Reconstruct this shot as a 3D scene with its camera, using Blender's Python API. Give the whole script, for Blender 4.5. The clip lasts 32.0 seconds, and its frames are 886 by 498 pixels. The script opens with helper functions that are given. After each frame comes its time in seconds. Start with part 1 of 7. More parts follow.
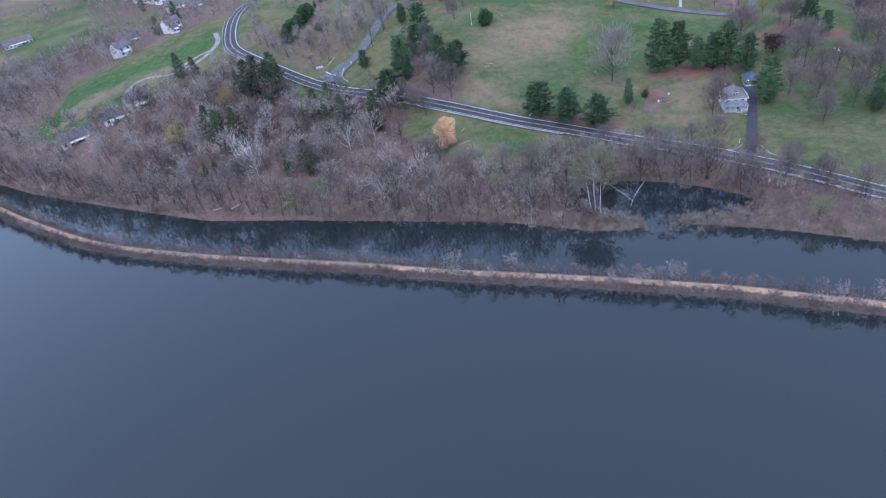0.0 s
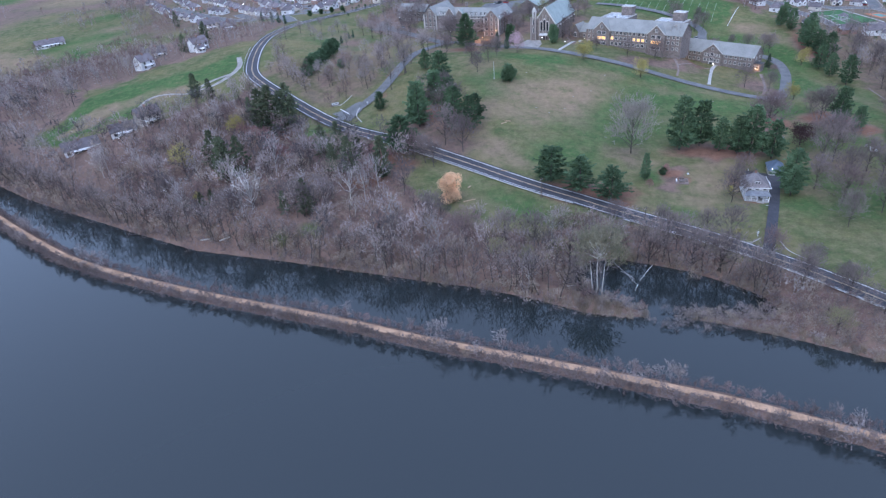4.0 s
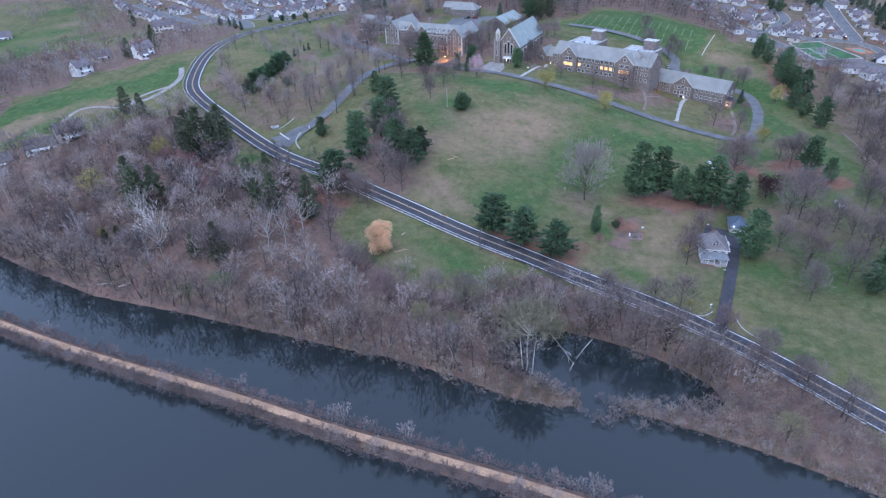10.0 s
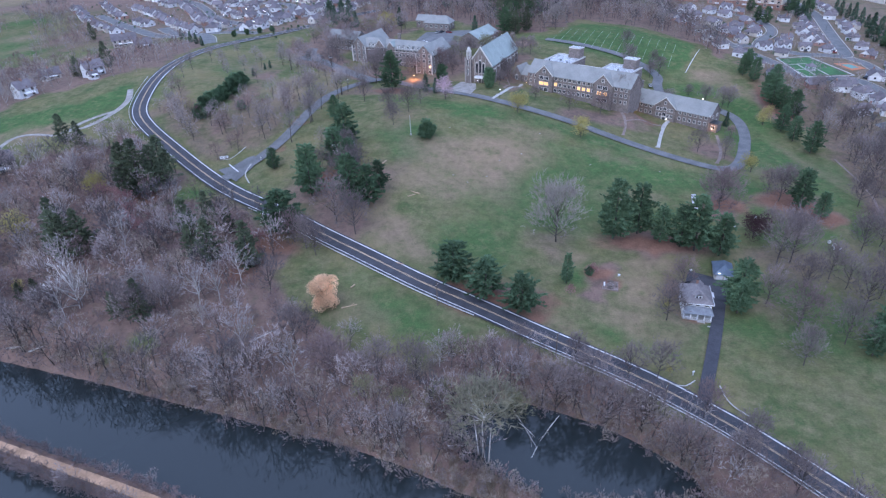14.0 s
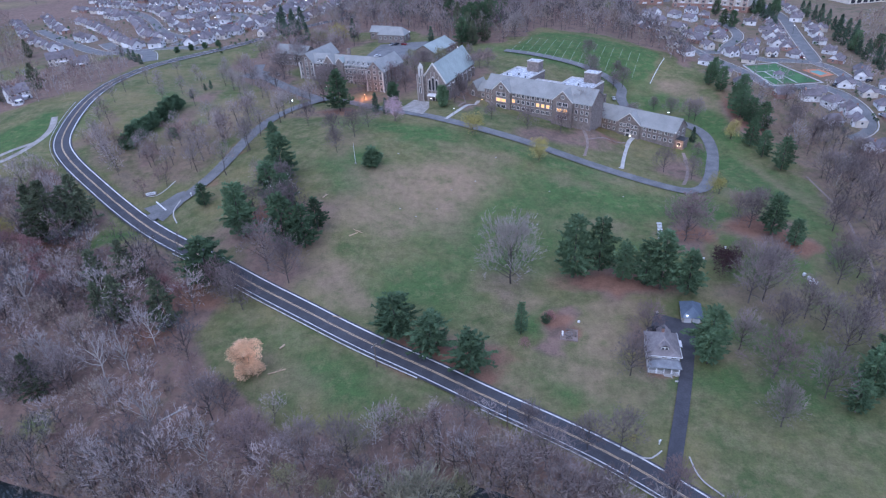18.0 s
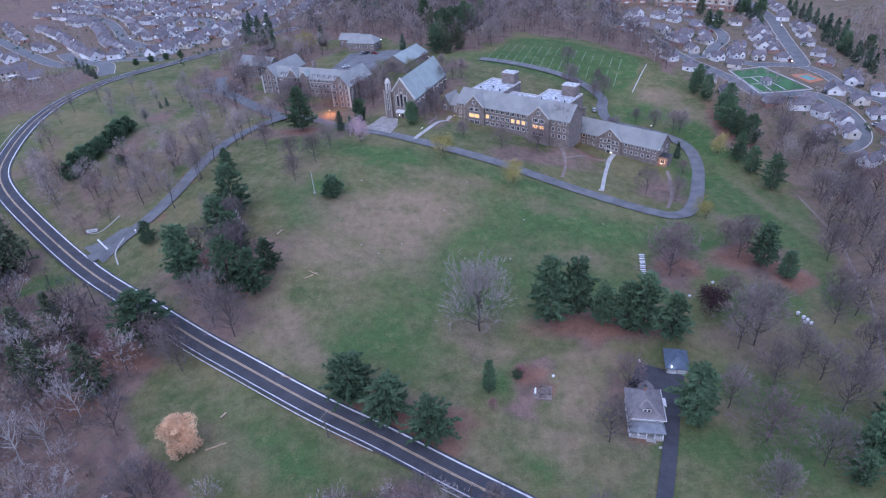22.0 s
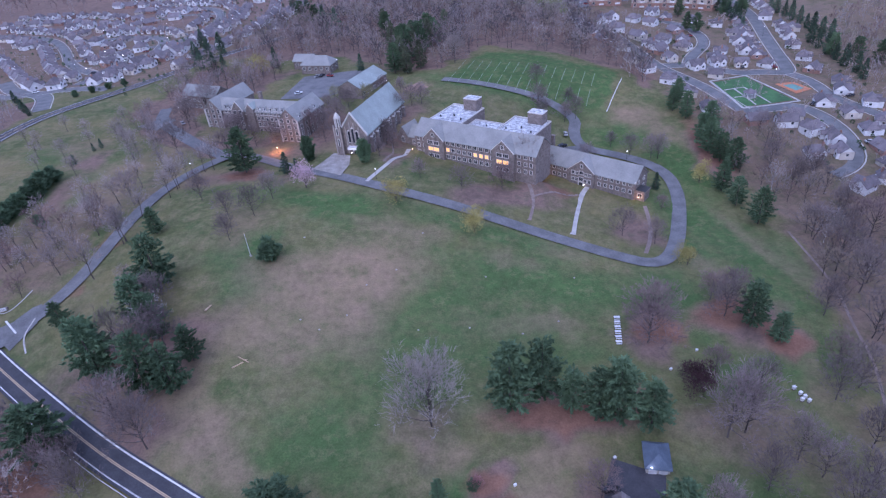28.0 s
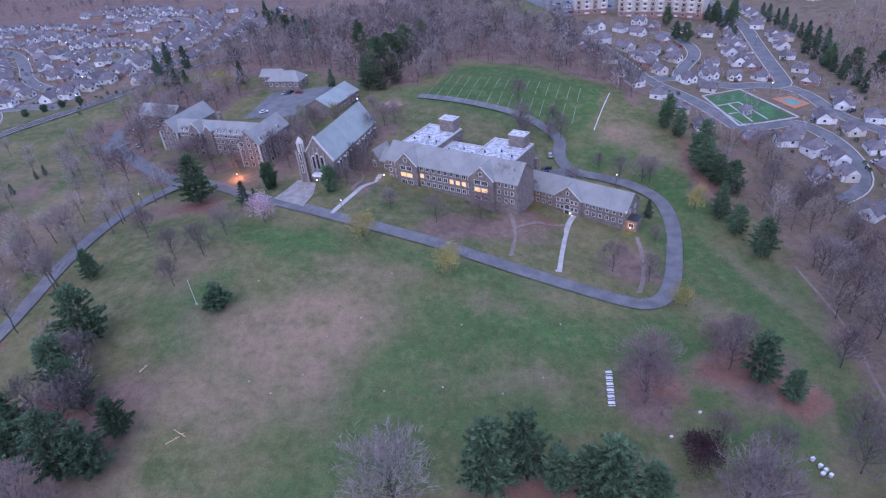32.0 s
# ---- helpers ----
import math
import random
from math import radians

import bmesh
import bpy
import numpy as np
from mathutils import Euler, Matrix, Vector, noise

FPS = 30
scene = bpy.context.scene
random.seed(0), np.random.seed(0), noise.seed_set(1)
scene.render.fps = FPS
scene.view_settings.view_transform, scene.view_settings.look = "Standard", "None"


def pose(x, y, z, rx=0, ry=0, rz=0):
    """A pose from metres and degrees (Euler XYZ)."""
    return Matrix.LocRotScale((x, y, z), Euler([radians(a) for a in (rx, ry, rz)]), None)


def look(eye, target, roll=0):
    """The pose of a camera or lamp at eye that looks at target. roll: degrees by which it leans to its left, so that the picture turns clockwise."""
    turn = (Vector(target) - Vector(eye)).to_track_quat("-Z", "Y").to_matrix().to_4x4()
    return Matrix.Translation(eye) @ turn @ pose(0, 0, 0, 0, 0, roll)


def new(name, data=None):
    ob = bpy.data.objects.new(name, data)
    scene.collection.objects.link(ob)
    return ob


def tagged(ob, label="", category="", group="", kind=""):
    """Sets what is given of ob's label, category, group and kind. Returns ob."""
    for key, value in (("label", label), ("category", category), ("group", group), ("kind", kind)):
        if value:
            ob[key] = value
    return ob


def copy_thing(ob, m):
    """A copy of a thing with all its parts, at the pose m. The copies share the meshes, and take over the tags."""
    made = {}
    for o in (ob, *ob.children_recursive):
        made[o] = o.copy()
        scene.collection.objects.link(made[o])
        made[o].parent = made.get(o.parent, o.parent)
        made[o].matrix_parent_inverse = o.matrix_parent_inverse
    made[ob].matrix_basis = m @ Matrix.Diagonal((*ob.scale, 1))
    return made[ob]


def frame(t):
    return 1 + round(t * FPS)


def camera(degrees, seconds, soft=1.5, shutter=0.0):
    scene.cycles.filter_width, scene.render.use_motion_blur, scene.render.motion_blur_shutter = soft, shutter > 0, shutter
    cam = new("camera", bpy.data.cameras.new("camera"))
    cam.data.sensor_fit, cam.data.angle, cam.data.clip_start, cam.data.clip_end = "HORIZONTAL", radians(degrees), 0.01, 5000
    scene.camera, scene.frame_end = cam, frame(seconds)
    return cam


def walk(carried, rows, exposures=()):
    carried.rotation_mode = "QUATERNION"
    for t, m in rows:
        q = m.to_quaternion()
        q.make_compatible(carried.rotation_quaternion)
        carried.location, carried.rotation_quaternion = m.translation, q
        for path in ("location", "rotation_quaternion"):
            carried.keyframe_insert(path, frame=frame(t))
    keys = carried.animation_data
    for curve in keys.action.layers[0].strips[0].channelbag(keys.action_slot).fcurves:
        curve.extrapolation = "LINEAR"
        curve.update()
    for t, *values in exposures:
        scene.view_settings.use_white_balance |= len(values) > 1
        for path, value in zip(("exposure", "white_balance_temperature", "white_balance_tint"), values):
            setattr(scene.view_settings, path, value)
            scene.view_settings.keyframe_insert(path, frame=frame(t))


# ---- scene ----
cam = camera(72.5, 32.0, soft=1.25)
# seconds, place, yaw, pitch, roll
ROWS = [
    (0, -0.02, -0.05, 117.56, -1.74, -35.52, 9.37),
    (0.5, -4.44, -0.15, 116.82, 1.18, -34.06, 7.78),
    (1, -7.95, 0.18, 116.21, 3.60, -32.91, 6.43),
    (1.5, -9.17, 1.72, 115.95, 4.67, -32.35, 5.53),
    (2, -8.63, 3.94, 115.88, 4.74, -31.90, 5.13),
    (2.5, -6.14, 6.65, 115.95, 4.42, -31.64, 5.08),
    (3, -2.47, 9.56, 116.17, 4.10, -31.51, 4.78),
    (3.5, 1.87, 12.27, 116.52, 3.46, -31.47, 4.60),
    (4, 6.27, 14.89, 117.01, 2.83, -31.43, 4.37),
    (4.5, 9.81, 17.34, 117.73, 2.60, -31.51, 3.85),
    (5, 12.74, 19.61, 118.73, 2.47, -31.64, 3.60),
    (5.5, 15.18, 21.78, 119.83, 2.35, -31.75, 3.51),
    (6, 17.19, 23.95, 120.89, 2.23, -31.81, 3.50),
    (6.5, 18.88, 26.21, 121.73, 2.11, -31.84, 3.49),
    (7, 20.34, 28.63, 122.18, 2.04, -31.89, 3.43),
    (7.5, 21.37, 31.20, 122.18, 1.99, -31.88, 3.30),
    (8, 21.97, 33.83, 121.89, 1.94, -31.79, 3.18),
    (8.5, 22.46, 36.57, 121.52, 2.26, -31.68, 2.74),
    (9, 23.18, 39.44, 121.31, 2.55, -31.61, 2.32),
    (9.5, 24.19, 42.47, 121.28, 2.64, -31.58, 2.12),
    (10, 25.33, 45.64, 121.34, 2.70, -31.57, 1.96),
    (10.5, 26.58, 48.93, 121.46, 2.68, -31.49, 1.95),
    (11, 27.93, 52.32, 121.66, 2.65, -31.42, 1.93),
    (11.5, 29.34, 55.79, 121.92, 2.57, -31.38, 1.98),
    (12, 30.81, 59.30, 122.22, 2.51, -31.36, 1.98),
    (12.5, 32.36, 62.90, 122.61, 2.42, -31.32, 1.98),
    (13, 33.92, 66.53, 123.00, 2.31, -31.30, 1.97),
    (13.5, 35.31, 70.17, 123.31, 2.08, -31.33, 2.00),
    (14, 36.51, 73.89, 123.55, 1.77, -31.41, 1.98),
    (14.5, 37.62, 77.62, 123.73, 1.41, -31.53, 1.93),
    (15, 38.68, 81.30, 123.89, 0.85, -31.59, 1.94),
    (15.5, 39.79, 84.89, 124.05, 0.30, -31.65, 1.96),
    (16, 41.01, 88.31, 124.23, -0.21, -31.67, 2.02),
    (16.5, 42.40, 91.53, 124.46, -0.66, -31.65, 2.13),
    (17, 44.05, 94.46, 124.77, -0.80, -31.69, 2.19),
    (17.5, 46.09, 97.01, 125.13, -0.82, -31.65, 2.34),
    (18, 48.38, 99.29, 125.52, -0.77, -31.54, 2.56),
    (18.5, 50.57, 101.58, 125.95, -0.71, -31.53, 2.76),
    (19, 52.33, 104.18, 126.44, -0.76, -31.60, 2.87),
    (19.5, 53.40, 107.28, 127.03, -0.98, -31.69, 2.92),
    (20, 54.03, 110.69, 127.71, -1.31, -31.87, 2.89),
    (20.5, 54.58, 114.12, 128.37, -1.64, -32.12, 2.83),
    (21, 55.40, 117.28, 128.91, -1.89, -32.30, 2.83),
    (21.5, 56.66, 120.06, 129.17, -2.02, -32.33, 2.95),
    (22, 58.15, 122.64, 129.23, -2.09, -32.27, 3.13),
    (22.5, 59.66, 125.12, 129.43, -2.14, -32.20, 3.29),
    (23, 61.01, 127.58, 130.09, -2.24, -32.25, 3.38),
    (23.5, 62.09, 130.00, 131.53, -2.43, -32.49, 3.47),
    (24, 63.02, 132.33, 133.50, -2.67, -32.85, 3.49),
    (24.5, 63.94, 134.72, 135.47, -2.93, -33.25, 3.50),
    (25, 65.02, 137.27, 136.87, -3.14, -33.53, 3.56),
    (25.5, 66.33, 140.08, 137.45, -3.31, -33.63, 3.72),
    (26, 67.81, 143.08, 137.44, -3.48, -33.60, 3.93),
    (26.5, 69.39, 146.21, 137.05, -3.63, -33.49, 4.19),
    (27, 71.00, 149.42, 136.50, -3.76, -33.36, 4.44),
    (27.5, 72.57, 152.62, 136.02, -3.88, -33.26, 4.67),
    (28, 74.05, 155.76, 135.82, -3.98, -33.22, 4.82),
    (28.5, 75.50, 158.86, 135.98, -4.04, -33.27, 4.90),
    (29, 76.95, 161.96, 136.28, -4.08, -33.37, 4.95),
    (29.5, 78.29, 165.05, 136.49, -4.13, -33.45, 4.97),
    (30, 79.40, 168.15, 136.40, -4.23, -33.47, 4.98),
    (30.5, 80.17, 171.25, 135.87, -4.42, -33.38, 4.97),
    (31, 80.71, 174.35, 135.06, -4.67, -33.22, 4.94),
    (31.5, 81.14, 177.45, 134.13, -4.93, -33.04, 4.90),
    (32, 81.63, 180.55, 133.26, -5.19, -32.87, 4.87),
]
walk(cam, [(t, pose(x, y, z, 90 + pitch, roll, yaw)) for t, x, y, z, yaw, pitch, roll in ROWS],
     exposures=[(0, 1.21, 5240, 11), (7, 1.18, 5190, 10), (13, 1.16, 5120, 13), (20, 0.98, 5110, 19), (32, 0.91, 5110, 30)])

# ---- light: an even, clouded dusk sky, blue, with the sun just behind the clouds
world = bpy.data.worlds.new("dusk")
scene.world = world
world.use_nodes = True
wn = world.node_tree
sky = wn.nodes.new("ShaderNodeTexSky")
sky.sky_type, sky.sun_disc = "NISHITA", False
sky.sun_elevation, sky.sun_rotation = radians(14), radians(200)
sky.air_density, sky.dust_density, sky.ozone_density = 1.0, 2.0, 3.0
veil = wn.nodes.new("ShaderNodeMix")  # the cloud cover evens the sky out
veil.data_type = "RGBA"
veil.inputs[0].default_value = 0.62
veil.inputs[7].default_value = (4.6, 5.0, 6.2, 1)
wn.links.new(sky.outputs[0], veil.inputs[6])
wn.links.new(veil.outputs[2], wn.nodes["Background"].inputs[0])
wn.nodes["Background"].inputs[1].default_value = 0.13
sun = new("sun", bpy.data.lights.new("sun", "SUN"))
sun.data.energy, sun.data.angle, sun.data.color = 0.6, radians(40), (1.0, 0.93, 0.9)
sun.matrix_world = look((0, 0, 0), (0.25, 0.7, -1.3))


# ---- materials
def mat(name, col, col2=None, rough=0.85, scale=3.0, metal=0.0, bump=0.0, fine=0.0, vary=0.0, spec=0.3, detail=6.0):
    """Two-scale procedural surface: col to col2 by broad noise, fine grain on top."""
    m = bpy.data.materials.new(name)
    m.use_nodes = True
    nt = m.node_tree
    bs = nt.nodes["Principled BSDF"]
    bs.inputs["Roughness"].default_value, bs.inputs["Metallic"].default_value = rough, metal
    bs.inputs["Specular IOR Level"].default_value = spec
    col2 = col2 or tuple(c * 0.72 for c in col)
    geo = nt.nodes.new("ShaderNodeNewGeometry")
    tex = nt.nodes.new("ShaderNodeTexNoise")
    tex.inputs["Scale"].default_value, tex.inputs["Detail"].default_value = 1.0 / scale, detail
    nt.links.new(geo.outputs["Position"], tex.inputs["Vector"])
    ramp = nt.nodes.new("ShaderNodeValToRGB")
    ramp.color_ramp.elements[0].position, ramp.color_ramp.elements[1].position = 0.35, 0.65
    ramp.color_ramp.elements[0].color, ramp.color_ramp.elements[1].color = (*col, 1), (*col2, 1)
    nt.links.new(tex.outputs["Fac"], ramp.inputs[0])
    out = ramp.outputs[0]
    if fine:
        t2 = nt.nodes.new("ShaderNodeTexNoise")
        t2.inputs["Scale"].default_value, t2.inputs["Detail"].default_value = 9.0 / scale, 3.0
        nt.links.new(geo.outputs["Position"], t2.inputs["Vector"])
        mr = nt.nodes.new("ShaderNodeMapRange")
        mr.inputs["From Min"].default_value, mr.inputs["From Max"].default_value = 0.3, 0.7
        mr.inputs["To Min"].default_value, mr.inputs["To Max"].default_value = 1 - fine, 1 + fine
        nt.links.new(t2.outputs["Fac"], mr.inputs["Value"])
        hs = nt.nodes.new("ShaderNodeHueSaturation")
        nt.links.new(mr.outputs[0], hs.inputs["Value"])
        nt.links.new(out, hs.inputs["Color"])
        out = hs.outputs[0]
    if vary:
        oi = nt.nodes.new("ShaderNodeObjectInfo")
        mr = nt.nodes.new("ShaderNodeMapRange")
        mr.inputs["To Min"].default_value, mr.inputs["To Max"].default_value = 1 - vary, 1 + vary
        nt.links.new(oi.outputs["Random"], mr.inputs["Value"])
        hs = nt.nodes.new("ShaderNodeHueSaturation")
        nt.links.new(mr.outputs[0], hs.inputs["Value"])
        nt.links.new(out, hs.inputs["Color"])
        out = hs.outputs[0]
    nt.links.new(out, bs.inputs["Base Color"])
    if bump:
        bn = nt.nodes.new("ShaderNodeBump")
        bn.inputs["Strength"].default_value, bn.inputs["Distance"].default_value = bump, 0.15
        t3 = nt.nodes.new("ShaderNodeTexNoise")
        t3.inputs["Scale"].default_value, t3.inputs["Detail"].default_value = 6.0 / scale, 4.0
        nt.links.new(geo.outputs["Position"], t3.inputs["Vector"])
        nt.links.new(t3.outputs["Fac"], bn.inputs["Height"])
        nt.links.new(bn.outputs[0], bs.inputs["Normal"])
    return m


def glow(name, col, strength):
    m = bpy.data.materials.new(name)
    m.use_nodes = True
    bs = m.node_tree.nodes["Principled BSDF"]
    bs.inputs["Base Color"].default_value = (*col, 1)
    bs.inputs["Emission Color"].default_value, bs.inputs["Emission Strength"].default_value = (*col, 1), strength
    return m


ASPHALT = mat("asphalt", (0.07, 0.07, 0.08), (0.05, 0.05, 0.06), 0.8, 4, fine=0.15)
DRIVE = mat("worn asphalt", (0.172, 0.172, 0.176), (0.118, 0.119, 0.123), 0.85, 5, fine=0.15)
PALE = mat("pale concrete", (0.45, 0.435, 0.41), (0.34, 0.325, 0.31), 0.85, 3, fine=0.12)
GRAVEL = mat("tan gravel", (0.52, 0.34, 0.22), (0.34, 0.22, 0.14), 0.95, 5, fine=0.2)
WHITE = mat("white road paint", (0.7, 0.7, 0.7), (0.5, 0.5, 0.5), 0.7, 1.5)
CHALK = mat("worn field chalk", (0.3, 0.34, 0.28), (0.16, 0.22, 0.14), 0.9, 1.5)
YELLOW = mat("faded yellow road paint", (0.55, 0.42, 0.27), (0.42, 0.32, 0.21), 0.7, 1.5)
STONE = mat("grey-brown stone", (0.235, 0.198, 0.18), (0.15, 0.128, 0.118), 0.9, 1.2, fine=0.3, bump=0.3)
SLATE = mat("grey slate", (0.272, 0.272, 0.262), (0.218, 0.22, 0.214), 0.6, 5, fine=0.1)
WALK = mat("brown flags", (0.24, 0.19, 0.17), (0.18, 0.14, 0.12), 0.9, 2, fine=0.2)
LANE = mat("pale gravel", (0.34, 0.32, 0.3), (0.24, 0.22, 0.2), 0.95, 3, fine=0.2)
GRASS = mat("mown grass", (0.07, 0.16, 0.06), (0.05, 0.11, 0.045), 0.95, 9, fine=0.2)
CLAY = mat("orange court", (0.5, 0.2, 0.1), (0.42, 0.18, 0.1), 0.9, 4, fine=0.1)
CLAY2 = mat("red clay", (0.3, 0.2, 0.15), (0.24, 0.16, 0.12), 0.95, 4, fine=0.15)
TEAL = mat("court green", (0.16, 0.3, 0.27), (0.13, 0.25, 0.22), 0.8, 4, fine=0.1)
COPPER = mat("green copper", (0.3, 0.34, 0.325), (0.24, 0.275, 0.262), 0.6, 6, fine=0.1)

# ---- the lie of the land
GX = np.array([-450, -330, -230, -150, -75, 0, 75, 150, 225, 330, 450.0])
GY = np.array([190, 240, 300, 360, 420, 490, 600, 800, 1100.0])
HEIGHTS = np.array([
    [3, 3, 3, 3, 3, 3, 3, 3, 3, 3, 3], [4, 4, 4, 5, 13, 11, 7, 4, 4, 4, 4], [4, 6, 11, 17, 14, 21, 12, 9, 6, 5, 6],
    [4, 8, 20, 26, 27, 29, 23, 9, 8, 8, 8], [4, 8, 23, 32, 29, 25, 28, 14, 17, 13, 10], [5, 8, 21, 31, 27, 31, 33, 31, 20, 16, 13],
    [17, 16, 21, 27, 31, 33, 33, 31, 26, 20, 18], [23, 22, 23, 24, 25, 25, 27, 27, 24, 20, 18], [22, 23, 23, 23, 22, 22, 21, 20, 20, 20, 20]], float)


def weights(x, knots):
    """Smooth cubic weights of the knots at x."""
    x = np.clip(x, knots[0], knots[-1])
    n = len(knots)
    i = np.clip(np.searchsorted(knots, x) - 1, 0, n - 2)
    h = knots[i + 1] - knots[i]
    s = (x - knots[i]) / h
    slope = np.zeros((n, n))
    for j in range(n):
        a, b = max(j - 1, 0), min(j + 1, n - 1)
        slope[j, b] += 1 / (knots[b] - knots[a])
        slope[j, a] -= 1 / (knots[b] - knots[a])
    w = np.zeros((len(x), n))
    r = np.arange(len(x))
    w[r, i] += 2 * s**3 - 3 * s**2 + 1
    w[r, i + 1] += -2 * s**3 + 3 * s**2
    return w + ((s**3 - 2 * s**2 + s) * h)[:, None] * slope[i] + ((s**3 - s**2) * h)[:, None] * slope[i + 1]


BANK = [(-900, 700), (-420, 400), (-330, 345), (-250, 291), (-218, 270), (-180, 249), (-148, 232), (-110, 214), (-73, 204), (-46, 195), (-22, 187), (0, 181), (20, 173),
        (34, 165.5), (46, 162.5), (53, 163), (47, 167.5), (35, 173.5), (28, 183), (36, 193), (48, 196), (60, 191), (71, 186), (82, 178), (89, 171), (92, 162), (84, 159), (74, 160.5), (60, 162.5), (69, 159.5), (80, 155), (92, 149.5),
        (104, 143), (115, 136.5), (143, 115), (203, 72), (300, 0), (900, -400)]
TOW = [(-900, 770), (-420, 410), (-330, 335), (-260, 280), (-222, 250), (-192, 229), (-160, 208), (-132, 195), (-98, 182), (-74, 174), (-40, 163), (-14, 153), (8, 146), (30, 139), (50, 132),
       (67, 126), (82, 119), (96, 113), (130, 97), (200, 58), (300, -10), (900, -430)]


def to_line(p, line):
    """Distance of the points p from a polyline."""
    best = np.full(len(p), 1e9)
    for a, b in zip(np.array(line[:-1], float), np.array(line[1:], float)):
        d = b - a
        s = np.clip(((p - a) @ d) / (d @ d), 0, 1)
        best = np.minimum(best, np.hypot(*(p - a - s[:, None] * d).T))
    return best


def inside(p, poly):
    odd = np.zeros(len(p), bool)
    for (x0, y0), (x1, y1) in zip(poly, poly[1:] + poly[:1]):
        cross = (y0 > p[:, 1]) != (y1 > p[:, 1])
        odd ^= cross & (p[:, 0] < (x1 - x0) * (p[:, 1] - y0) / (y1 - y0 + 1e-12) + x0)
    return odd


# levelled ground under buildings: from, to, heights there, half width
PADS = [((72, 416), (114, 386), (24.0, 18.5), 16), ((127, 399), (158, 370), (13.2, 10.8), 14), ((108, 232), (118, 250), (3.9, 4.0), 8)]
LAND = BANK + [(4000, -400), (4000, 5000), (-4000, 5000), (-4000, 700)]


def land(x, y):
    """Height of the ground, of the bed under the water and of the towpath's bank."""
    x, y = np.atleast_1d(np.asarray(x, float)), np.atleast_1d(np.asarray(y, float))
    p = np.stack([x, y], -1)
    z = np.maximum(np.einsum("ni,ij,nj->n", weights(y, GY), HEIGHTS, weights(x, GX)), 2.5)
    d = to_line(p, BANK) * np.where(inside(p, LAND), 1, -1)
    z = -1.6 + (z + 1.6) * np.clip((d + 3) / 12, 0, 1) ** 0.7
    for (x0, y0), (x1, y1), level, half in PADS:
        a, b = np.array((x0, y0), float), np.array((x1, y1), float)
        s_ = np.clip(((p - a) @ (b - a)) / ((b - a) @ (b - a)), 0, 1)
        w_ = np.clip(1.5 - np.hypot(*(p - a - s_[:, None] * (b - a)).T) / half, 0, 1)
        w_ = w_ * w_ * (3 - 2 * w_)
        z = z * (1 - w_) + w_ * (level[0] + (level[1] - level[0]) * s_)
    t = to_line(p, TOW)
    z = np.maximum(z, np.clip(1.1 - np.maximum(t - 1.8, 0) * 0.8, -1.6, 1.1))
    far = np.clip((-y - 260) / 20, 0, 1) * (np.abs(x) < 5000)
    return z + far * 6


def ground(x, y):
    return float(land(x, y)[0])


# ---- building helpers
def mesh(name, verts, faces, material, smooth=False):
    me = bpy.data.meshes.new(name)
    me.from_pydata(verts, [], faces)
    for m in material if isinstance(material, (list, tuple)) else [material]:
        me.materials.append(m)
    if smooth:
        me.polygons.foreach_set("use_smooth", [True] * len(me.polygons))
    return me


def part(name, bm, material, parent, label=""):
    me = bpy.data.meshes.new(name)
    bm.to_mesh(me)
    bm.free()
    me.materials.append(material)
    ob = new(name, me)
    ob.parent = parent
    return tagged(ob, label)


def spread(line, step):
    """A polyline, rounded and resampled at even steps."""
    p = np.array(line, float)
    for _ in range(3):
        q = np.empty((2 * len(p) - 2, 2))
        q[0::2], q[1::2] = 0.75 * p[:-1] + 0.25 * p[1:], 0.25 * p[:-1] + 0.75 * p[1:]
        p = np.concatenate([p[:1], q, p[-1:]])
    s = np.concatenate([[0], np.cumsum(np.hypot(*np.diff(p, axis=0).T))])
    u = np.linspace(0, s[-1], max(2, int(s[-1] / step)))
    return np.stack([np.interp(u, s, p[:, 0]), np.interp(u, s, p[:, 1])], -1)


def ribbon(name, line, lo, hi, lift, material, step=3.0, across=4, gaps=None, thick=0.0):
    """A strip along a line, from lo to hi metres to its left, laid on the ground."""
    p = spread(line, step)
    d = np.gradient(p, axis=0)
    d /= np.linalg.norm(d, axis=1)[:, None]
    side = np.stack([-d[:, 1], d[:, 0]], -1)
    n = len(p)
    mid = land(p[:, 0], p[:, 1])
    verts, faces = [], []
    offs = np.linspace(lo, hi, across)
    for k, o in enumerate(offs):
        q = p + side * o
        z = 0.5 * land(q[:, 0], q[:, 1]) + 0.5 * mid
        verts += list(zip(q[:, 0], q[:, 1], z + lift))
    for k in range(across - 1):
        for i in range(n - 1):
            if gaps and not gaps(i):
                continue
            faces.append((k * n + i, (k + 1) * n + i, (k + 1) * n + i + 1, k * n + i + 1)[::-1])
    return new(name, mesh(name, verts, faces, material, True))


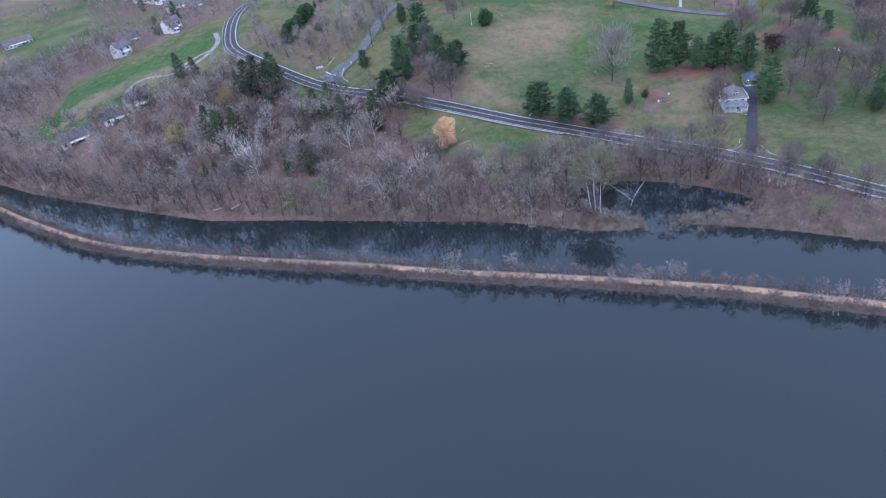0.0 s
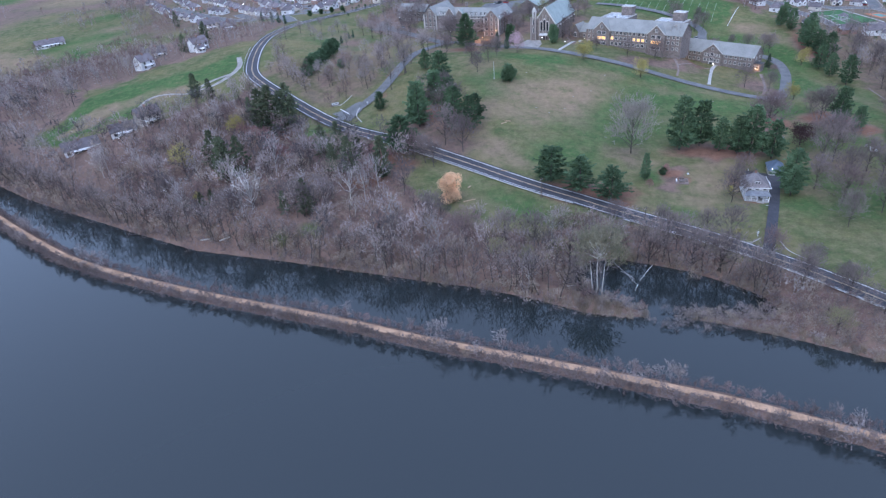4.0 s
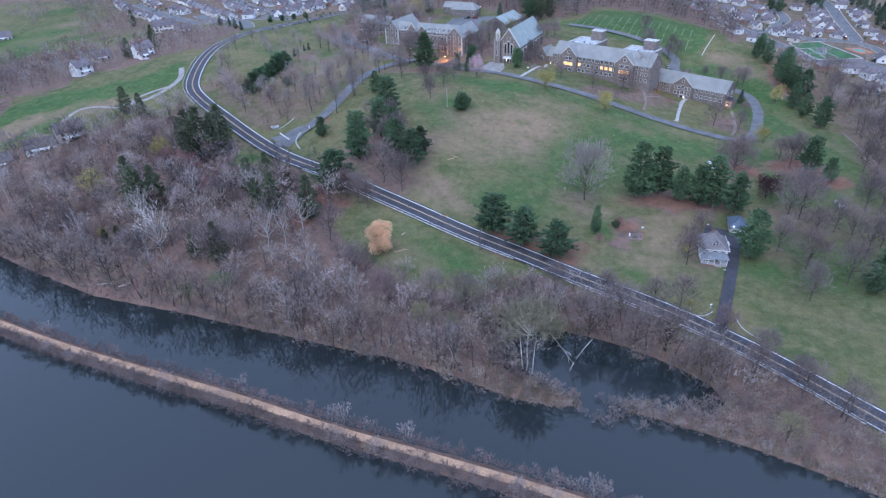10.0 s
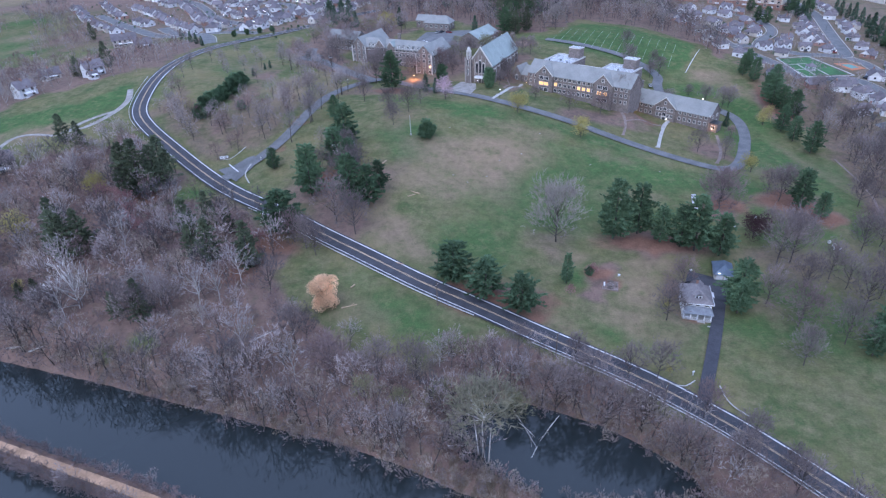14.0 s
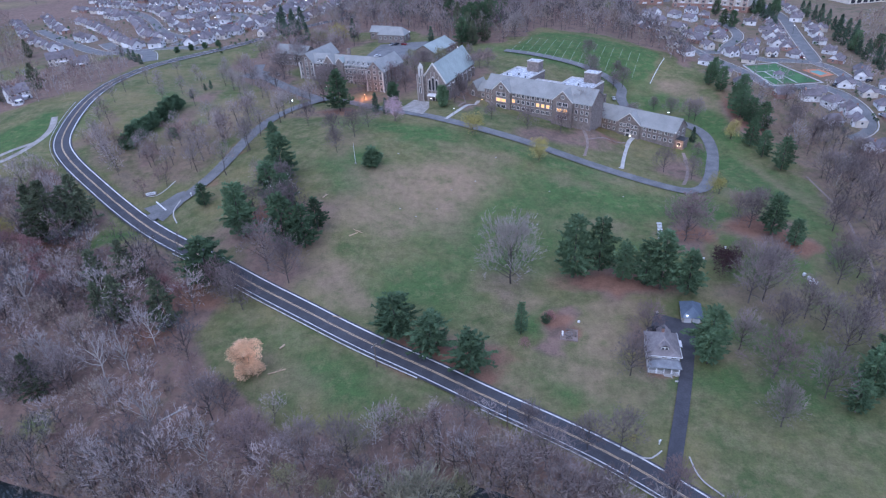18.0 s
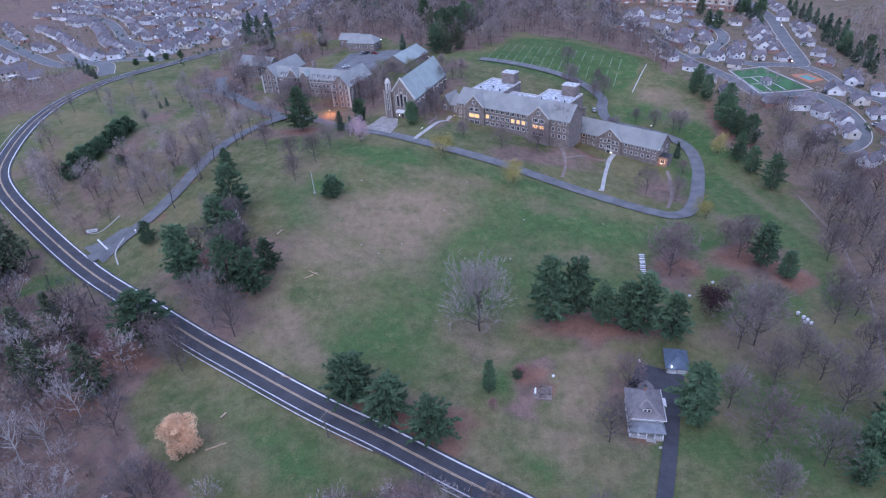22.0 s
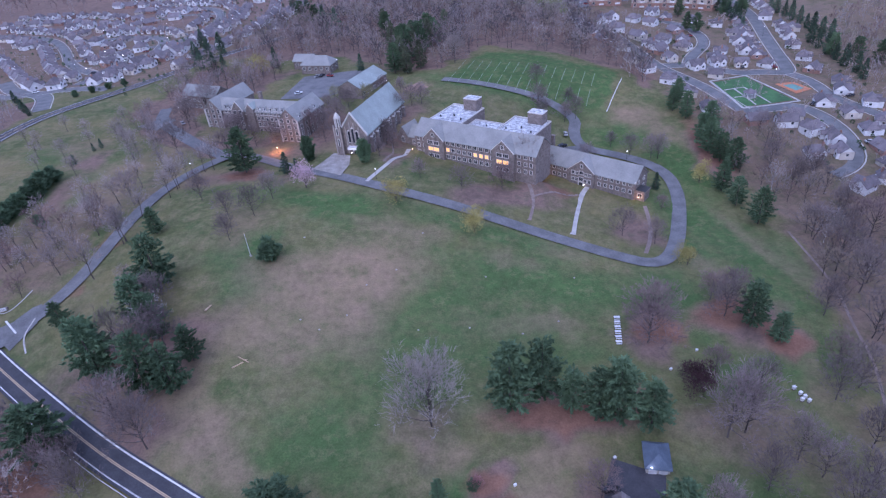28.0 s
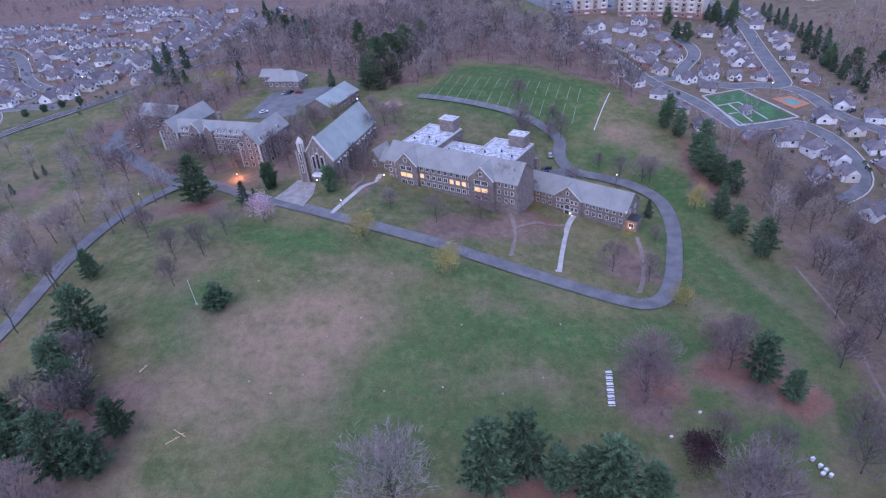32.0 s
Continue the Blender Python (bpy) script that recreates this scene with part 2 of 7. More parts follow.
MAIN = [(-20, 625), (-60, 590), (-89, 562), (-111, 538), (-129, 514), (-141, 490), (-146, 455), (-143, 419), (-138, 390), (-132, 368), (-118, 350), (-100, 333), (-83, 318), (-48, 288), (-19, 264),
        (3, 250), (22, 238), (40, 228), (57, 217), (75, 206), (89, 196), (102, 184), (113, 171), (124, 157), (150, 125), (200, 75), (300, -5), (900, -300)]
CAMPUS = [(-70, 311), (-66, 315), (-56, 325), (-48.5, 337), (-43.5, 352), (-39.5, 372), (-36, 391), (-31, 407), (-23, 420), (-14, 427), (-1, 419), (11, 407), (30, 391), (52, 375.5), (71, 366), (89, 358), (107, 349.5), (126, 340), (139, 332),
          (149, 326), (157, 329), (165, 342), (172, 358), (178, 375), (179, 390), (172, 402), (161, 411), (148, 418), (147, 431), (152, 441), (138, 459), (112, 472), (88, 484)]
WEST = [(-19, 424), (-35, 438), (-51, 457), (-68, 480), (-70, 500)]
HOUSE_DRIVE = [(97, 189), (100, 196), (107, 211), (114, 227), (119, 239), (120, 246)]
ROADS = [(MAIN, 4.2), (CAMPUS, 3.0), (WEST, 3.5), (HOUSE_DRIVE, 2.0)]


def build_ground():
    xs = np.concatenate([-np.geomspace(3200, 290, 26), np.arange(-280, 300, 2.5), np.geomspace(306, 3200, 26)])
    ys = np.concatenate([[-3000, -1500, -700, -420, -340, -300, -280, -270, -262, -250, -200, -100, 0, 50], np.arange(70, 560, 2.5), np.geomspace(566, 4200, 46)])
    X, Y = np.meshgrid(xs, ys)
    x, y = X.ravel(), Y.ravel()
    p = np.stack([x, y], -1)
    z = land(x, y)
    for line, half in ROADS:
        d = to_line(p, spread(line, 6))
        z -= np.clip((half + 3.0 - d) / 2.0, 0, 1) * 0.35
    nx, ny = len(xs), len(ys)
    i = np.arange(nx * ny).reshape(ny, nx)
    faces = np.stack([i[:-1, :-1], i[:-1, 1:], i[1:, 1:], i[1:, :-1]], -1).reshape(-1, 4)
    me = mesh("ground", np.stack([x, y, z], -1).tolist(), faces.tolist(), GROUND, True)
    return tagged(new("ground", me), "sloping ground with lawn, bare earth and leaf litter", "ground", kind="structure")



# ---- what covers the ground
def soft(p, poly, edge=6.0):
    """1 inside a polygon, 0 outside, with a soft and wavering edge."""
    wob = 3.0 * np.sin(p[:, 0] * 0.19 + 1.3 * np.sin(p[:, 1] * 0.11)) + 2.0 * np.sin(p[:, 1] * 0.31 + p[:, 0] * 0.23)
    d = to_line(p, poly + poly[:1]) * np.where(inside(p, poly), 1, -1) + wob * min(1, edge / 6)
    return np.clip(d / edge + 0.5, 0, 1)


def spot(p, x, y, rx, ry, turn=0.0):
    c, s_ = math.cos(radians(turn)), math.sin(radians(turn))
    dx, dy = p[:, 0] - x, p[:, 1] - y
    r = np.hypot((dx * c + dy * s_) / rx, (-dx * s_ + dy * c) / ry)
    a = np.arctan2(dy, dx)
    r = r * (1 + 0.18 * np.sin(3 * a + x) + 0.12 * np.sin(5 * a + y))
    return np.clip(1.6 - 1.3 * r, 0, 1)


SLOPE = [(-900, 745), (-420, 410), (-250, 292), (-148, 234), (-73, 206), (-22, 189), (0, 183), (15, 177), (34, 167), (52, 163), (46, 167), (32, 178), (28, 186), (36, 196), (46, 200), (60, 194), (84, 178),
         (92, 168), (78, 161), (66, 160), (115, 139), (300, 5), (900, -395), (900, -250), (300, 15), (126, 145), (104, 176), (60, 208), (38, 214), (20, 205), (4, 208), (-8, 218), (-24, 226), (-32, 246),
         (-26, 256), (-54, 282), (-88, 308), (-106, 326), (-124, 343), (-150, 330), (-180, 316), (-230, 306), (-300, 352), (-420, 445), (-900, 790)]
EAST_WOOD = [(196, 300), (206, 335), (208, 370), (204, 400), (212, 432), (228, 425), (235, 408), (238, 385), (236, 370), (255, 362), (330, 335), (520, 320), (520, 60), (300, 40), (190, 190), (176, 225), (190, 270)]
BACK_WOOD = [(60, 505), (88, 502), (118, 536), (190, 492), (196, 470), (208, 490), (204, 520), (200, 590), (150, 680), (60, 720), (-20, 690), (-40, 640), (-60, 600), (-30, 560), (30, 545)]
WEST_WOOD = [(-900, 800), (-420, 455), (-300, 362), (-236, 325), (-222, 350), (-250, 385), (-330, 440), (-420, 520), (-900, 900)]
DORM_WOOD = [(-86, 500), (-70, 455), (-48, 440), (-30, 425), (-6, 425), (-36, 455), (-44, 480), (-20, 500), (0, 525), (-30, 560), (-70, 560)]
KNOLL = [(-126, 368), (-116, 354), (-98, 340), (-76, 324), (-62, 330), (-52, 346), (-48, 372), (-58, 390), (-74, 384), (-90, 366), (-110, 376), (-120, 400)]
FIELD = [(84, 478), (117, 524), (187, 486), (166, 446)]


# grassy openings in the wood
CLEARINGS = [(-83, 299, 12, 6, 30), (-62, 212, 7, 4, -20), (-74, 210, 5, 3, -20)]
TAN_FIELDS = [[(-437, 500), (-440, 568), (-402, 545), (-393, 472)], [(-409, 612), (-416, 704), (-394, 688), (-400, 642), (-394, 544), (-405, 549)], [(-420, 535), (-378, 544), (-377, 525), (-378, 474)], [(-226, 317), (-222, 337), (-211, 358), (-202, 348), (-202, 331), (-214, 322)], [(-560, 760), (-460, 740), (-420, 860), (-540, 900)]]
GREEN_FIELDS = [[(-379, 528), (-380, 606), (-391, 682), (-349, 631), (-317, 563), (-338, 539), (-347, 510)], [(-239, 320), (-236, 336), (-236, 368), (-215, 379), (-179, 383), (-152, 408), (-146, 389), (-167, 362), (-191, 354), (-192, 330), (-210, 315), (-220, 302)], [(-640, 800), (-580, 780), (-560, 900), (-660, 940)]]


def cover(p):
    """Leaf litter, dry earth, lush grass and red needle litter, each from 0 to 1."""
    litter = np.zeros(len(p))
    for poly, k in ((SLOPE, 1), (EAST_WOOD, 0.58), (BACK_WOOD, 1), (WEST_WOOD, 0.9), (DORM_WOOD, 0.85), (KNOLL, 0.5)):
        litter = np.maximum(litter, k * soft(p, poly))
    for x, y, rx, ry, k in ((105, 266, 24, 9, 0.9), (42, 233, 20, 7, 0.9), (135, 287, 9, 9, 0.8), (166, 292, 14, 12, 0.9), (201, 395, 8, 26, 0.9), (-16, 290, 26, 24, 0.75), (-10, 268, 14, 10, 0.8),
                            (80, 241, 6, 5, 0.9), (76, 235, 5, 4, 0.9), (106, 240, 8, 7, 0.7), (-5, 398, 9, 8, 0.9), (164, 299, 10, 8, 1.0), (174, 284, 8, 7, 1.0), (139, 297, 8, 7, 0.8), (-84, 352, 7, 10, 0.8), (-81, 385, 7, 26, 0.7), (-81, 425, 8, 14, 0.7), (-19, 396, 12, 9, 0.6), (80, 246, 5, 4, 1.0), (84, 250, 5, 4, 0.9), (104, 226, 8, 6, 0.5), (-32, 268, 9, 6, 0.8), (120, 376, 14, 9, 0.75), (100, 370, 26, 9, 0.9), (152, 348, 11, 13, 0.8),
                            (30, 442, 18, 24, 0.9), (-8, 436, 24, 8, 0.7), (8, 420, 20, 8, 0.6), (56, 424, 12, 20, 0.8), (66, 446, 14, 12, 0.7), (-5, 402, 14, 8, 0.8), (148, 255, 15, 13, 0.5), (66, 264, 12, 10, 0.45), (18, 392, 10, 8, 0.6), (-40, 392, 9, 40, 0.4), (20, 442, 10, 8, 0.6), (60, 402, 8, 12, 0.7)):
        litter = np.maximum(litter, k * spot(p, x, y, rx, ry))
    litter = np.maximum(litter, np.clip(1.6 - np.minimum(to_line(p, TOW), to_line(p, BANK)) / 8, 0, 1))
    for poly, k in (([(-440, 487), (-390, 462), (-333, 523), (-294, 544), (-217, 423), (-226, 379), (-283, 404), (-261, 341), (-240, 316), (-319, 333), (-420, 440)], 0.95), ([(-330, 565), (-200, 565), (-100, 545), (-40, 640), (-60, 920), (-360, 920)], 0.62),
                    ([(206, 380), (250, 360), (420, 340), (430, 640), (330, 760), (190, 760), (204, 600)], 0.55),
                    ([(-250, 388), (-190, 418), (-153, 445), (-152, 500), (-160, 535), (-235, 560), (-300, 470), (-330, 440)], 0.9)):
        litter = np.maximum(litter, k * soft(p, poly, 10.0))
    litter = np.maximum(litter, 0.85 * np.clip((np.maximum(np.maximum(p[:, 1] - 690, -p[:, 0] - 470), p[:, 0] - 400)) / 60, 0, 1))
    for x, y, rx, ry, turn in CLEARINGS:
        litter = litter * (1 - 0.9 * spot(p, x, y, rx, ry, turn))
    for poly in TAN_FIELDS + GREEN_FIELDS:
        litter = litter * (1 - soft(p, poly, 5.0))
    earth = np.zeros(len(p))
    for poly in TAN_FIELDS:
        earth = np.maximum(earth, soft(p, poly, 5.0))
    for x, y, rx, ry, turn, k in ((8, 266, 13, 9, -35, 1.0), (19, 254, 10, 5, -35, 0.85), (-12, 272, 13, 9, 0, 1.0), (93, 238, 9, 15, -20, 0.8), (10, 258, 22, 6, -36, 0.6), (-2, 226, 14, 8, -20, 0.45), (100, 253, 13, 6, 0, 0.7), (84, 225, 12, 8, -20, 0.75), (62, 222, 10, 4, -30, 0.65), (72, 255, 7, 6, 0, 0.6), (141, 258, 11, 7, 0, 0.6),
                                  (130, 232, 6, 12, 20, 0.55), (158, 250, 8, 22, 30, 0.6), (176, 268, 6, 12, 0, 0.6), (168, 318, 5, 14, 10, 0.55), (52, 236, 20, 5, -32, 0.5), (28, 296, 16, 10, 20, 0.7), (108, 300, 12, 5, -15, 0.6), (58, 348, 16, 6, -25, 0.5),
                                  (40, 318, 30, 22, 20, 0.95), (20, 300, 16, 14, 0, 0.7), (0, 278, 16, 10, 120, 0.6), (66, 342, 14, 7, -10, 0.5), (100, 330, 12, 5, -20, 0.45),
                                  (190, 330, 3, 30, 8, 0.5), (-62, 402, 16, 30, 0, 0.75), (-38, 436, 16, 12, 0, 0.85), (-24, 398, 9, 12, 0, 0.7), (4, 352, 10, 16, 0, 0.5), (-92, 440, 12, 24, 20, 0.6), (12, 428, 30, 9, -25, 0.75), (200, 300, 5, 30, 15, 0.5), (178, 250, 8, 18, 0, 0.45), (100, 222, 12, 16, 0, 0.45), (85, 225, 12, 10, -20, 0.4), (180, 440, 14, 10, 0, 0.7),
                                  (188, 425, 7, 26, 20, 0.65), (72, 476, 9, 7, 0, 0.9), (-80, 400, 14, 24, 0, 0.35), (-66, 350, 12, 18, 30, 0.4), (118, 335, 12, 6, -20, 0.35), (92, 300, 22, 6, -10, 0.35),
                                  (-178, 352, 18, 9, 30, 0.8), (-200, 345, 22, 10, 35, 0.7), (-350, 620, 34, 22, 40, 0.8), (-420, 690, 50, 18, 45, 0.8), (-330, 700, 30, 20, 30, 0.8), (-380, 540, 60, 12, 42, 0.6)):
        earth = np.maximum(earth, k * spot(p, x, y, rx, ry, turn))
    lush = np.zeros(len(p))
    for x, y, rx, ry, turn, k in ((38, 262, 18, 14, -20, 0.75), (108, 320, 44, 14, -20, 0.8), (150, 300, 26, 22, 0, 0.85), (148, 274, 14, 8, 0, 0.7), (102, 286, 32, 8, -5, 0.7), (170, 285, 12, 30, 10, 0.75), (150, 228, 16, 16, 0, 0.6), (76, 245, 8, 8, 0, 0.8), (11, 319, 10, 9, 0, 0.9), (166, 335, 8, 20, 10, 0.9), (122, 221, 12, 8, 0, 0.7), (141, 217, 18, 10, -20, 0.65), (74, 314, 16, 12, 0, 0.7), (-83, 299, 11, 5, 30, 1.0), (-62, 212, 7, 4, -20, 0.45), (-74, 210, 5, 3, -20, 0.4), (16, 222, 18, 7, -30, 0.8), (35, 362, 30, 10, -22, 0.9), (92, 345, 40, 7, -22, 0.8), (8, 334, 12, 14, 0, 0.9), (75, 300, 36, 24, 0, 0.55), (60, 280, 30, 18, -20, 0.5), (180, 345, 13, 44, 12, 0.9), (186, 400, 12, 36, 5, 0.9), (196, 320, 10, 22, 10, 0.7),
                                  (12, 226, 22, 8, -32, 0.4), (140, 232, 12, 22, 20, 0.6), (160, 260, 14, 26, 30, 0.6), (182, 300, 10, 26, 15, 0.7), (-75, 392, 18, 32, 0, 0.95), (-98, 436, 22, 14, 20, 0.7), (-170, 368, 60, 14, 38, 0.9), (-205, 335, 26, 9, 40, 0.8),
                                  (-360, 580, 60, 20, 42, 0.95), (-80, 285, 22, 9, -40, 0.7), (170, 425, 22, 14, 0, 0.8), (135, 462, 60, 14, -28, 0.7), (-115, 560, 10, 8, 0, 0.6), (82, 216, 12, 5, -34, 0.6)):
        lush = np.maximum(lush, k * spot(p, x, y, rx, ry, turn))
    for poly in GREEN_FIELDS:
        lush = np.maximum(lush, soft(p, poly, 5.0))
    lush = np.maximum(lush, 0.9 * soft(p, FIELD, 2.0))
    needles = np.zeros(len(p))
    for x, y, rx, ry, k in ((30, 236.5, 7, 3.5, 1.0), (38, 232, 7, 3.5, 1.0), (46, 227.5, 7, 3.5, 1.0), (54, 223, 6, 3.5, 1.0), (104, 265, 23, 6, 0.8), (42, 231, 19, 6, 0.9), (164, 297, 11, 8, 1.0), (174, 283, 7, 6, 1.0), (80, 247, 5, 4, 1.0), (84, 241, 4, 3, 0.8), (-5, 399, 9, 7, 0.9), (139, 292, 9, 6, 0.9), (-38, 258, 12, 9, 0.9), (-20, 300, 9, 9, 0.7), (202, 400, 6, 26, 0.9), (-100, 300, 12, 10, 0.8),
                            (-46, 240, 12, 6, 0.7), (106, 226, 5, 4, 0.7), (-50, 330, 5, 5, 0.6), (-44, 352, 5, 8, 0.6), (128, 376, 8, 5, 0.6)):
        needles = np.maximum(needles, k * spot(p, x, y, rx, ry))
    return litter, earth * (1 - 0.6 * litter), lush * (1 - litter), needles


def ground_material():
    m = bpy.data.materials.new("lawn, earth and litter")
    m.use_nodes = True
    nt = m.node_tree
    N, L = nt.nodes, nt.links
    bs = N["Principled BSDF"]
    bs.inputs["Roughness"].default_value, bs.inputs["Specular IOR Level"].default_value = 0.95, 0.1
    geo = N.new("ShaderNodeNewGeometry")

    def tex(scale, detail=5.0, rough=0.6):
        t = N.new("ShaderNodeTexNoise")
        t.inputs["Scale"].default_value, t.inputs["Detail"].default_value, t.inputs["Roughness"].default_value = 1 / scale, detail, rough
        L.new(geo.outputs["Position"], t.inputs["Vector"])
        return t.outputs["Fac"]

    def ramp(fac, *stops):
        r = N.new("ShaderNodeValToRGB")
        e = r.color_ramp.elements
        while len(e) < len(stops):
            e.new(0.5)
        for el, (pos, col) in zip(e, stops):
            el.position, el.color = pos, (*col, 1)
        L.new(fac, r.inputs[0])
        return r.outputs[0]

    def mix(fac, a, b, how="MIX"):
        x = N.new("ShaderNodeMix")
        x.data_type, x.blend_type = "RGBA", how
        if isinstance(fac, float):
            x.inputs[0].default_value = fac
        else:
            L.new(fac, x.inputs[0])
        L.new(a, x.inputs[6])
        L.new(b, x.inputs[7])
        return x.outputs[2]

    def edge(mask, noise_out, width=0.25):
        """A mask broken up by noise."""
        add = N.new("ShaderNodeMath")
        add.operation = "ADD"
        L.new(mask, add.inputs[0])
        L.new(noise_out, add.inputs[1])
        mr = N.new("ShaderNodeMapRange")
        mr.inputs["From Min"].default_value, mr.inputs["From Max"].default_value = 0.95 - width, 0.95 + width
        L.new(add.outputs[0], mr.inputs["Value"])
        return mr.outputs[0]

    at = N.new("ShaderNodeAttribute")
    at.attribute_name = "cover"
    sep = N.new("ShaderNodeSeparateColor")
    L.new(at.outputs["Color"], sep.inputs[0])
    big, mid, small, tiny = tex(26), tex(7), tex(1.8, 4), tex(0.5, 3)
    lawn = ramp(big, (0.33, (0.064, 0.09, 0.036)), (0.5, (0.094, 0.102, 0.046)), (0.66, (0.14, 0.127, 0.06)))
    dry = ramp(mid, (0.3, (0.15, 0.132, 0.075)), (0.7, (0.18, 0.155, 0.092)))
    lush = mix(ramp(tex(4.0, 7, 0.7), (0.5, (0.0, 0.0, 0.0)), (0.72, (0.6, 0.6, 0.6))), ramp(mid, (0.35, (0.048, 0.09, 0.031)), (0.65, (0.07, 0.115, 0.042))), dry)
    earth = ramp(mid, (0.35, (0.205, 0.154, 0.108)), (0.56, (0.175, 0.14, 0.09)), (0.72, (0.105, 0.108, 0.056)))
    litter = ramp(mid, (0.3, (0.112, 0.083, 0.072)), (0.55, (0.178, 0.122, 0.102)), (0.75, (0.112, 0.1, 0.074)))
    straw = ramp(tex(6.0, 8, 0.74), (0.43, (0.0, 0.0, 0.0)), (0.63, (0.85, 0.85, 0.85)))
    c = mix(edge(sep.outputs[2], mid, 0.45), mix(straw, lawn, dry), lush)
    c = mix(edge(sep.outputs[1], big, 0.4), c, earth)
    c = mix(edge(sep.outputs[0], mid, 0.3), c, litter)
    red = ramp(mid, (0.35, (0.15, 0.085, 0.062)), (0.65, (0.19, 0.108, 0.078)))
    c = mix(edge(at.outputs["Alpha"], mid, 0.3), c, red)
    c = mix(0.5, c, ramp(tex(2.6, 6, 0.7), (0.3, (0.36, 0.38, 0.36)), (0.5, (0.75, 0.75, 0.73)), (0.7, (1.05, 1.02, 0.95))), "MULTIPLY")
    c = mix(0.35, c, ramp(tex(60.0, 3), (0.35, (0.72, 0.78, 0.75)), (0.65, (1.15, 1.08, 1.02))), "MULTIPLY")
    c = mix(0.5, c, ramp(tiny, (0.3, (0.55, 0.55, 0.55)), (0.65, (1, 1, 1))), "MULTIPLY")
    hs = N.new("ShaderNodeHueSaturation")
    hs.inputs["Value"].default_value = 1.44
    L.new(c, hs.inputs["Color"])
    L.new(hs.outputs[0], bs.inputs["Base Color"])
    bn = N.new("ShaderNodeBump")
    bn.inputs["Strength"].default_value, bn.inputs["Distance"].default_value = 0.6, 0.3
    L.new(small, bn.inputs["Height"])
    L.new(bn.outputs[0], bs.inputs["Normal"])
    return m


GROUND = ground_material()
land_ob = build_ground()
gp = np.empty(len(land_ob.data.vertices) * 3)
land_ob.data.vertices.foreach_get("co", gp)
gp = gp.reshape(-1, 3)
co = np.ones((len(gp), 4))
for k, v in enumerate(cover(gp[:, :2])):
    co[:, k] = v
attr = land_ob.data.attributes.new("cover", "FLOAT_COLOR", "POINT")
attr.data.foreach_set("color", co.ravel())

WATER = bpy.data.materials.new("still water")
WATER.use_nodes = True
nt = WATER.node_tree
bs = nt.nodes["Principled BSDF"]
bs.inputs["Base Color"].default_value = (0.018, 0.0235, 0.025, 1)
bs.inputs["Roughness"].default_value, bs.inputs["IOR"].default_value = 0.03, 1.55
tx, geo = nt.nodes.new("ShaderNodeTexNoise"), nt.nodes.new("ShaderNodeNewGeometry")
tx.inputs["Scale"].default_value, tx.inputs["Detail"].default_value = 0.9, 4
bn = nt.nodes.new("ShaderNodeBump")
bn.inputs["Strength"].default_value, bn.inputs["Distance"].default_value = 0.06, 0.05
nt.links.new(geo.outputs["Position"], tx.inputs["Vector"])
nt.links.new(tx.outputs["Fac"], bn.inputs["Height"])
nt.links.new(bn.outputs[0], bs.inputs["Normal"])
w = new("water", mesh("water", [(-3200, -290, 0), (3200, -290, 0), (3200, 1500, 0), (-3200, 1500, 0)], [(0, 1, 2, 3)], WATER))
tagged(w, "dark still river and canal water", "water", kind="structure")

# ---- roads and paths
def setting(ob, label, category):
    return tagged(ob, label, category, kind="structure")


setting(ribbon("road", MAIN, -4.2, 4.2, 0.02, ASPHALT, 3, 7), "two-lane dark asphalt road", "road")
for name, lo, hi, m in (("road_edge_line", 3.2, 3.65, WHITE), ("road_edge_line", -3.5, -3.2, WHITE), ("road_centre_line", 0.08, 0.3, YELLOW), ("road_centre_line", -0.3, -0.08, YELLOW)):
    setting(ribbon(name, MAIN, lo, hi, 0.06, m, 3, 2), "painted line along the road", "road marking")
setting(ribbon("campus_drive", CAMPUS, -2.8, 2.8, 0.035, DRIVE, 2.5, 5), "worn grey asphalt driveway round the lawn", "driveway")
setting(ribbon("campus_drive", WEST, -3.5, 3.5, 0.03, DRIVE, 2.5, 5), "worn grey asphalt driveway to the rear", "driveway")
setting(ribbon("house_drive", HOUSE_DRIVE, -1.8, 1.8, 0.03, ASPHALT, 2.5, 4), "narrow asphalt driveway beside the house", "driveway")
setting(ribbon("towpath", TOW, -1.15, 1.2, 0.06, GRAVEL, 3, 4), "tan gravel towpath between river and canal", "path")
PATHS = [([(126, 346), (130, 358), (137, 376), (143, 384)], 1.1, PALE, "pale concrete walk to the entrance"), ([(111, 354), (116, 369), (115, 382)], 0.8, WALK, "brown flagged path"),
         ([(116, 370), (126, 374), (136, 376)], 0.7, WALK, "narrow path between the walks"), ([(49, 379), (56, 391), (64, 404), (67, 414)], 1.0, PALE, "curved pale concrete walk"),
         ([(56, 396), (60, 407), (59, 420)], 0.6, WALK, "narrow path beside the chapel"), ([(149.5, 333), (154, 341), (158, 351), (159.5, 363)], 0.75, WALK, "worn brown footpath"),
         ([(206, 340), (203, 305), (197, 288), (194, 272), (178, 240)], 0.45, WALK, "worn footpath at the wood's edge"),
         ([(-160, 352), (-150, 356), (-142, 380), (-150, 400)], 1.6, LANE, "gravel lane beside the road"), ([(-189, 332), (-189, 340), (-188, 349), (-182, 352), (-173, 351), (-163, 347), (-157, 363), (-145, 372)], 1.4, LANE, "gravel lane to the houses")]
for line, half, m, label in PATHS:
    setting(ribbon("path", line, -half, half, 0.05, m, 1.5, 3), label, "path")
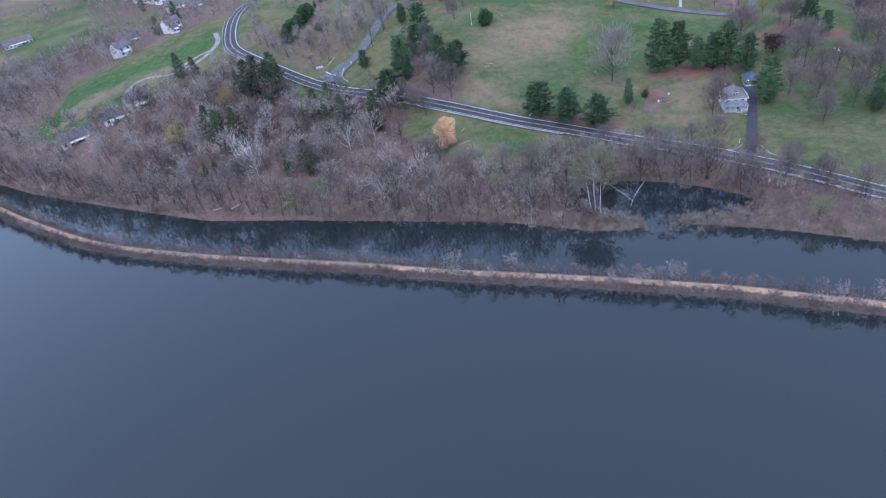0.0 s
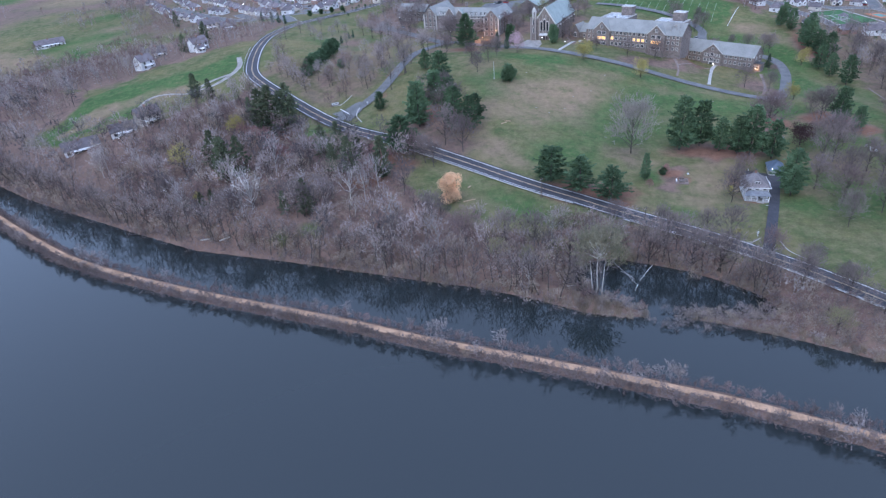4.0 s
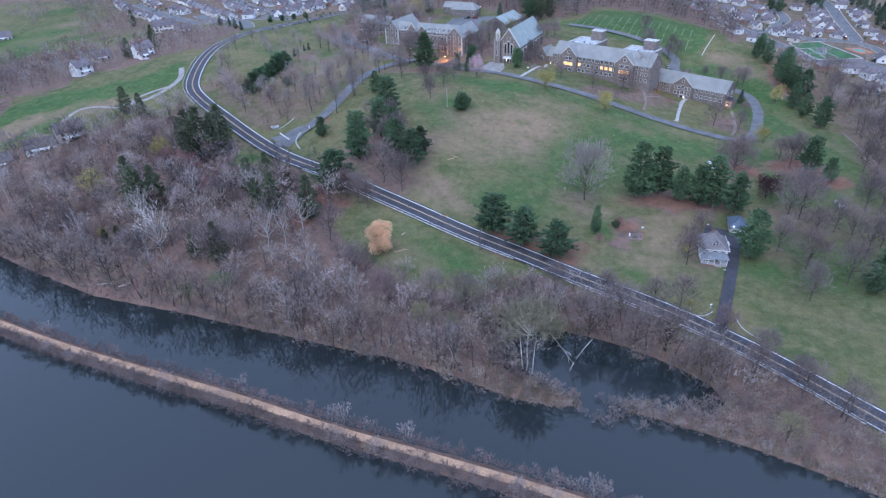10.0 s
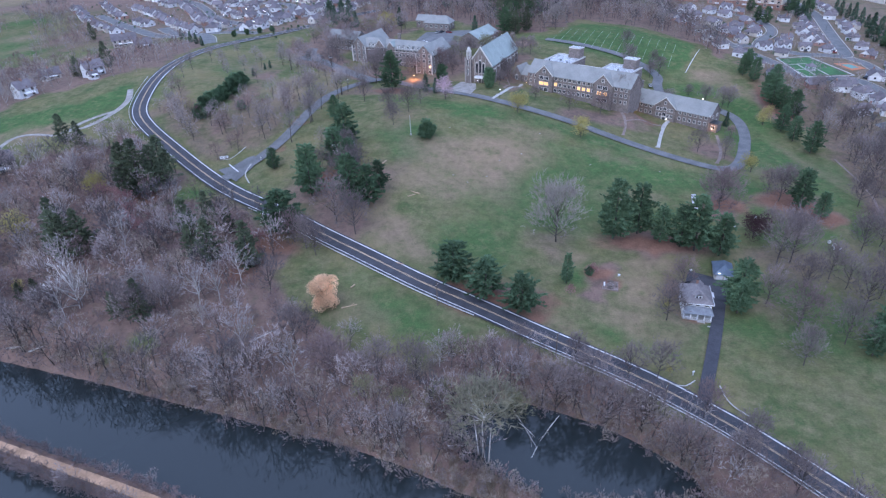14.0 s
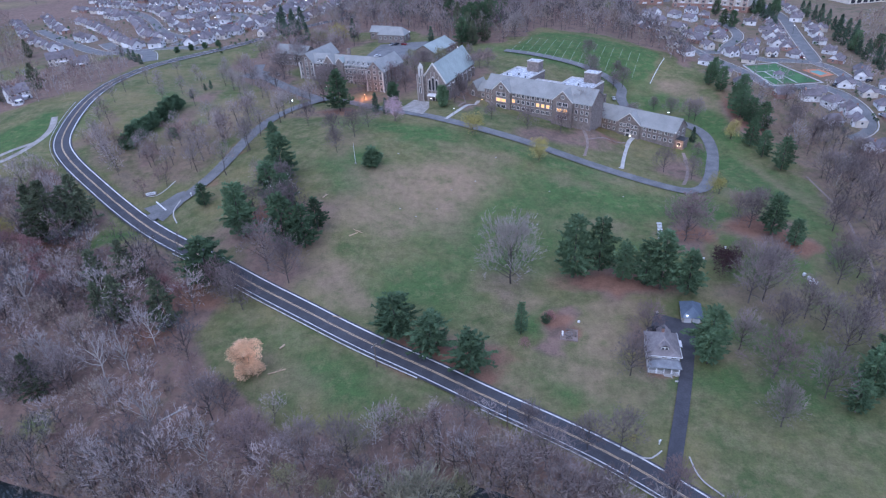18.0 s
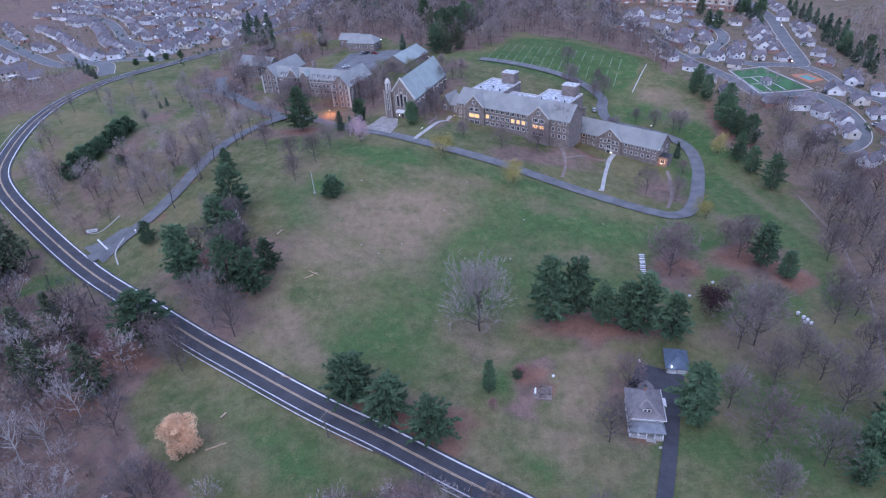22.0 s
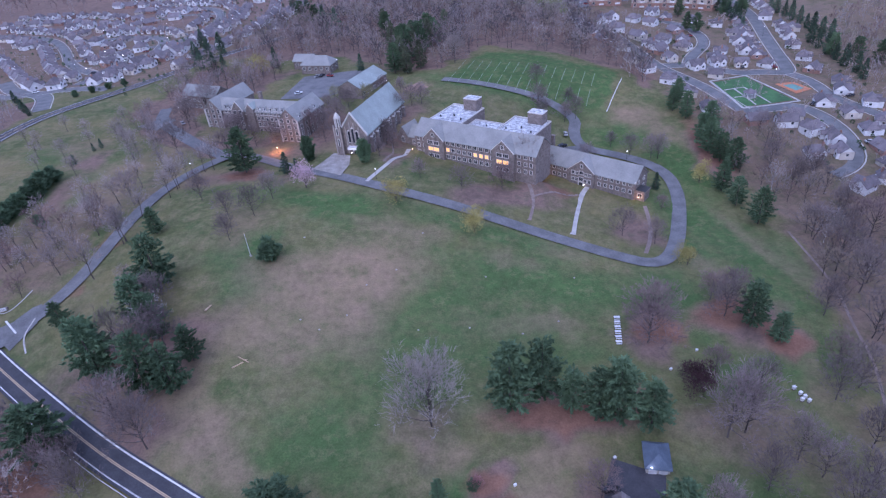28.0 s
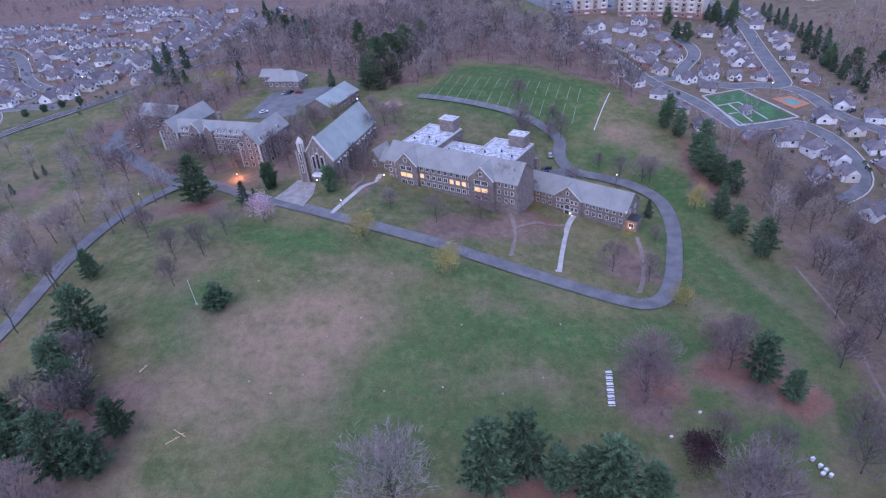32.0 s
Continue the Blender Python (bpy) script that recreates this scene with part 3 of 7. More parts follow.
SUBURB = [([(-230, 620), (-205, 585), (-180, 566), (-160, 545), (-146, 510)], 4.5), ([(-330, 700), (-258, 625), (-221, 585), (-198, 567), (-160, 560), (-120, 545)], 4.0),
          ([(-150, 566), (-146, 590), (-135, 610), (-120, 640), (-130, 690), (-165, 720), (-210, 725)], 3.5), ([(-146, 590), (-190, 640), (-220, 700), (-260, 760), (-330, 800)], 3.5),
          ([(-120, 640), (-100, 700), (-100, 770), (-130, 830), (-200, 850)], 3.5), ([(-198, 650), (-160, 665), (-128, 660)], 3.0), ([(-215, 725), (-190, 780), (-150, 800), (-104, 780)], 3.0),
          ([(232, 432), (228, 463), (223, 480), (214, 500), (212, 519), (206, 560), (205, 600)], 3.2), ([(214, 500), (234, 503), (247, 492), (256, 484), (268, 485), (281, 479), (286, 490), (294, 520), (304, 553), (313, 580), (322, 615), (330, 700)], 3.6),
          ([(232, 432), (246, 431), (258, 434), (264, 425), (266, 408), (264, 395), (260, 384), (252, 377), (243, 374)], 3.2), ([(281, 479), (286, 465), (282, 440), (290, 420), (300, 400)], 3.0),
          ([(234, 503), (240, 515), (262, 540), (262, 575), (240, 600)], 3.0)]
for line, half in SUBURB:
    setting(ribbon("street", line, -half, half, 0.14, DRIVE, 4, 4), "grey suburban street", "street")
    for o in (-half - 1.2, half + 0.2):
        setting(ribbon("kerb", line, o + 0.2, o + 0.8, 0.2, PALE, 4, 2), "pale concrete kerb and pavement", "kerb")


def slab(name, poly, lift, material, label, category, cuts=10):
    """A flat-lying paved area, draped on the ground."""
    bm = bmesh.new()
    f = bm.faces.new([bm.verts.new((x, y, 0)) for x, y in poly])
    bmesh.ops.triangulate(bm, faces=[f])
    bmesh.ops.subdivide_edges(bm, edges=bm.edges[:], cuts=cuts, use_grid_fill=True)
    bmesh.ops.triangulate(bm, faces=bm.faces[:])
    p = np.array([v.co[:2] for v in bm.verts])
    for v, z in zip(bm.verts, land(p[:, 0], p[:, 1])):
        v.co.z = z + lift
    bm.normal_update()
    for f in bm.faces:
        if f.normal.z < 0:
            f.normal_flip()
    return setting(part(name, bm, material, None), label, category)


slab("parking_lot", [(-2, 484), (8, 516), (50, 515), (38, 482), (22, 478)], 0.22, DRIVE, "grey asphalt parking lot behind the halls", "parking lot")
slab("parking_lot", [(-78, 474), (-66, 486), (-58, 478), (-64, 464)], 0.2, DRIVE, "small asphalt parking bay", "parking lot")
slab("house_court", [(106.5, 239.5), (112.8, 252.5), (119.5, 248.6), (124, 245.5), (119.5, 234), (113, 236.5)], 0.2, ASPHALT, "dark asphalt court behind the house", "courtyard")
slab("chapel_plaza", [(25, 397), (38, 386), (41, 396), (41, 406), (33, 412)], 0.2, LANE, "pale paved forecourt of the chapel", "plaza")
slab("rear_court", [(140, 418), (152, 420), (150, 410), (136, 404), (128, 412)], 0.2, DRIVE, "asphalt court behind the east wing", "courtyard")
slab("drive_mouth", [(-74.5, 317.5), (-63.6, 308.0), (-58.5, 318), (-60, 326), (-63, 325), (-68, 320)], 0.1, DRIVE, "widened mouth of the driveway at the road", "driveway")
slab("parking_lot", [(205, 640), (250, 660), (270, 720), (190, 720)], 0.25, DRIVE, "large asphalt parking lot beside the apartments", "parking lot")
slab("village_green", [(235, 472), (256, 478), (262, 440), (247, 437), (234, 436)], 0.2, GRASS, "mown village green", "lawn")
GREEN_LINES = [([(234, 474), (257, 480)], 0.7), ([(257, 480), (264, 438)], 0.7), ([(264, 438), (247, 435), (233, 434)], 0.7), ([(233, 434), (234, 474)], 0.7), ([(235, 459), (247, 462)], 0.5), ([(247, 462), (249, 438)], 0.5), ([(235, 448), (248, 450)], 0.5), ([(241, 437), (241, 460)], 0.5)]
for line, half in GREEN_LINES:
    setting(ribbon("green_path", line, -half, half, 0.32, PALE, 2, 2), "pale concrete path round the green", "path")
slab("sport_court", [(265, 464), (276, 465), (279, 453), (268, 448)], 0.25, CLAY, "orange-surrounded hard sport court", "court", 4)
slab("sport_court_surface", [(268, 461), (274, 462), (276, 455), (270, 452)], 0.3, TEAL, "green playing surface of the court", "court", 4)
slab("sand_diamond", [(66, 474), (74, 482), (80, 474), (72, 468)], 0.15, CLAY2, "bare reddish clay corner of the playing field", "field", 4)

# white lines of the playing field
fa, fb = Vector((86, 479, 0)), Vector((163, 447, 0))
fu = (fb - fa).normalized()
fv = Vector((-fu.y, fu.x, 0))
for k in range(15):
    for lo, hi in ((2, 17), (21, 36)):
        p, q = fa + fu * (4 + k * 5.3) + fv * lo, fa + fu * (4 + k * 5.3) + fv * hi
        setting(ribbon("field_line", [p[:2], q[:2]], -0.12, 0.12, 0.12, CHALK, 2, 2), "white painted line on the playing field", "field line")
setting(ribbon("field_line", [(168, 445), (186, 478)], -0.18, 0.18, 0.14, WHITE, 2, 2), "white painted end line of the playing field", "field line")

# ---- solids
class Solid:
    """Collects faces for one mesh."""

    def __init__(self):
        self.v, self.f = [], []

    def face(self, *pts):
        n = len(self.v)
        self.v += [tuple(p) for p in pts]
        self.f.append(tuple(range(n, n + len(pts))))
        return self

    def box(self, x0, y0, z0, x1, y1, z1):
        n = len(self.v)
        self.v += [(x0, y0, z0), (x1, y0, z0), (x1, y1, z0), (x0, y1, z0), (x0, y0, z1), (x1, y0, z1), (x1, y1, z1), (x0, y1, z1)]
        self.f += [tuple(n + i for i in q) for q in ((0, 3, 2, 1), (4, 5, 6, 7), (0, 1, 5, 4), (1, 2, 6, 5), (2, 3, 7, 6), (3, 0, 4, 7))]
        return self

    def tube(self, p0, p1, r0, r1, sides=6, cap=True):
        p0, p1 = Vector(p0), Vector(p1)
        d = (p1 - p0).normalized()
        a = d.orthogonal().normalized()
        b = d.cross(a)
        n = len(self.v)
        for p, r in ((p0, r0), (p1, r1)):
            for k in range(sides):
                t = math.tau * k / sides
                self.v.append(tuple(p + a * (r * math.cos(t)) + b * (r * math.sin(t))))
        for k in range(sides):
            j = (k + 1) % sides
            self.f.append((n + k, n + j, n + sides + j, n + sides + k))
        if cap:
            self.f.append(tuple(n + sides + k for k in range(sides)))
        return self

    def slopes(self, x0, x1, y0, y1, eave, ridge, over=0.5, thick=0.22, hip=0.0):
        """A pitched roof with thickness, its ridge along x; hip: how far the ridge ends stand in."""
        ym = (y0 + y1) / 2
        a, b = (x0 - over, y0 - over), (x1 + over, y1 + over)
        ra, rb = (x0 - over + hip, ym), (x1 + over - hip, ym)
        drop = (ridge - eave) * over / ((y1 - y0) / 2)
        for dz, rev in ((0, False), (-thick, True)):
            e, r = eave - drop + dz, ridge + dz
            qs = [((a[0], a[1], e), (b[0], a[1], e), (rb[0], ym, r), (ra[0], ym, r)), ((b[0], b[1], e), (a[0], b[1], e), (ra[0], ym, r), (rb[0], ym, r))]
            if hip:
                qs += [((a[0], b[1], e), (a[0], a[1], e), (ra[0], ym, r)), ((b[0], a[1], e), (b[0], b[1], e), (rb[0], ym, r))]
            for q in qs:
                self.face(*(q[::-1] if rev else q))
        e = eave - drop
        for p, q in (((a[0], a[1]), (b[0], a[1])), ((b[0], b[1]), (a[0], b[1]))):
            self.face((*p, e - thick), (*q, e - thick), (*q, e), (*p, e))
        if not hip:
            for x in (a[0], b[0]):
                for y in (a[1], b[1]):
                    self.face((x, y, e - thick), (x, y, e), (x, ym, ridge), (x, ym, ridge - thick))
        return self

    def gabled(self, x0, x1, y0, y1, low, eave, ridge):
        """Walls under a pitched roof whose ridge runs along x."""
        ym = (y0 + y1) / 2
        self.face((x0, y0, low), (x1, y0, low), (x1, y0, eave), (x0, y0, eave))
        self.face((x1, y1, low), (x0, y1, low), (x0, y1, eave), (x1, y1, eave))
        self.face((x1, y0, low), (x1, y1, low), (x1, y1, eave), (x1, ym, ridge - 0.1), (x1, y0, eave))
        self.face((x0, y1, low), (x0, y0, low), (x0, y0, eave), (x0, ym, ridge - 0.1), (x0, y1, eave))
        return self

    def turned(self, m):
        self.v = [tuple(m @ Vector(p)) for p in self.v]
        return self


def piece(name, solid, material, parent=None, label="", m=None, smooth=False):
    ob = new(name, mesh(name, solid.v, solid.f, material, smooth))
    ob.parent = parent
    if m is not None:
        ob.matrix_basis = m
    return tagged(ob, label)


def thing(name, x, y, z, turn, label, category, group="", kind=""):
    e = new(name)
    e.matrix_basis = pose(x, y, z, 0, 0, turn)
    return tagged(e, label, category, group, kind)


TURN = Matrix.Rotation(radians(90), 4, "Z")
WORN_TRIM = mat("weathered limestone", (0.36, 0.32, 0.295), (0.27, 0.24, 0.225), 0.9, 1.2, fine=0.15)
TRIM = mat("pale limestone", (0.58, 0.55, 0.52), (0.46, 0.44, 0.42), 0.85, 1.5, fine=0.1)
GLASS = mat("dark window glass", (0.03, 0.035, 0.045), (0.02, 0.022, 0.03), 0.08, 2, spec=0.6)
LIT = glow("lit room behind a window", (1.0, 0.5, 0.13), 0.66)
WARM = glow("warm lamp", (1.0, 0.5, 0.18), 12.0)
COOL = glow("white lamp", (1.0, 0.93, 0.85), 7.0)
FLAT = mat("patched silver roof coating", (0.62, 0.63, 0.65), (0.22, 0.225, 0.24), 0.6, 1.6, fine=0.4)
DARKM = mat("dark metal", (0.05, 0.05, 0.055), (0.04, 0.04, 0.04), 0.5, 1)
WHITEP = mat("white paint", (0.75, 0.75, 0.76), (0.62, 0.62, 0.64), 0.6, 2, fine=0.08, vary=0.06)
WOODM = mat("weathered wood", (0.17, 0.14, 0.115), (0.11, 0.09, 0.08), 0.9, 1.2, fine=0.2)

PANES, FRAMES = {}, {}


def window(parent, x, y, z, wide, high, turn=0.0, lit=False, arch=False, halves=2):
    """A window with a pale stone surround and mullions, facing -y before its turn; x, y, z: middle of its foot."""
    key = (round(wide, 2), round(high, 2), arch, halves)
    if key not in FRAMES:
        s = Solid()
        t, o = 0.24, 0.12
        xs = [-wide / 2 - t, -wide / 2]
        for k in range(1, halves):
            xm = -wide / 2 + wide * k / halves
            xs += [xm - 0.05, xm + 0.05]
        xs += [wide / 2, wide / 2 + t]
        zs = [-0.2, 0.0, high, high + 0.18]
        nx = len(xs)
        s.v = [(x_, y_, z_) for y_ in (-o, 0.05) for z_ in zs for x_ in xs]
        at = lambda i, k, d: d * 4 * nx + k * nx + i
        solid = lambda i, k: 0 <= i < nx - 1 and 0 <= k < 3 and (k != 1 or i % 2 == 0)
        for i in range(nx - 1):
            for k in range(3):
                if solid(i, k):
                    s.f.append((at(i, k, 0), at(i + 1, k, 0), at(i + 1, k + 1, 0), at(i, k + 1, 0)))
                    for di, dk, p0, p1 in ((-1, 0, (0, 1), (0, 0)), (1, 0, (1, 0), (1, 1)), (0, -1, (0, 0), (1, 0)), (0, 1, (1, 1), (0, 1))):
                        if not solid(i + di, k + dk):
                            s.f.append((at(i + p1[0], k + p1[1], 0), at(i + p0[0], k + p0[1], 0), at(i + p0[0], k + p0[1], 1), at(i + p1[0], k + p1[1], 1)))
        if arch:
            s.v.append((0, -o, high + wide * 0.8))
            s.f.append((at(0, 3, 0), at(nx - 1, 3, 0), len(s.v) - 1))
        FRAMES[key] = mesh("window_surround", s.v, s.f, TRIM)
        for on in (False, True):
            s = Solid().face((-wide / 2, -0.03, 0), (wide / 2, -0.03, 0), (wide / 2, -0.03, high), (-wide / 2, -0.03, high))
            PANES[key, on] = mesh("pane", s.v, s.f, LIT if on else GLASS)
    f = new("window", FRAMES[key])
    f.parent = parent
    f.matrix_basis = pose(x, y, z, 0, 0, turn)
    p = new("pane", PANES[key, lit])
    p.parent = f
    if lit:
        tagged(p, "warmly lit pane")
    return f


def lamp_ball(name, x, y, z, r, material, label, power=0.0, color=(1, 0.55, 0.2)):
    """A lamp that gives off light: a small bulb, with a real light inside where it lights its surroundings."""
    bm = bmesh.new()
    bmesh.ops.create_icosphere(bm, subdivisions=1, radius=r)
    ob = part(name, bm, material, None)
    ob.matrix_basis = pose(x, y, z)
    tagged(ob, label, "lamp")
    if power:
        li = new("lamp_light", bpy.data.lights.new("lamp_light", "POINT"))
        li.data.energy, li.data.color, li.data.shadow_soft_size = power, color, r * 1.3
        li.parent = ob
    return ob


# ---- the east wing: ridge from (126.6, 405) towards the south-east
def gable_bay(e, x0, x1, yf, yb, low, eave, ridge, roofm, tall=True):
    """A projecting front gable, its ridge running back into the main roof."""
    wdt = x1 - x0
    m = Matrix.Translation((x0 + wdt, yf, 0)) @ TURN
    s = Solid().gabled(0, yb - yf, 0, wdt, low, eave, ridge).turned(m)
    bay = piece("gable_bay", s, STONE, e)
    s = Solid().slopes(0, yb - yf, 0, wdt, eave, ridge, 0.25, 0.2).turned(m)
    piece("bay_roof", s, roofm, bay)
    c = (x0 + x1) / 2
    s = Solid()
    for a, b in (((x0 - 0.25, eave - 0.15), (c, ridge + 0.12)), ((x1 + 0.25, eave - 0.15), (c, ridge + 0.12))):
        s.face((a[0], yf - 0.34, a[1] - 0.3), (b[0], yf - 0.34, b[1] - 0.3), (b[0], yf - 0.34, b[1] + 0.12), (a[0], yf - 0.34, a[1] + 0.12))
        s.face((a[0], yf - 0.34, a[1] + 0.12), (b[0], yf - 0.34, b[1] + 0.12), (b[0], yf - 0.05, b[1] + 0.12), (a[0], yf - 0.05, a[1] + 0.12))
    piece("coping", s, TRIM, bay, "pale stone coping")
    return bay


def east_wing():
    e = thing("east_wing", 122.5, 400.6, 24.0, -43.3, "two-storey grey stone wing with a slate roof", "building")
    L, D = 47.0, 12.0
    low, eave, ridge = -18.0, -5.2, 0.0
    piece("wall", Solid().gabled(0, L, 0, D, low, eave, ridge), STONE, e)
    piece("roof", Solid().slopes(0, L, 0, D, eave, ridge), SLATE, e, "grey slate roof")
    piece("coping", Solid().box(L - 0.1, -0.4, eave - 0.6, L + 0.5, 0.3, eave + 0.3), TRIM, e)
    bay = gable_bay(e, 17.6, 29.4, -1.0, D / 2, low, eave + 0.2, ridge - 0.2, SLATE)
    door = piece("door", Solid().box(-0.9, -0.15, 0, 0.9, 0.1, 2.4), DARKM, e, "dark arched entrance door", pose(23.5, -1.0, eave - 7.6))
    piece("door_surround", Solid().box(-1.3, -0.3, 0, -0.9, 0.1, 2.9).box(0.9, -0.3, 0, 1.3, 0.1, 2.9).box(-1.3, -0.3, 2.4, 1.3, 0.1, 2.9), TRIM, door)
    piece("steps", Solid().box(21.5, -4.2, low, 25.5, -1.0, eave - 7.7).box(21.0, -4.4, low, 21.5, -1.0, eave - 6.9).box(25.5, -4.4, low, 26.0, -1.0, eave - 6.9), PALE, e, "pale stone entrance steps")
    for k in range(17):
        x = 1.6 + k * 2.72
        if 17.0 < x < 30.0:
            continue
        window(e, x, 0, eave - 2.0, 1.1, 1.3, lit=False)
        window(e, x, 0, eave - 5.2, 1.1, 1.5, lit=False)
    for x in (19.6, 21.4, 25.6, 27.4):
        window(e, x, -1.0, eave - 2.0, 1.1, 1.4)
        window(e, x, -1.0, eave - 5.0, 1.1, 1.5)
    window(e, 23.5, -1.0, eave - 1.6, 1.5, 1.5)
    window(e, 23.5, -1.0, eave - 4.6, 1.7, 1.7)
    window(e, 23.5, -1.0, eave + 1.6, 0.8, 1.3, halves=1)
    for y in (3.5, 8.5):
        for z in (eave - 2.0, eave - 5.2):
            window(e, L, y, z, 1.1, 1.4, 90)
    s = Solid().box(L, 1.0, low, L + 4.0, 6.0, eave - 4.0).box(L - 0.1, 0.7, eave - 4.0, L + 4.3, 6.3, eave - 3.6)
    porch = piece("end_porch", s, STONE, e, "small flat-roofed stone porch lit orange")
    piece("porch_roof", Solid().box(L, 0.9, eave - 3.6, L + 4.2, 6.1, eave - 3.45), DARKM, porch)
    window(e, L + 2, 1.0, eave - 6.4, 1.6, 1.5)
    piece("end_chimney", Solid().box(2.0, D - 2.2, -7, 3.6, D - 0.8, 2.4).box(1.9, D - 2.3, 2.4, 3.7, D - 0.7, 2.7), STONE, e)
    return e


east = east_wing()


def main_wing():
    e = thing("main_wing", 70.2, 412.8, 37.0, -37.3, "three-storey grey stone hall with two front gables", "building")
    L, D = 60.0, 14.0
    low, eave, ridge = -20.0, -5.6, 0.0
    piece("wall", Solid().gabled(0, L, 0, D, low, eave, ridge), STONE, e)
    piece("roof", Solid().slopes(0, L, 0, D, eave, ridge), SLATE, e, "grey slate roof")
    for x0, x1 in ((5.8, 16.4), (40.4, 51.0)):
        gable_bay(e, x0, x1, -1.6, D / 2, low, eave, ridge - 0.6, SLATE)
        c = (x0 + x1) / 2
        window(e, c, -1.6, eave + 1.2, 1.2, 1.5)
        for dz, on in ((-2.4, False), (-5.4, True), (-8.6, False)):
            for k in (-1, 1):
                window(e, c + k * 1.5, -1.6, eave + dz, 2.4, 1.6, lit=on, halves=3)
    for k in range(9):
        x = 17.6 + k * 2.8
        for dz in (-2.2, -5.4, -8.6):
            window(e, x, 0, eave + dz, 1.5, 1.6, lit=dz == -5.4 and k in (0, 5, 6, 7))
    for x in (2.0, 5.0, 52.5, 55.5, 58.0):
        for dz in (-2.2, -5.4, -8.6):
            window(e, x, 0, eave + dz, 1.1, 1.6)
    for x in (16.3, 41.0):
        piece("downpipe", Solid().tube((x, -0.2, low), (x, -0.2, eave), 0.14, 0.14), DARKM, e)
    # flat-roofed rear blocks
    for x0, x1, y1, top in ((1, 18, 32, -2.6), (18, 35, 24, -5.2), (35, 53, 30, -3.4)):
        b = piece("rear_block", Solid().box(x0, D - 3, low, x1, y1, top), STONE, e, "flat-roofed rear block")
        piece("flat_roof", Solid().box(x0 + 0.4, D - 2.6, top + 0.004, x1 - 0.4, y1 - 0.4, top + 0.03), FLAT, b, "patchy silver-coated flat roof")
        s = Solid()
        for q in ((x0, D - 3, x0 + 0.35, y1), (x1 - 0.35, D - 3, x1, y1), (x0 + 0.35, y1 - 0.35, x1 - 0.35, y1)):
            s.box(q[0], q[1], top, q[2], q[3], top + 0.55)
        piece("parapet", s, TRIM, b)
        for k in range(3):
            px, py = x0 + 3 + k * (x1 - x0 - 6) / 2, D + 2 + 3 * (k % 2)
            piece("roof_vent", Solid().tube((px, py, top), (px, py, top + 0.9), 0.35, 0.35, 8), DARKM, b)
    for x, y, top in ((9.5, 27.5, 2.6), (44.0, 25.0, 1.4)):
        b = piece("stair_tower", Solid().box(x, y, low, x + 7.0, y + 5.0, top), STONE, e, "flat-topped stone stair tower")
        piece("tower_coping", Solid().box(x - 0.15, y - 0.15, top, x + 7.15, y + 5.15, top + 0.35), TRIM, b)
        piece("flat_roof", Solid().box(x + 0.5, y + 0.5, top + 0.352, x + 6.5, y + 4.5, top + 0.37), FLAT, b)
    # low link at the west end
    lk = piece("link", Solid().gabled(-6, 0, 3, 12, low, -8.6, -4.2), STONE, e, "lower gabled link at the hall's end")
    piece("link_roof", Solid().slopes(-6, 0, 3, 12, -8.6, -4.2, 0.3), SLATE, lk)
    window(e, -3, 3, -11.6, 1.2, 1.5)
    cr = Matrix.Translation((-7, 4, 0)) @ TURN
    lk2 = piece("cross_gable", Solid().gabled(0, 10, 0, 6, low, -9.4, -4.8).turned(cr), STONE, e, "steep cross gable")
    piece("gable_roof", Solid().slopes(0, 10, 0, 6, -9.4, -4.8, 0.25).turned(cr), SLATE, lk2)
    window(e, -10, 4, -12.4, 1.3, 2.2, arch=True)
    piece("canopy", Solid().box(-21, 6, -12.4, -13, 12, -12.0), WHITEP, e, "white flat canopy of the passage")
    piece("passage", Solid().box(-20.6, 6.4, low, -13, 11.6, -12.4), STONE, e, "low stone passage")
    return e


main_wing()


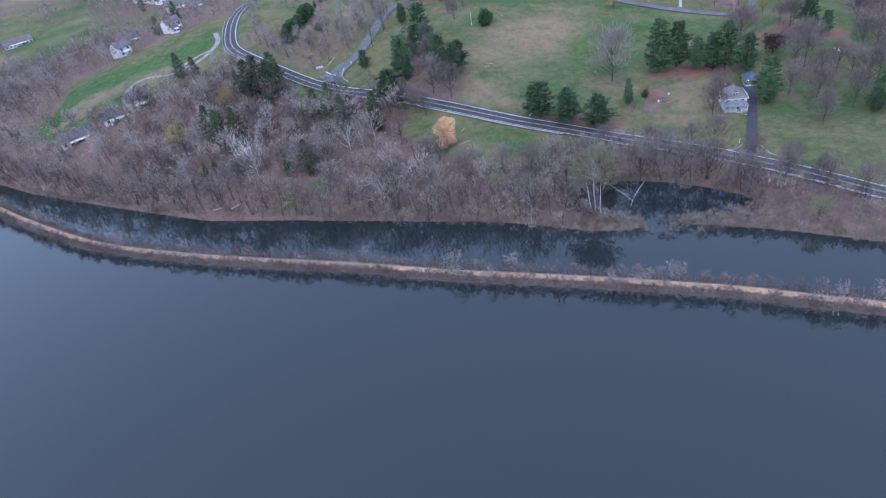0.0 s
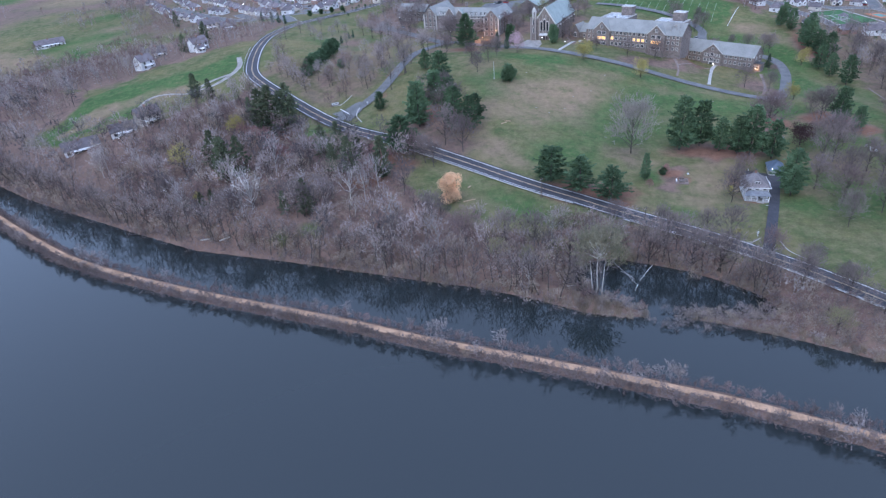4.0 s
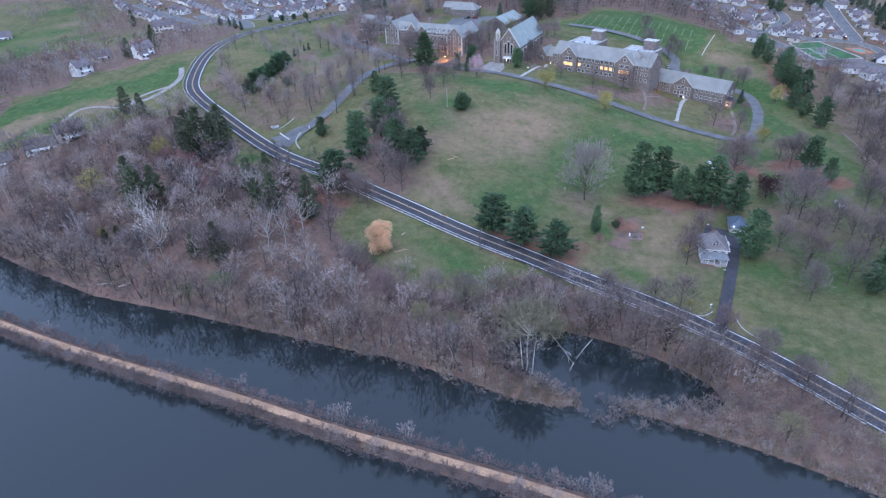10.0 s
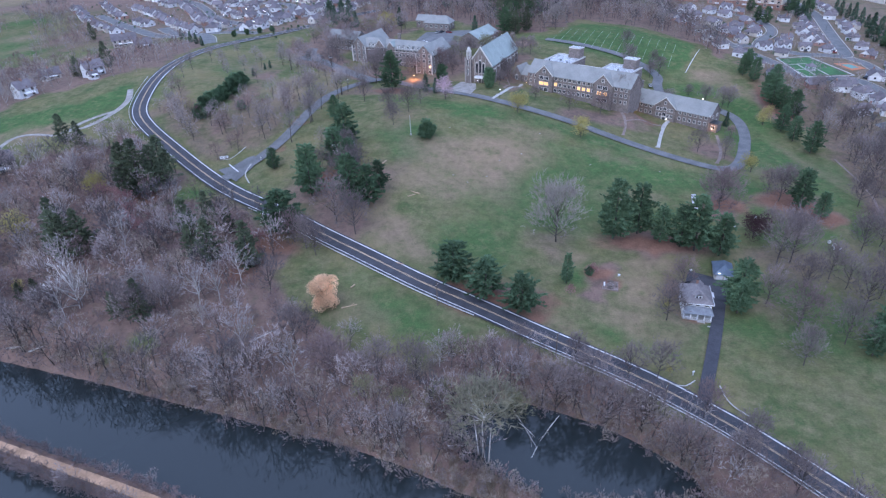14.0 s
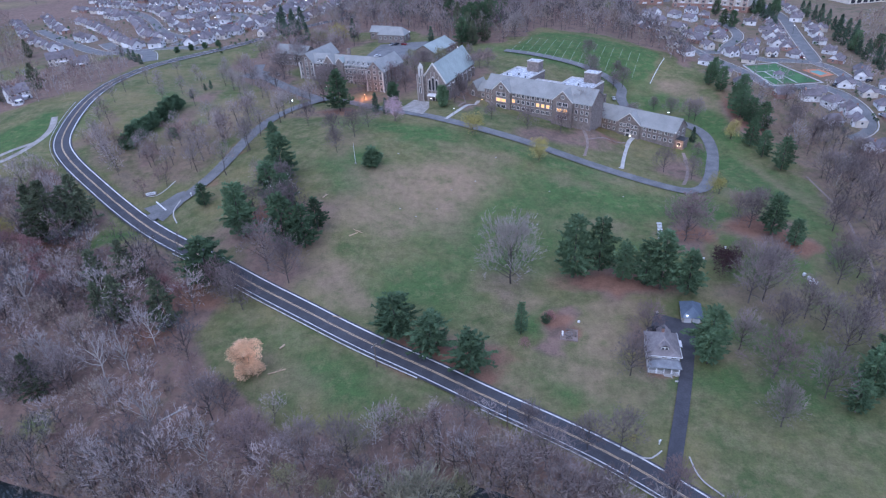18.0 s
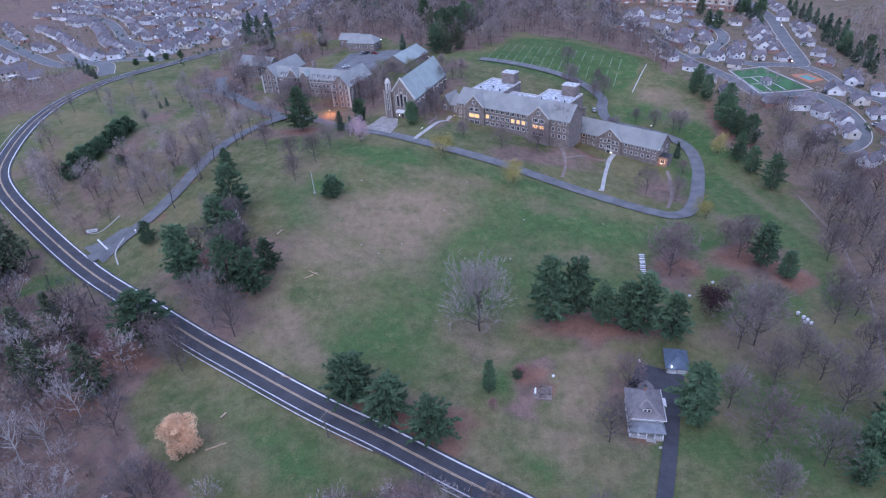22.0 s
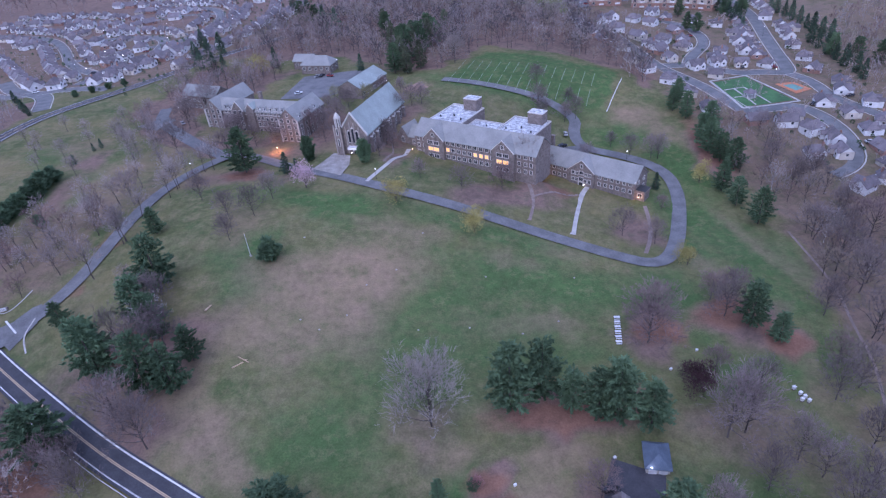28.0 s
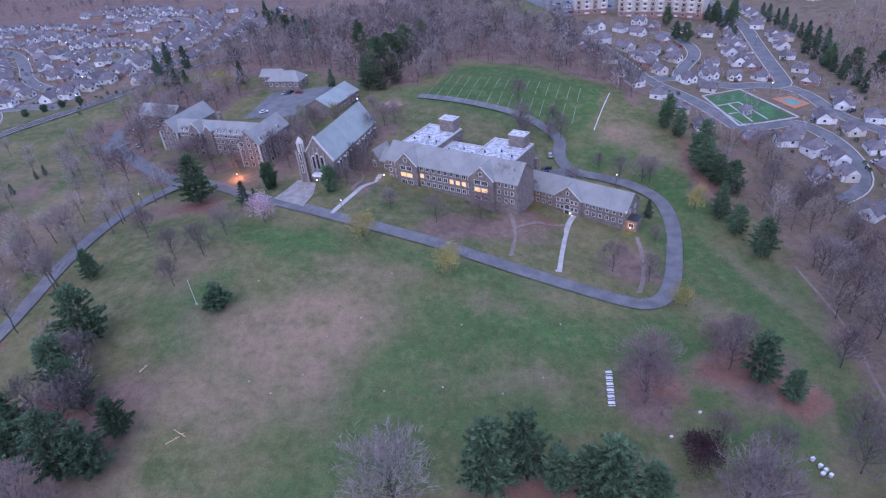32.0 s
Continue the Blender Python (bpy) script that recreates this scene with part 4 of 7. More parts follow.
def chapel():
    e = thing("chapel", 43.5, 407.4, 46.0, 66.5, "stone chapel with a green copper roof and bell turret", "chapel")
    L, W = 41.7, 13.5
    low, eave, ridge = -24.0, -9.0, 0.0
    piece("wall", Solid().gabled(0, L, -W / 2, W / 2, low, eave, ridge), STONE, e)
    piece("roof", Solid().slopes(0, L, -W / 2, W / 2, eave, ridge, 0.4, 0.3), COPPER, e, "weathered green copper roof")
    s = Solid()
    for sgn in (-1, 1):
        s.face((-0.5, sgn * (W / 2 + 0.5), eave - 0.9), (-0.5, 0, ridge + 0.1), (-0.5, 0, ridge + 0.8), (-0.5, sgn * (W / 2 + 0.5), eave - 0.1))
        s.face((-0.5, sgn * (W / 2 + 0.5), eave - 0.1), (-0.5, 0, ridge + 0.8), (0.3, 0, ridge + 0.8), (0.3, sgn * (W / 2 + 0.5), eave - 0.1))
    piece("coping", s, TRIM, e, "pale stone gable coping")
    for k in range(7):
        x = 3.0 + k * 6.0
        for sgn in (-1, 1):
            s = Solid().box(x - 0.5, sgn * W / 2 - (1.2 if sgn < 0 else 0), low, x + 0.5, sgn * W / 2 + (1.2 if sgn > 0 else 0), eave - 2.4)
            piece("buttress", s, STONE, e)
            piece("buttress_cap", Solid().box(x - 0.55, sgn * W / 2 - (1.25 if sgn < 0 else 0), eave - 2.4, x + 0.55, sgn * W / 2 + (1.25 if sgn > 0 else 0), eave - 2.1), TRIM, e)
            if k < 6:
                window(e, x + 3.0, sgn * W / 2, eave - 7.0, 1.8, 4.4, 0 if sgn < 0 else 180, arch=True)
    for y, h in ((-1.9, 5.2), (0, 6.4), (1.9, 5.2)):
        window(e, 0, y, -13.4, 1.2, h, -90, arch=True, halves=1)
    for y in (-3.2, -0.95, 0.95, 3.2):
        piece("pilaster", Solid().box(-0.5, y - 0.25, low, 0, y + 0.25, -6.0 + 2.0 * (abs(y) < 1)), WORN_TRIM, e, "weathered stone pilaster")
    piece("door_canopy", Solid().box(-2.4, -2.6, -15.4, 0, 2.6, -14.9).box(-2.4, -2.6, -15.9, -2.1, 2.6, -15.4), WHITEP, e, "white canopy over the door")
    for y in (-0.85, 0.85):
        piece("door", Solid().box(-0.15, y - 0.75, -19.0, 0.1, y + 0.75, -16.4), DARKM, e)
    s = Solid()
    for k in range(5):
        s.box(-1.2 - k * 0.6, -3.5, low, -0.6 - k * 0.6, 3.5, -19.0 - k * 0.17)
    piece("steps", s, PALE, e, "pale stone steps")
    piece("side_porch", Solid().box(-1.5, -6.6, low, 2.0, -3.6, -15.4).box(-1.7, -6.8, -15.4, 2.2, -3.4, -15.1), TRIM, e)
    # bell turret on the west corner
    t = piece("turret", Solid().box(-1.9, 4.9, low, 1.3, 8.1, -6.0), STONE, e, "square stone bell turret")
    s = Solid()
    for x in (-2.1, 1.0):
        for y in (4.7, 7.8):
            s.box(x, y, low, x + 0.5, y + 0.5, -5.0)
    piece("turret_corners", s, WORN_TRIM, t, "weathered stone corner shafts")
    s = Solid()
    for k in range(8):
        c, d = math.cos(k * math.tau / 8), math.sin(k * math.tau / 8)
        s.box(-0.3 + c * 1.15 - 0.2, 6.5 + d * 1.15 - 0.2, -6.0, -0.3 + c * 1.15 + 0.2, 6.5 + d * 1.15 + 0.2, -2.2)
    s.tube((-0.3, 6.5, -2.2), (-0.3, 6.5, -1.7), 1.55, 1.5, 8).tube((-0.3, 6.5, -1.7), (-0.3, 6.5, -0.6), 1.2, 0.9, 8).tube((-0.3, 6.5, -0.6), (-0.3, 6.5, 0.3), 0.9, 0.15, 8)
    piece("lantern", s, TRIM, t, "pale eight-sided open lantern with a domed cap")
    # dark solid core puts the shade of the open lantern into the shape
    piece("lantern_core", Solid().tube((-0.3, 6.5, -6.0), (-0.3, 6.5, -2.2), 0.8, 0.8, 8), DARKM, t, "dark core in place of the shade inside the lantern")
    for z in (-9.5, -14.5):
        window(e, -1.9, 6.5, z, 0.7, 3.0, -90, arch=True, halves=1)
    return e


chapel()


def dormitory():
    e = thing("dormitory", -35.9, 461.0, 26.0, -25.0, "four-storey grey stone residence hall with dormers", "building")
    e.matrix_basis = pose(-35.9, 461.0, 26.0, 0, 0, -25.0) @ Matrix.Diagonal((0.86, 0.9, 1.03, 1))
    low, eave, ridge = -6.0, 10.8, 15.0

    def dormer(parent, x, y, z, turn):
        m = pose(x, y, z, 0, 0, turn)
        d = piece("dormer", Solid().gabled(-0.7, 0.7, 0, 2.6, 0, 1.1, 1.1), WHITEP, parent, "small white dormer", m)
        piece("dormer_roof", Solid().slopes(0, 2.6, -0.85, 0.85, 1.1, 1.7, 0.15, 0.1).turned(TURN), SLATE, d)
        piece("pane", Solid().face((-0.45, -0.03, 0.15), (0.45, -0.03, 0.15), (0.45, -0.03, 1.0), (-0.45, -0.03, 1.0)), GLASS, d)

    def wing(name, x0, x1, y0, y1):
        m = Matrix.Translation((x1, y0, 0)) @ TURN
        b = piece(name, Solid().gabled(0, y1 - y0, 0, x1 - x0, low, eave, ridge + 1.0).turned(m), STONE, e)
        piece("wing_roof", Solid().slopes(0, y1 - y0, 0, x1 - x0, eave, ridge + 1.0, 0.4).turned(m), SLATE, b, "grey slate roof")
        return b

    piece("wall", Solid().gabled(8, 62, 2, 14, low, eave, ridge), STONE, e)
    piece("roof", Solid().slopes(8, 62, 2, 14, eave, ridge, 0.4), SLATE, e, "grey slate roof")
    wing("west_wing", 0, 12, 0.5, 31)
    rw = wing("front_wing", 57.5, 70, -6.6, 20)
    gable_bay(e, 20, 28, 0.6, 8, low, eave + 0.4, ridge + 0.6, SLATE)
    gable_bay(e, 30, 35, 1.0, 8, low, eave + 1.5, ridge - 0.4, COPPER)
    for k in range(4):
        for x0, y in ((1.8, 0.5), (59.6, -6.6)):
            for j in range(3):
                window(e, x0 + j * 4.2, y, 0.6 + k * 2.9, 1.6, 1.7)
        for x in (14.5, 17.5, 37, 40, 43, 46, 49, 52, 55):
            window(e, x, 2, 0.6 + k * 2.9, 1.5, 1.7)
        for x in (22, 26):
            window(e, x, 0.6, 0.6 + k * 2.9, 1.9, 1.8)
        for j in range(5):
            window(e, 70, -3.8 + j * 4.8, 0.6 + k * 2.9, 1.5, 1.8, 90)
    window(e, 6, 0.5, eave + 1.4, 1.2, 1.5)
    window(e, 63.8, -6.6, eave + 1.4, 1.2, 1.5)
    for x in (14.5, 17.5, 38, 42, 46, 50, 54):
        dormer(e, x, 2.6, eave + 0.5, 0)
    for j in range(4):
        dormer(e, 69.3, -3 + j * 5, eave + 0.5, 90)
    for x in (0, 11.4, 57.3, 69.4):
        y = 0.1 if x < 20 else -7.0
        piece("corner_strip", Solid().box(x, y, low, x + 0.7, y + 0.5, eave), TRIM, e, "pale stone corner strip")
    piece("string_course", Solid().box(12, 1.85, 3.0, 57.4, 2.0, 3.25).box(12, 1.85, 8.9, 57.4, 2.0, 9.15), TRIM, e)
    piece("chimney", Solid().box(33, 10.5, eave, 35, 12, ridge + 2.4).box(32.8, 10.3, ridge + 2.4, 35.2, 12.2, ridge + 2.7), STONE, e)
    dr = piece("door", Solid().box(50.2, 1.6, -0.2, 51.8, 2.0, 2.3), DARKM, e)
    piece("entrance_stair", Solid().box(49.4, -0.4, -3, 52.6, 2, -0.2), PALE, e)
    return e


dormitory()


def plain_hall(name, x, y, z, turn, L, D, low, eave, ridge, roofm, label, wallm=None, hip=0.0, rows=(1.0,)):
    e = thing(name, x, y, z, turn, label, "building")
    if hip:
        piece("wall", Solid().box(0, 0, low, L, D, eave), wallm or STONE, e)
    else:
        piece("wall", Solid().gabled(0, L, 0, D, low, eave, ridge), wallm or STONE, e)
    piece("roof", Solid().slopes(0, L, 0, D, eave, ridge, 0.5, 0.25, hip), roofm, e)
    n = max(2, int(L / 3.4))
    for r in rows:
        for k in range(n):
            window(e, (k + 0.5) * L / n, 0, r, 1.3, 1.6)
        for k in range(max(2, int(D / 4))):
            window(e, L, (k + 0.5) * D / max(2, int(D / 4)), r, 1.3, 1.6, 90)
    return e


plain_hall("gymnasium", 44.5, 468, 31.5, 62, 27, 15, -4, 5.5, 9.5, COPPER, "stone hall with a pale green metal roof", rows=(1.5,))
plain_hall("rectory", 6, 522, 34.0, -20, 19, 11, -3, 4.2, 8.2, SLATE, "single-storey stone building with a hipped roof", hip=4.0)
plain_hall("rectory_annex", 0, 533, 34.0, -20, 13, 9, -3, 4.0, 7.0, SLATE, "low stone annex with a grey roof")
plain_hall("old_hall", -58, 497, 27.5, -29, 24, 12, -4, 8.0, 12.0, SLATE, "old grey stone hall among bare trees", rows=(1.0, 4.5))

# ---- the white house by the road
SHINGLE = mat("grey-brown shingles", (0.175, 0.155, 0.167), (0.125, 0.11, 0.12), 0.85, 2.5, fine=0.2, vary=0.22)
WARM_SHINGLE = mat("weathered pale grey shingles", (0.235, 0.212, 0.212), (0.155, 0.138, 0.142), 0.85, 1.6, fine=0.25)
PORCH_SHINGLE = mat("blue-grey porch shingles", (0.24, 0.25, 0.27), (0.17, 0.18, 0.2), 0.8, 1.6, fine=0.2)
BLUE_SLATE = mat("blue-grey shingles", (0.12, 0.15, 0.2), (0.09, 0.115, 0.155), 0.75, 2, fine=0.15)
SIDING = mat("white siding", (0.72, 0.72, 0.73), (0.6, 0.6, 0.62), 0.75, 2.5, fine=0.06, vary=0.12)
CREAM = mat("cream siding", (0.58, 0.53, 0.47), (0.48, 0.44, 0.4), 0.8, 2.5, fine=0.06, vary=0.12)
BRICK = mat("red-brown brick", (0.33, 0.2, 0.16), (0.25, 0.15, 0.12), 0.9, 1.5, fine=0.2, vary=0.15)


def road_house():
    e = thing("white_house", 103.0, 228.0, 4.2, -11, "white two-storey house with a hipped grey roof and front porch", "house")
    e.matrix_basis = pose(103.0, 228.0, 4.2, 0, 0, -11) @ Matrix.Diagonal((0.94, 0.94, 0.92, 1))
    W, D = 8.8, 10.6
    piece("wall", Solid().box(0, 0, -4, W, D, 5.4), SIDING, e)
    piece("roof", Solid().slopes(0, D, -W, 0, 5.4, 8.6, 0.6, 0.2, 4.6).turned(TURN), WARM_SHINGLE, e, "weathered grey shingled hipped roof")
    d = piece("dormer", Solid().gabled(-1.1, 1.1, 0, 3.2, 0, 1.3, 1.3).turned(pose(W / 2, 1.2, 6.0)), SIDING, e, "small white front dormer")
    piece("dormer_roof", Solid().slopes(0, 3.4, -1.3, 1.3, 1.3, 2.2, 0.25, 0.1).turned(pose(W / 2, 1.2, 6.0) @ TURN), WARM_SHINGLE, d)
    for x in (-0.5, 0.5):
        piece("pane", Solid().face((W / 2 + x - 0.35, 1.16, 6.25), (W / 2 + x + 0.35, 1.16, 6.25), (W / 2 + x + 0.35, 1.16, 7.1), (W / 2 + x - 0.35, 1.16, 7.1)), GLASS, d)
    s = Solid()
    for top, rev in ((0.0, False), (-0.2, True)):
        for q in (((-0.5, -3.0, 2.7), (W + 0.5, -3.0, 2.7), (W - 0.5, 0, 3.9), (0.5, 0, 3.9)), ((W + 0.5, -3.0, 2.7), (W + 0.5, 0.4, 2.7), (W - 0.5, 0.4, 3.9), (W - 0.5, 0, 3.9))):
            q = [(x, y, z + top) for x, y, z in q]
            s.face(*(q[::-1] if rev else q))
    s.face((-0.5, -3.0, 2.5), (W + 0.5, -3.0, 2.5), (W + 0.5, -3.0, 2.7), (-0.5, -3.0, 2.7))
    piece("porch_roof", s, PORCH_SHINGLE, e, "blue-grey sloping porch roof")
    piece("porch_floor", Solid().box(-0.2, -2.9, -4, W + 0.2, 0, 0.3), PALE, e)
    for k in range(5):
        x = 0.1 + k * (W - 0.2) / 4
        piece("porch_post", Solid().box(x - 0.14, -2.8, 0.3, x + 0.14, -2.52, 2.55), WHITEP, e)
        if k < 4 and k != 2:
            s = Solid().box(x, -2.7, 1.1, x + W / 4, -2.62, 1.2)
            for j in range(6):
                s.box(x + j * W / 24, -2.69, 0.3, x + j * W / 24 + 0.07, -2.63, 1.1)
            piece("porch_rail", s, WHITEP, e)
    piece("steps", Solid().box(W * 0.5, -3.7, -4, W * 0.78, -2.9, 0.1).box(W * 0.5, -4.3, -4, W * 0.78, -3.7, -0.15), PALE, e)
    piece("front_path", Solid().box(W * 0.2, -5.4, -4, W + 1.2, -4.7, -0.2), PALE, e)
    for x in (1.4, 3.6, 7.6):
        window(e, x, 0, 0.9, 1.0, 1.6)
    for x in (1.6, 4.4, 7.2):
        window(e, x, 0, 4.0, 1.0, 1.1)
    for y in (1.8, 4.6, 7.4, 9.4):
        window(e, W, y, 0.9, 0.9, 1.5, 90)
        window(e, W, y, 3.6, 0.9, 1.2, 90)
    piece("front_door", Solid().box(5.1, -0.1, 0.3, 6.1, 0.05, 2.4), DARKM, e)
    m = Matrix.Translation((W * 0.84, D - 3.4, 0)) @ TURN
    b = piece("rear_gable", Solid().gabled(0, 5.2, 0, W * 0.42, -4, 5.2, 7.0).turned(m), SIDING, e)
    piece("rear_roof", Solid().slopes(0, 5.2, 0, W * 0.42, 5.2, 7.0, 0.35, 0.15).turned(m), WARM_SHINGLE, b)
    c = piece("chimney", Solid().box(4.0, 7.0, 5, 4.7, 7.7, 9.8), BRICK, e)
    piece("chimney_cap", Solid().box(3.9, 6.9, 9.8, 4.8, 7.8, 9.95), DARKM, c)
    piece("eave_trim", Solid().box(-0.62, -0.66, 4.95, W + 0.62, -0.56, 5.2).box(W + 0.56, -0.56, 4.95, W + 0.66, D + 0.5, 5.2), WHITEP, e)
    piece("awning", Solid().box(W + 0.67, 6.0, 3.9, W + 1.7, 9.0, 3.98).box(W + 1.62, 6.0, 3.6, W + 1.7, 9.0, 3.9), WHITEP, e, "white side awning")


road_house()


def garage():
    e = thing("garage", 119.6, 247.2, 4.2, -14, "small garage with a blue-grey hipped roof", "garage")
    piece("wall", Solid().box(0, 0, -4, 5.6, 7.5, 2.6), CREAM, e)
    piece("roof", Solid().slopes(0, 7.5, -5.6, 0, 2.6, 4.8, 0.5, 0.15, 2.8).turned(TURN), BLUE_SLATE, e)
    dr = piece("garage_door", Solid().box(0.5, -0.12, 0, 2.6, 0.02, 2.1), WHITEP, e)
    piece("garage_door", Solid().box(3.0, -0.12, 0, 5.1, 0.02, 2.1), WHITEP, e)


garage()
lamp_ball("garage_lamp", 120.6, 246.6, 7.0, 0.15, COOL, "bright white lamp on the garage wall", 40, (1, 0.9, 0.8))

# ---- suburban houses
SMALL = {}


def small_window(e, x, y, z, wide, high, turn=0.0):
    """A plain white-framed window of a far house, frame and pane in one."""
    key = (wide, high)
    if key not in SMALL:
        s = Solid().box(-wide / 2 - 0.12, -0.08, -0.12, wide / 2 + 0.12, 0.04, high + 0.12).face((-wide / 2, -0.09, 0), (wide / 2, -0.09, 0), (wide / 2, -0.09, high), (-wide / 2, -0.09, high))
        me = mesh("window", s.v, s.f, [WHITEP, GLASS])
        me.polygons[len(s.f) - 1].material_index = 1
        SMALL[key] = me
    ob = new("window", SMALL[key])
    ob.parent = e
    ob.matrix_basis = pose(x, y, z, 0, 0, turn)


def suburb_house(kind):
    """One house: a hipped main roof, a front gable wing, garage, windows and a chimney."""
    rnd = random.Random(kind)
    w, d, h = rnd.uniform(10, 13), rnd.uniform(7.5, 9.0), rnd.choice((2.8, 3.4, 4.2))
    wall = (SIDING, CREAM, BRICK, SIDING, CREAM, SIDING)[kind % 6]
    e = thing("suburban_house", 0, 0, 0, 0, "pale suburban house with a grey shingled roof", "house", "suburban houses")
    piece("wall", Solid().box(-w / 2, 0, -4, w / 2, d, h), wall, e)
    piece("roof", Solid().slopes(-w / 2, w / 2, 0, d, h, h + d * 0.42, 0.5, 0.2, d * 0.45 if kind % 2 else 0.0), SHINGLE, e)
    if not kind % 2:
        piece("gable_wall", Solid().gabled(-w / 2 + 0.02, w / 2 - 0.02, 0.02, d - 0.02, h - 0.1, h, h + d * 0.42), SIDING, e)
    for k, (cx, gw, pr) in enumerate(((-w * 0.26, w * 0.3, 3.2), (w * 0.24, w * 0.36, 1.6))):
        m = Matrix.Translation((cx + gw / 2, -pr, 0)) @ TURN
        g = piece("front_gable", Solid().gabled(0, pr + d / 2, 0, gw, -4, h - 0.3 * k, h + gw * 0.5).turned(m), SIDING if k else wall, e)
        piece("gable_roof", Solid().slopes(0, pr + d / 2, 0, gw, h - 0.3 * k, h + gw * 0.5, 0.35, 0.15).turned(m), SHINGLE, g)
        if k == 0:
            piece("garage_door", Solid().box(cx - gw * 0.38, -pr - 0.08, 0, cx + gw * 0.38, -pr + 0.02, 2.3), WHITEP, g, "white garage door")
        small_window(e, cx, -pr, h - 1.9 if k == 0 and h > 4 else 0.9, 1.5, 1.5)
    small_window(e, w / 2, d * 0.5, 0.9, 1.5, 1.5, 90)
    small_window(e, -w / 2, d * 0.5, 0.9, 1.5, 1.5, -90)
    small_window(e, -w * 0.2, d, 0.9 if h < 4 else 2.8, 1.5, 1.5, 180)
    if kind % 3 == 0:
        piece("chimney", Solid().box(w * 0.3, d * 0.5, h, w * 0.3 + 1, d * 0.5 + 1, h + d * 0.5 + 0.4), BRICK, e)
    return e


HOUSES = [suburb_house(k) for k in range(6)]
used = [0] * 6


def put_house(x, y, turn, k, size=1.0):
    ob = HOUSES[k % 6]
    z = ground(x, y) + 0.4
    if used[k % 6] == 0:
        ob.matrix_basis = pose(x, y, z, 0, 0, turn) @ Matrix.Scale(size, 4)
    else:
        copy_thing(ob, pose(x, y, z, 0, 0, turn) @ Matrix.Scale(size, 4))
    used[k % 6] += 1


# the eastern suburb, house by house: place and the way the front looks
EAST_HOMES = [(211, 590, 80), (213, 568, 80), (222, 553, 120), (235, 545, 130), (205, 528, 70), (226, 523, 40), (243, 528, 30), (236, 494, 10), (250, 498, 0), (213, 474, 60), (216, 455, 70), (219, 436, 80),
              (279, 573, 250), (256, 592, 60), (281, 552, 240), (276, 535, 250), (272, 518, 250), (323, 582, 60), (326, 552, 60), (308, 520, 60), (303, 498, 50), (297, 478, 40), (300, 458, 60),
              (275, 432, 70), (293, 445, 60), (297, 428, 60), (279, 418, 80), (290, 408, 60), (279, 402, 80), (276, 387, 90), (271, 376, 100), (254, 398, 260), (244, 417, 170), (250, 408, 200), (252, 387, 260), (243, 386, 350), (262, 368, 150)]
for n, (x, y, turn) in enumerate(EAST_HOMES):
    put_house(x, y, turn, n * 5 + n // 4, 0.85)
# more houses close along the eastern streets
east = [(x, y) for x, y, _ in EAST_HOMES]
east_lines = [spread(l, 8) for l, _ in SUBURB[7:]]
for line, half in SUBURB[7:]:
    p = spread(line, 11.5)
    d = np.gradient(p, axis=0)
    for (x, y), (dx, dy) in zip(p, d):
        n = math.hypot(dx, dy)
        for sgn in (-1, 1):
            hx, hy = x - dy / n * sgn * 10.5, y + dx / n * sgn * 10.5
            if all((hx - a) ** 2 + (hy - b) ** 2 > 11.0**2 for a, b in east) and min(np.hypot(*(s_ - (hx, hy)).T).min() for s_ in east_lines) > 7.0 and hy < 640 and not (232 < hx < 282 and 432 < hy < 482):
                put_house(hx, hy, math.degrees(math.atan2(dy, dx)) + (0 if sgn > 0 else 180), len(east) * 5 + len(east) // 3, 0.82)
                east.append((hx, hy))
# the western suburb: rows along its streets
homes = []
rnd = random.Random(11)
for line, half in SUBURB[2:7] + [([(-120, 545), (-92, 590), (-70, 640), (-60, 720), (-70, 800)], 3), ([(-260, 625), (-300, 660), (-360, 740)], 3), ([(-150, 800), (-160, 870), (-240, 900)], 3), ([(-175, 590), (-205, 625), (-250, 690), (-290, 730)], 3), ([(-165, 690), (-175, 740), (-230, 780), (-300, 770)], 3),
                                 ([(-75, 660), (-85, 720), (-80, 780), (-100, 850)], 3), ([(-220, 800), (-270, 840), (-340, 850)], 3), ([(-160, 620), (-175, 650), (-170, 680)], 3), ([(-45, 650), (-50, 720), (-40, 800)], 3)]:
    p = spread(line, 14)
    d = np.gradient(p, axis=0)
    for (x, y), (dx, dy) in zip(p, d):
        n = math.hypot(dx, dy)
        for sgn in (-1, 1):
            hx, hy = x - dy / n * sgn * 11.5, y + dx / n * sgn * 11.5
            if all((hx - a) ** 2 + (hy - b) ** 2 > 13.5**2 for a, b, _ in homes) and hy > 532:
                homes.append((hx, hy, math.degrees(math.atan2(dy, dx)) + (0 if sgn > 0 else 180) + rnd.uniform(-8, 8)))
streets = [spread(l, 8) for l, _ in SUBURB[:7]] + [spread(MAIN, 8)]
n = 0
for hx, hy, turn in homes:
    if min(np.hypot(*(s_ - (hx, hy)).T).min() for s_ in streets) > 7.5:
        put_house(hx, hy, turn, n * 5 + n // 3)
        n += 1

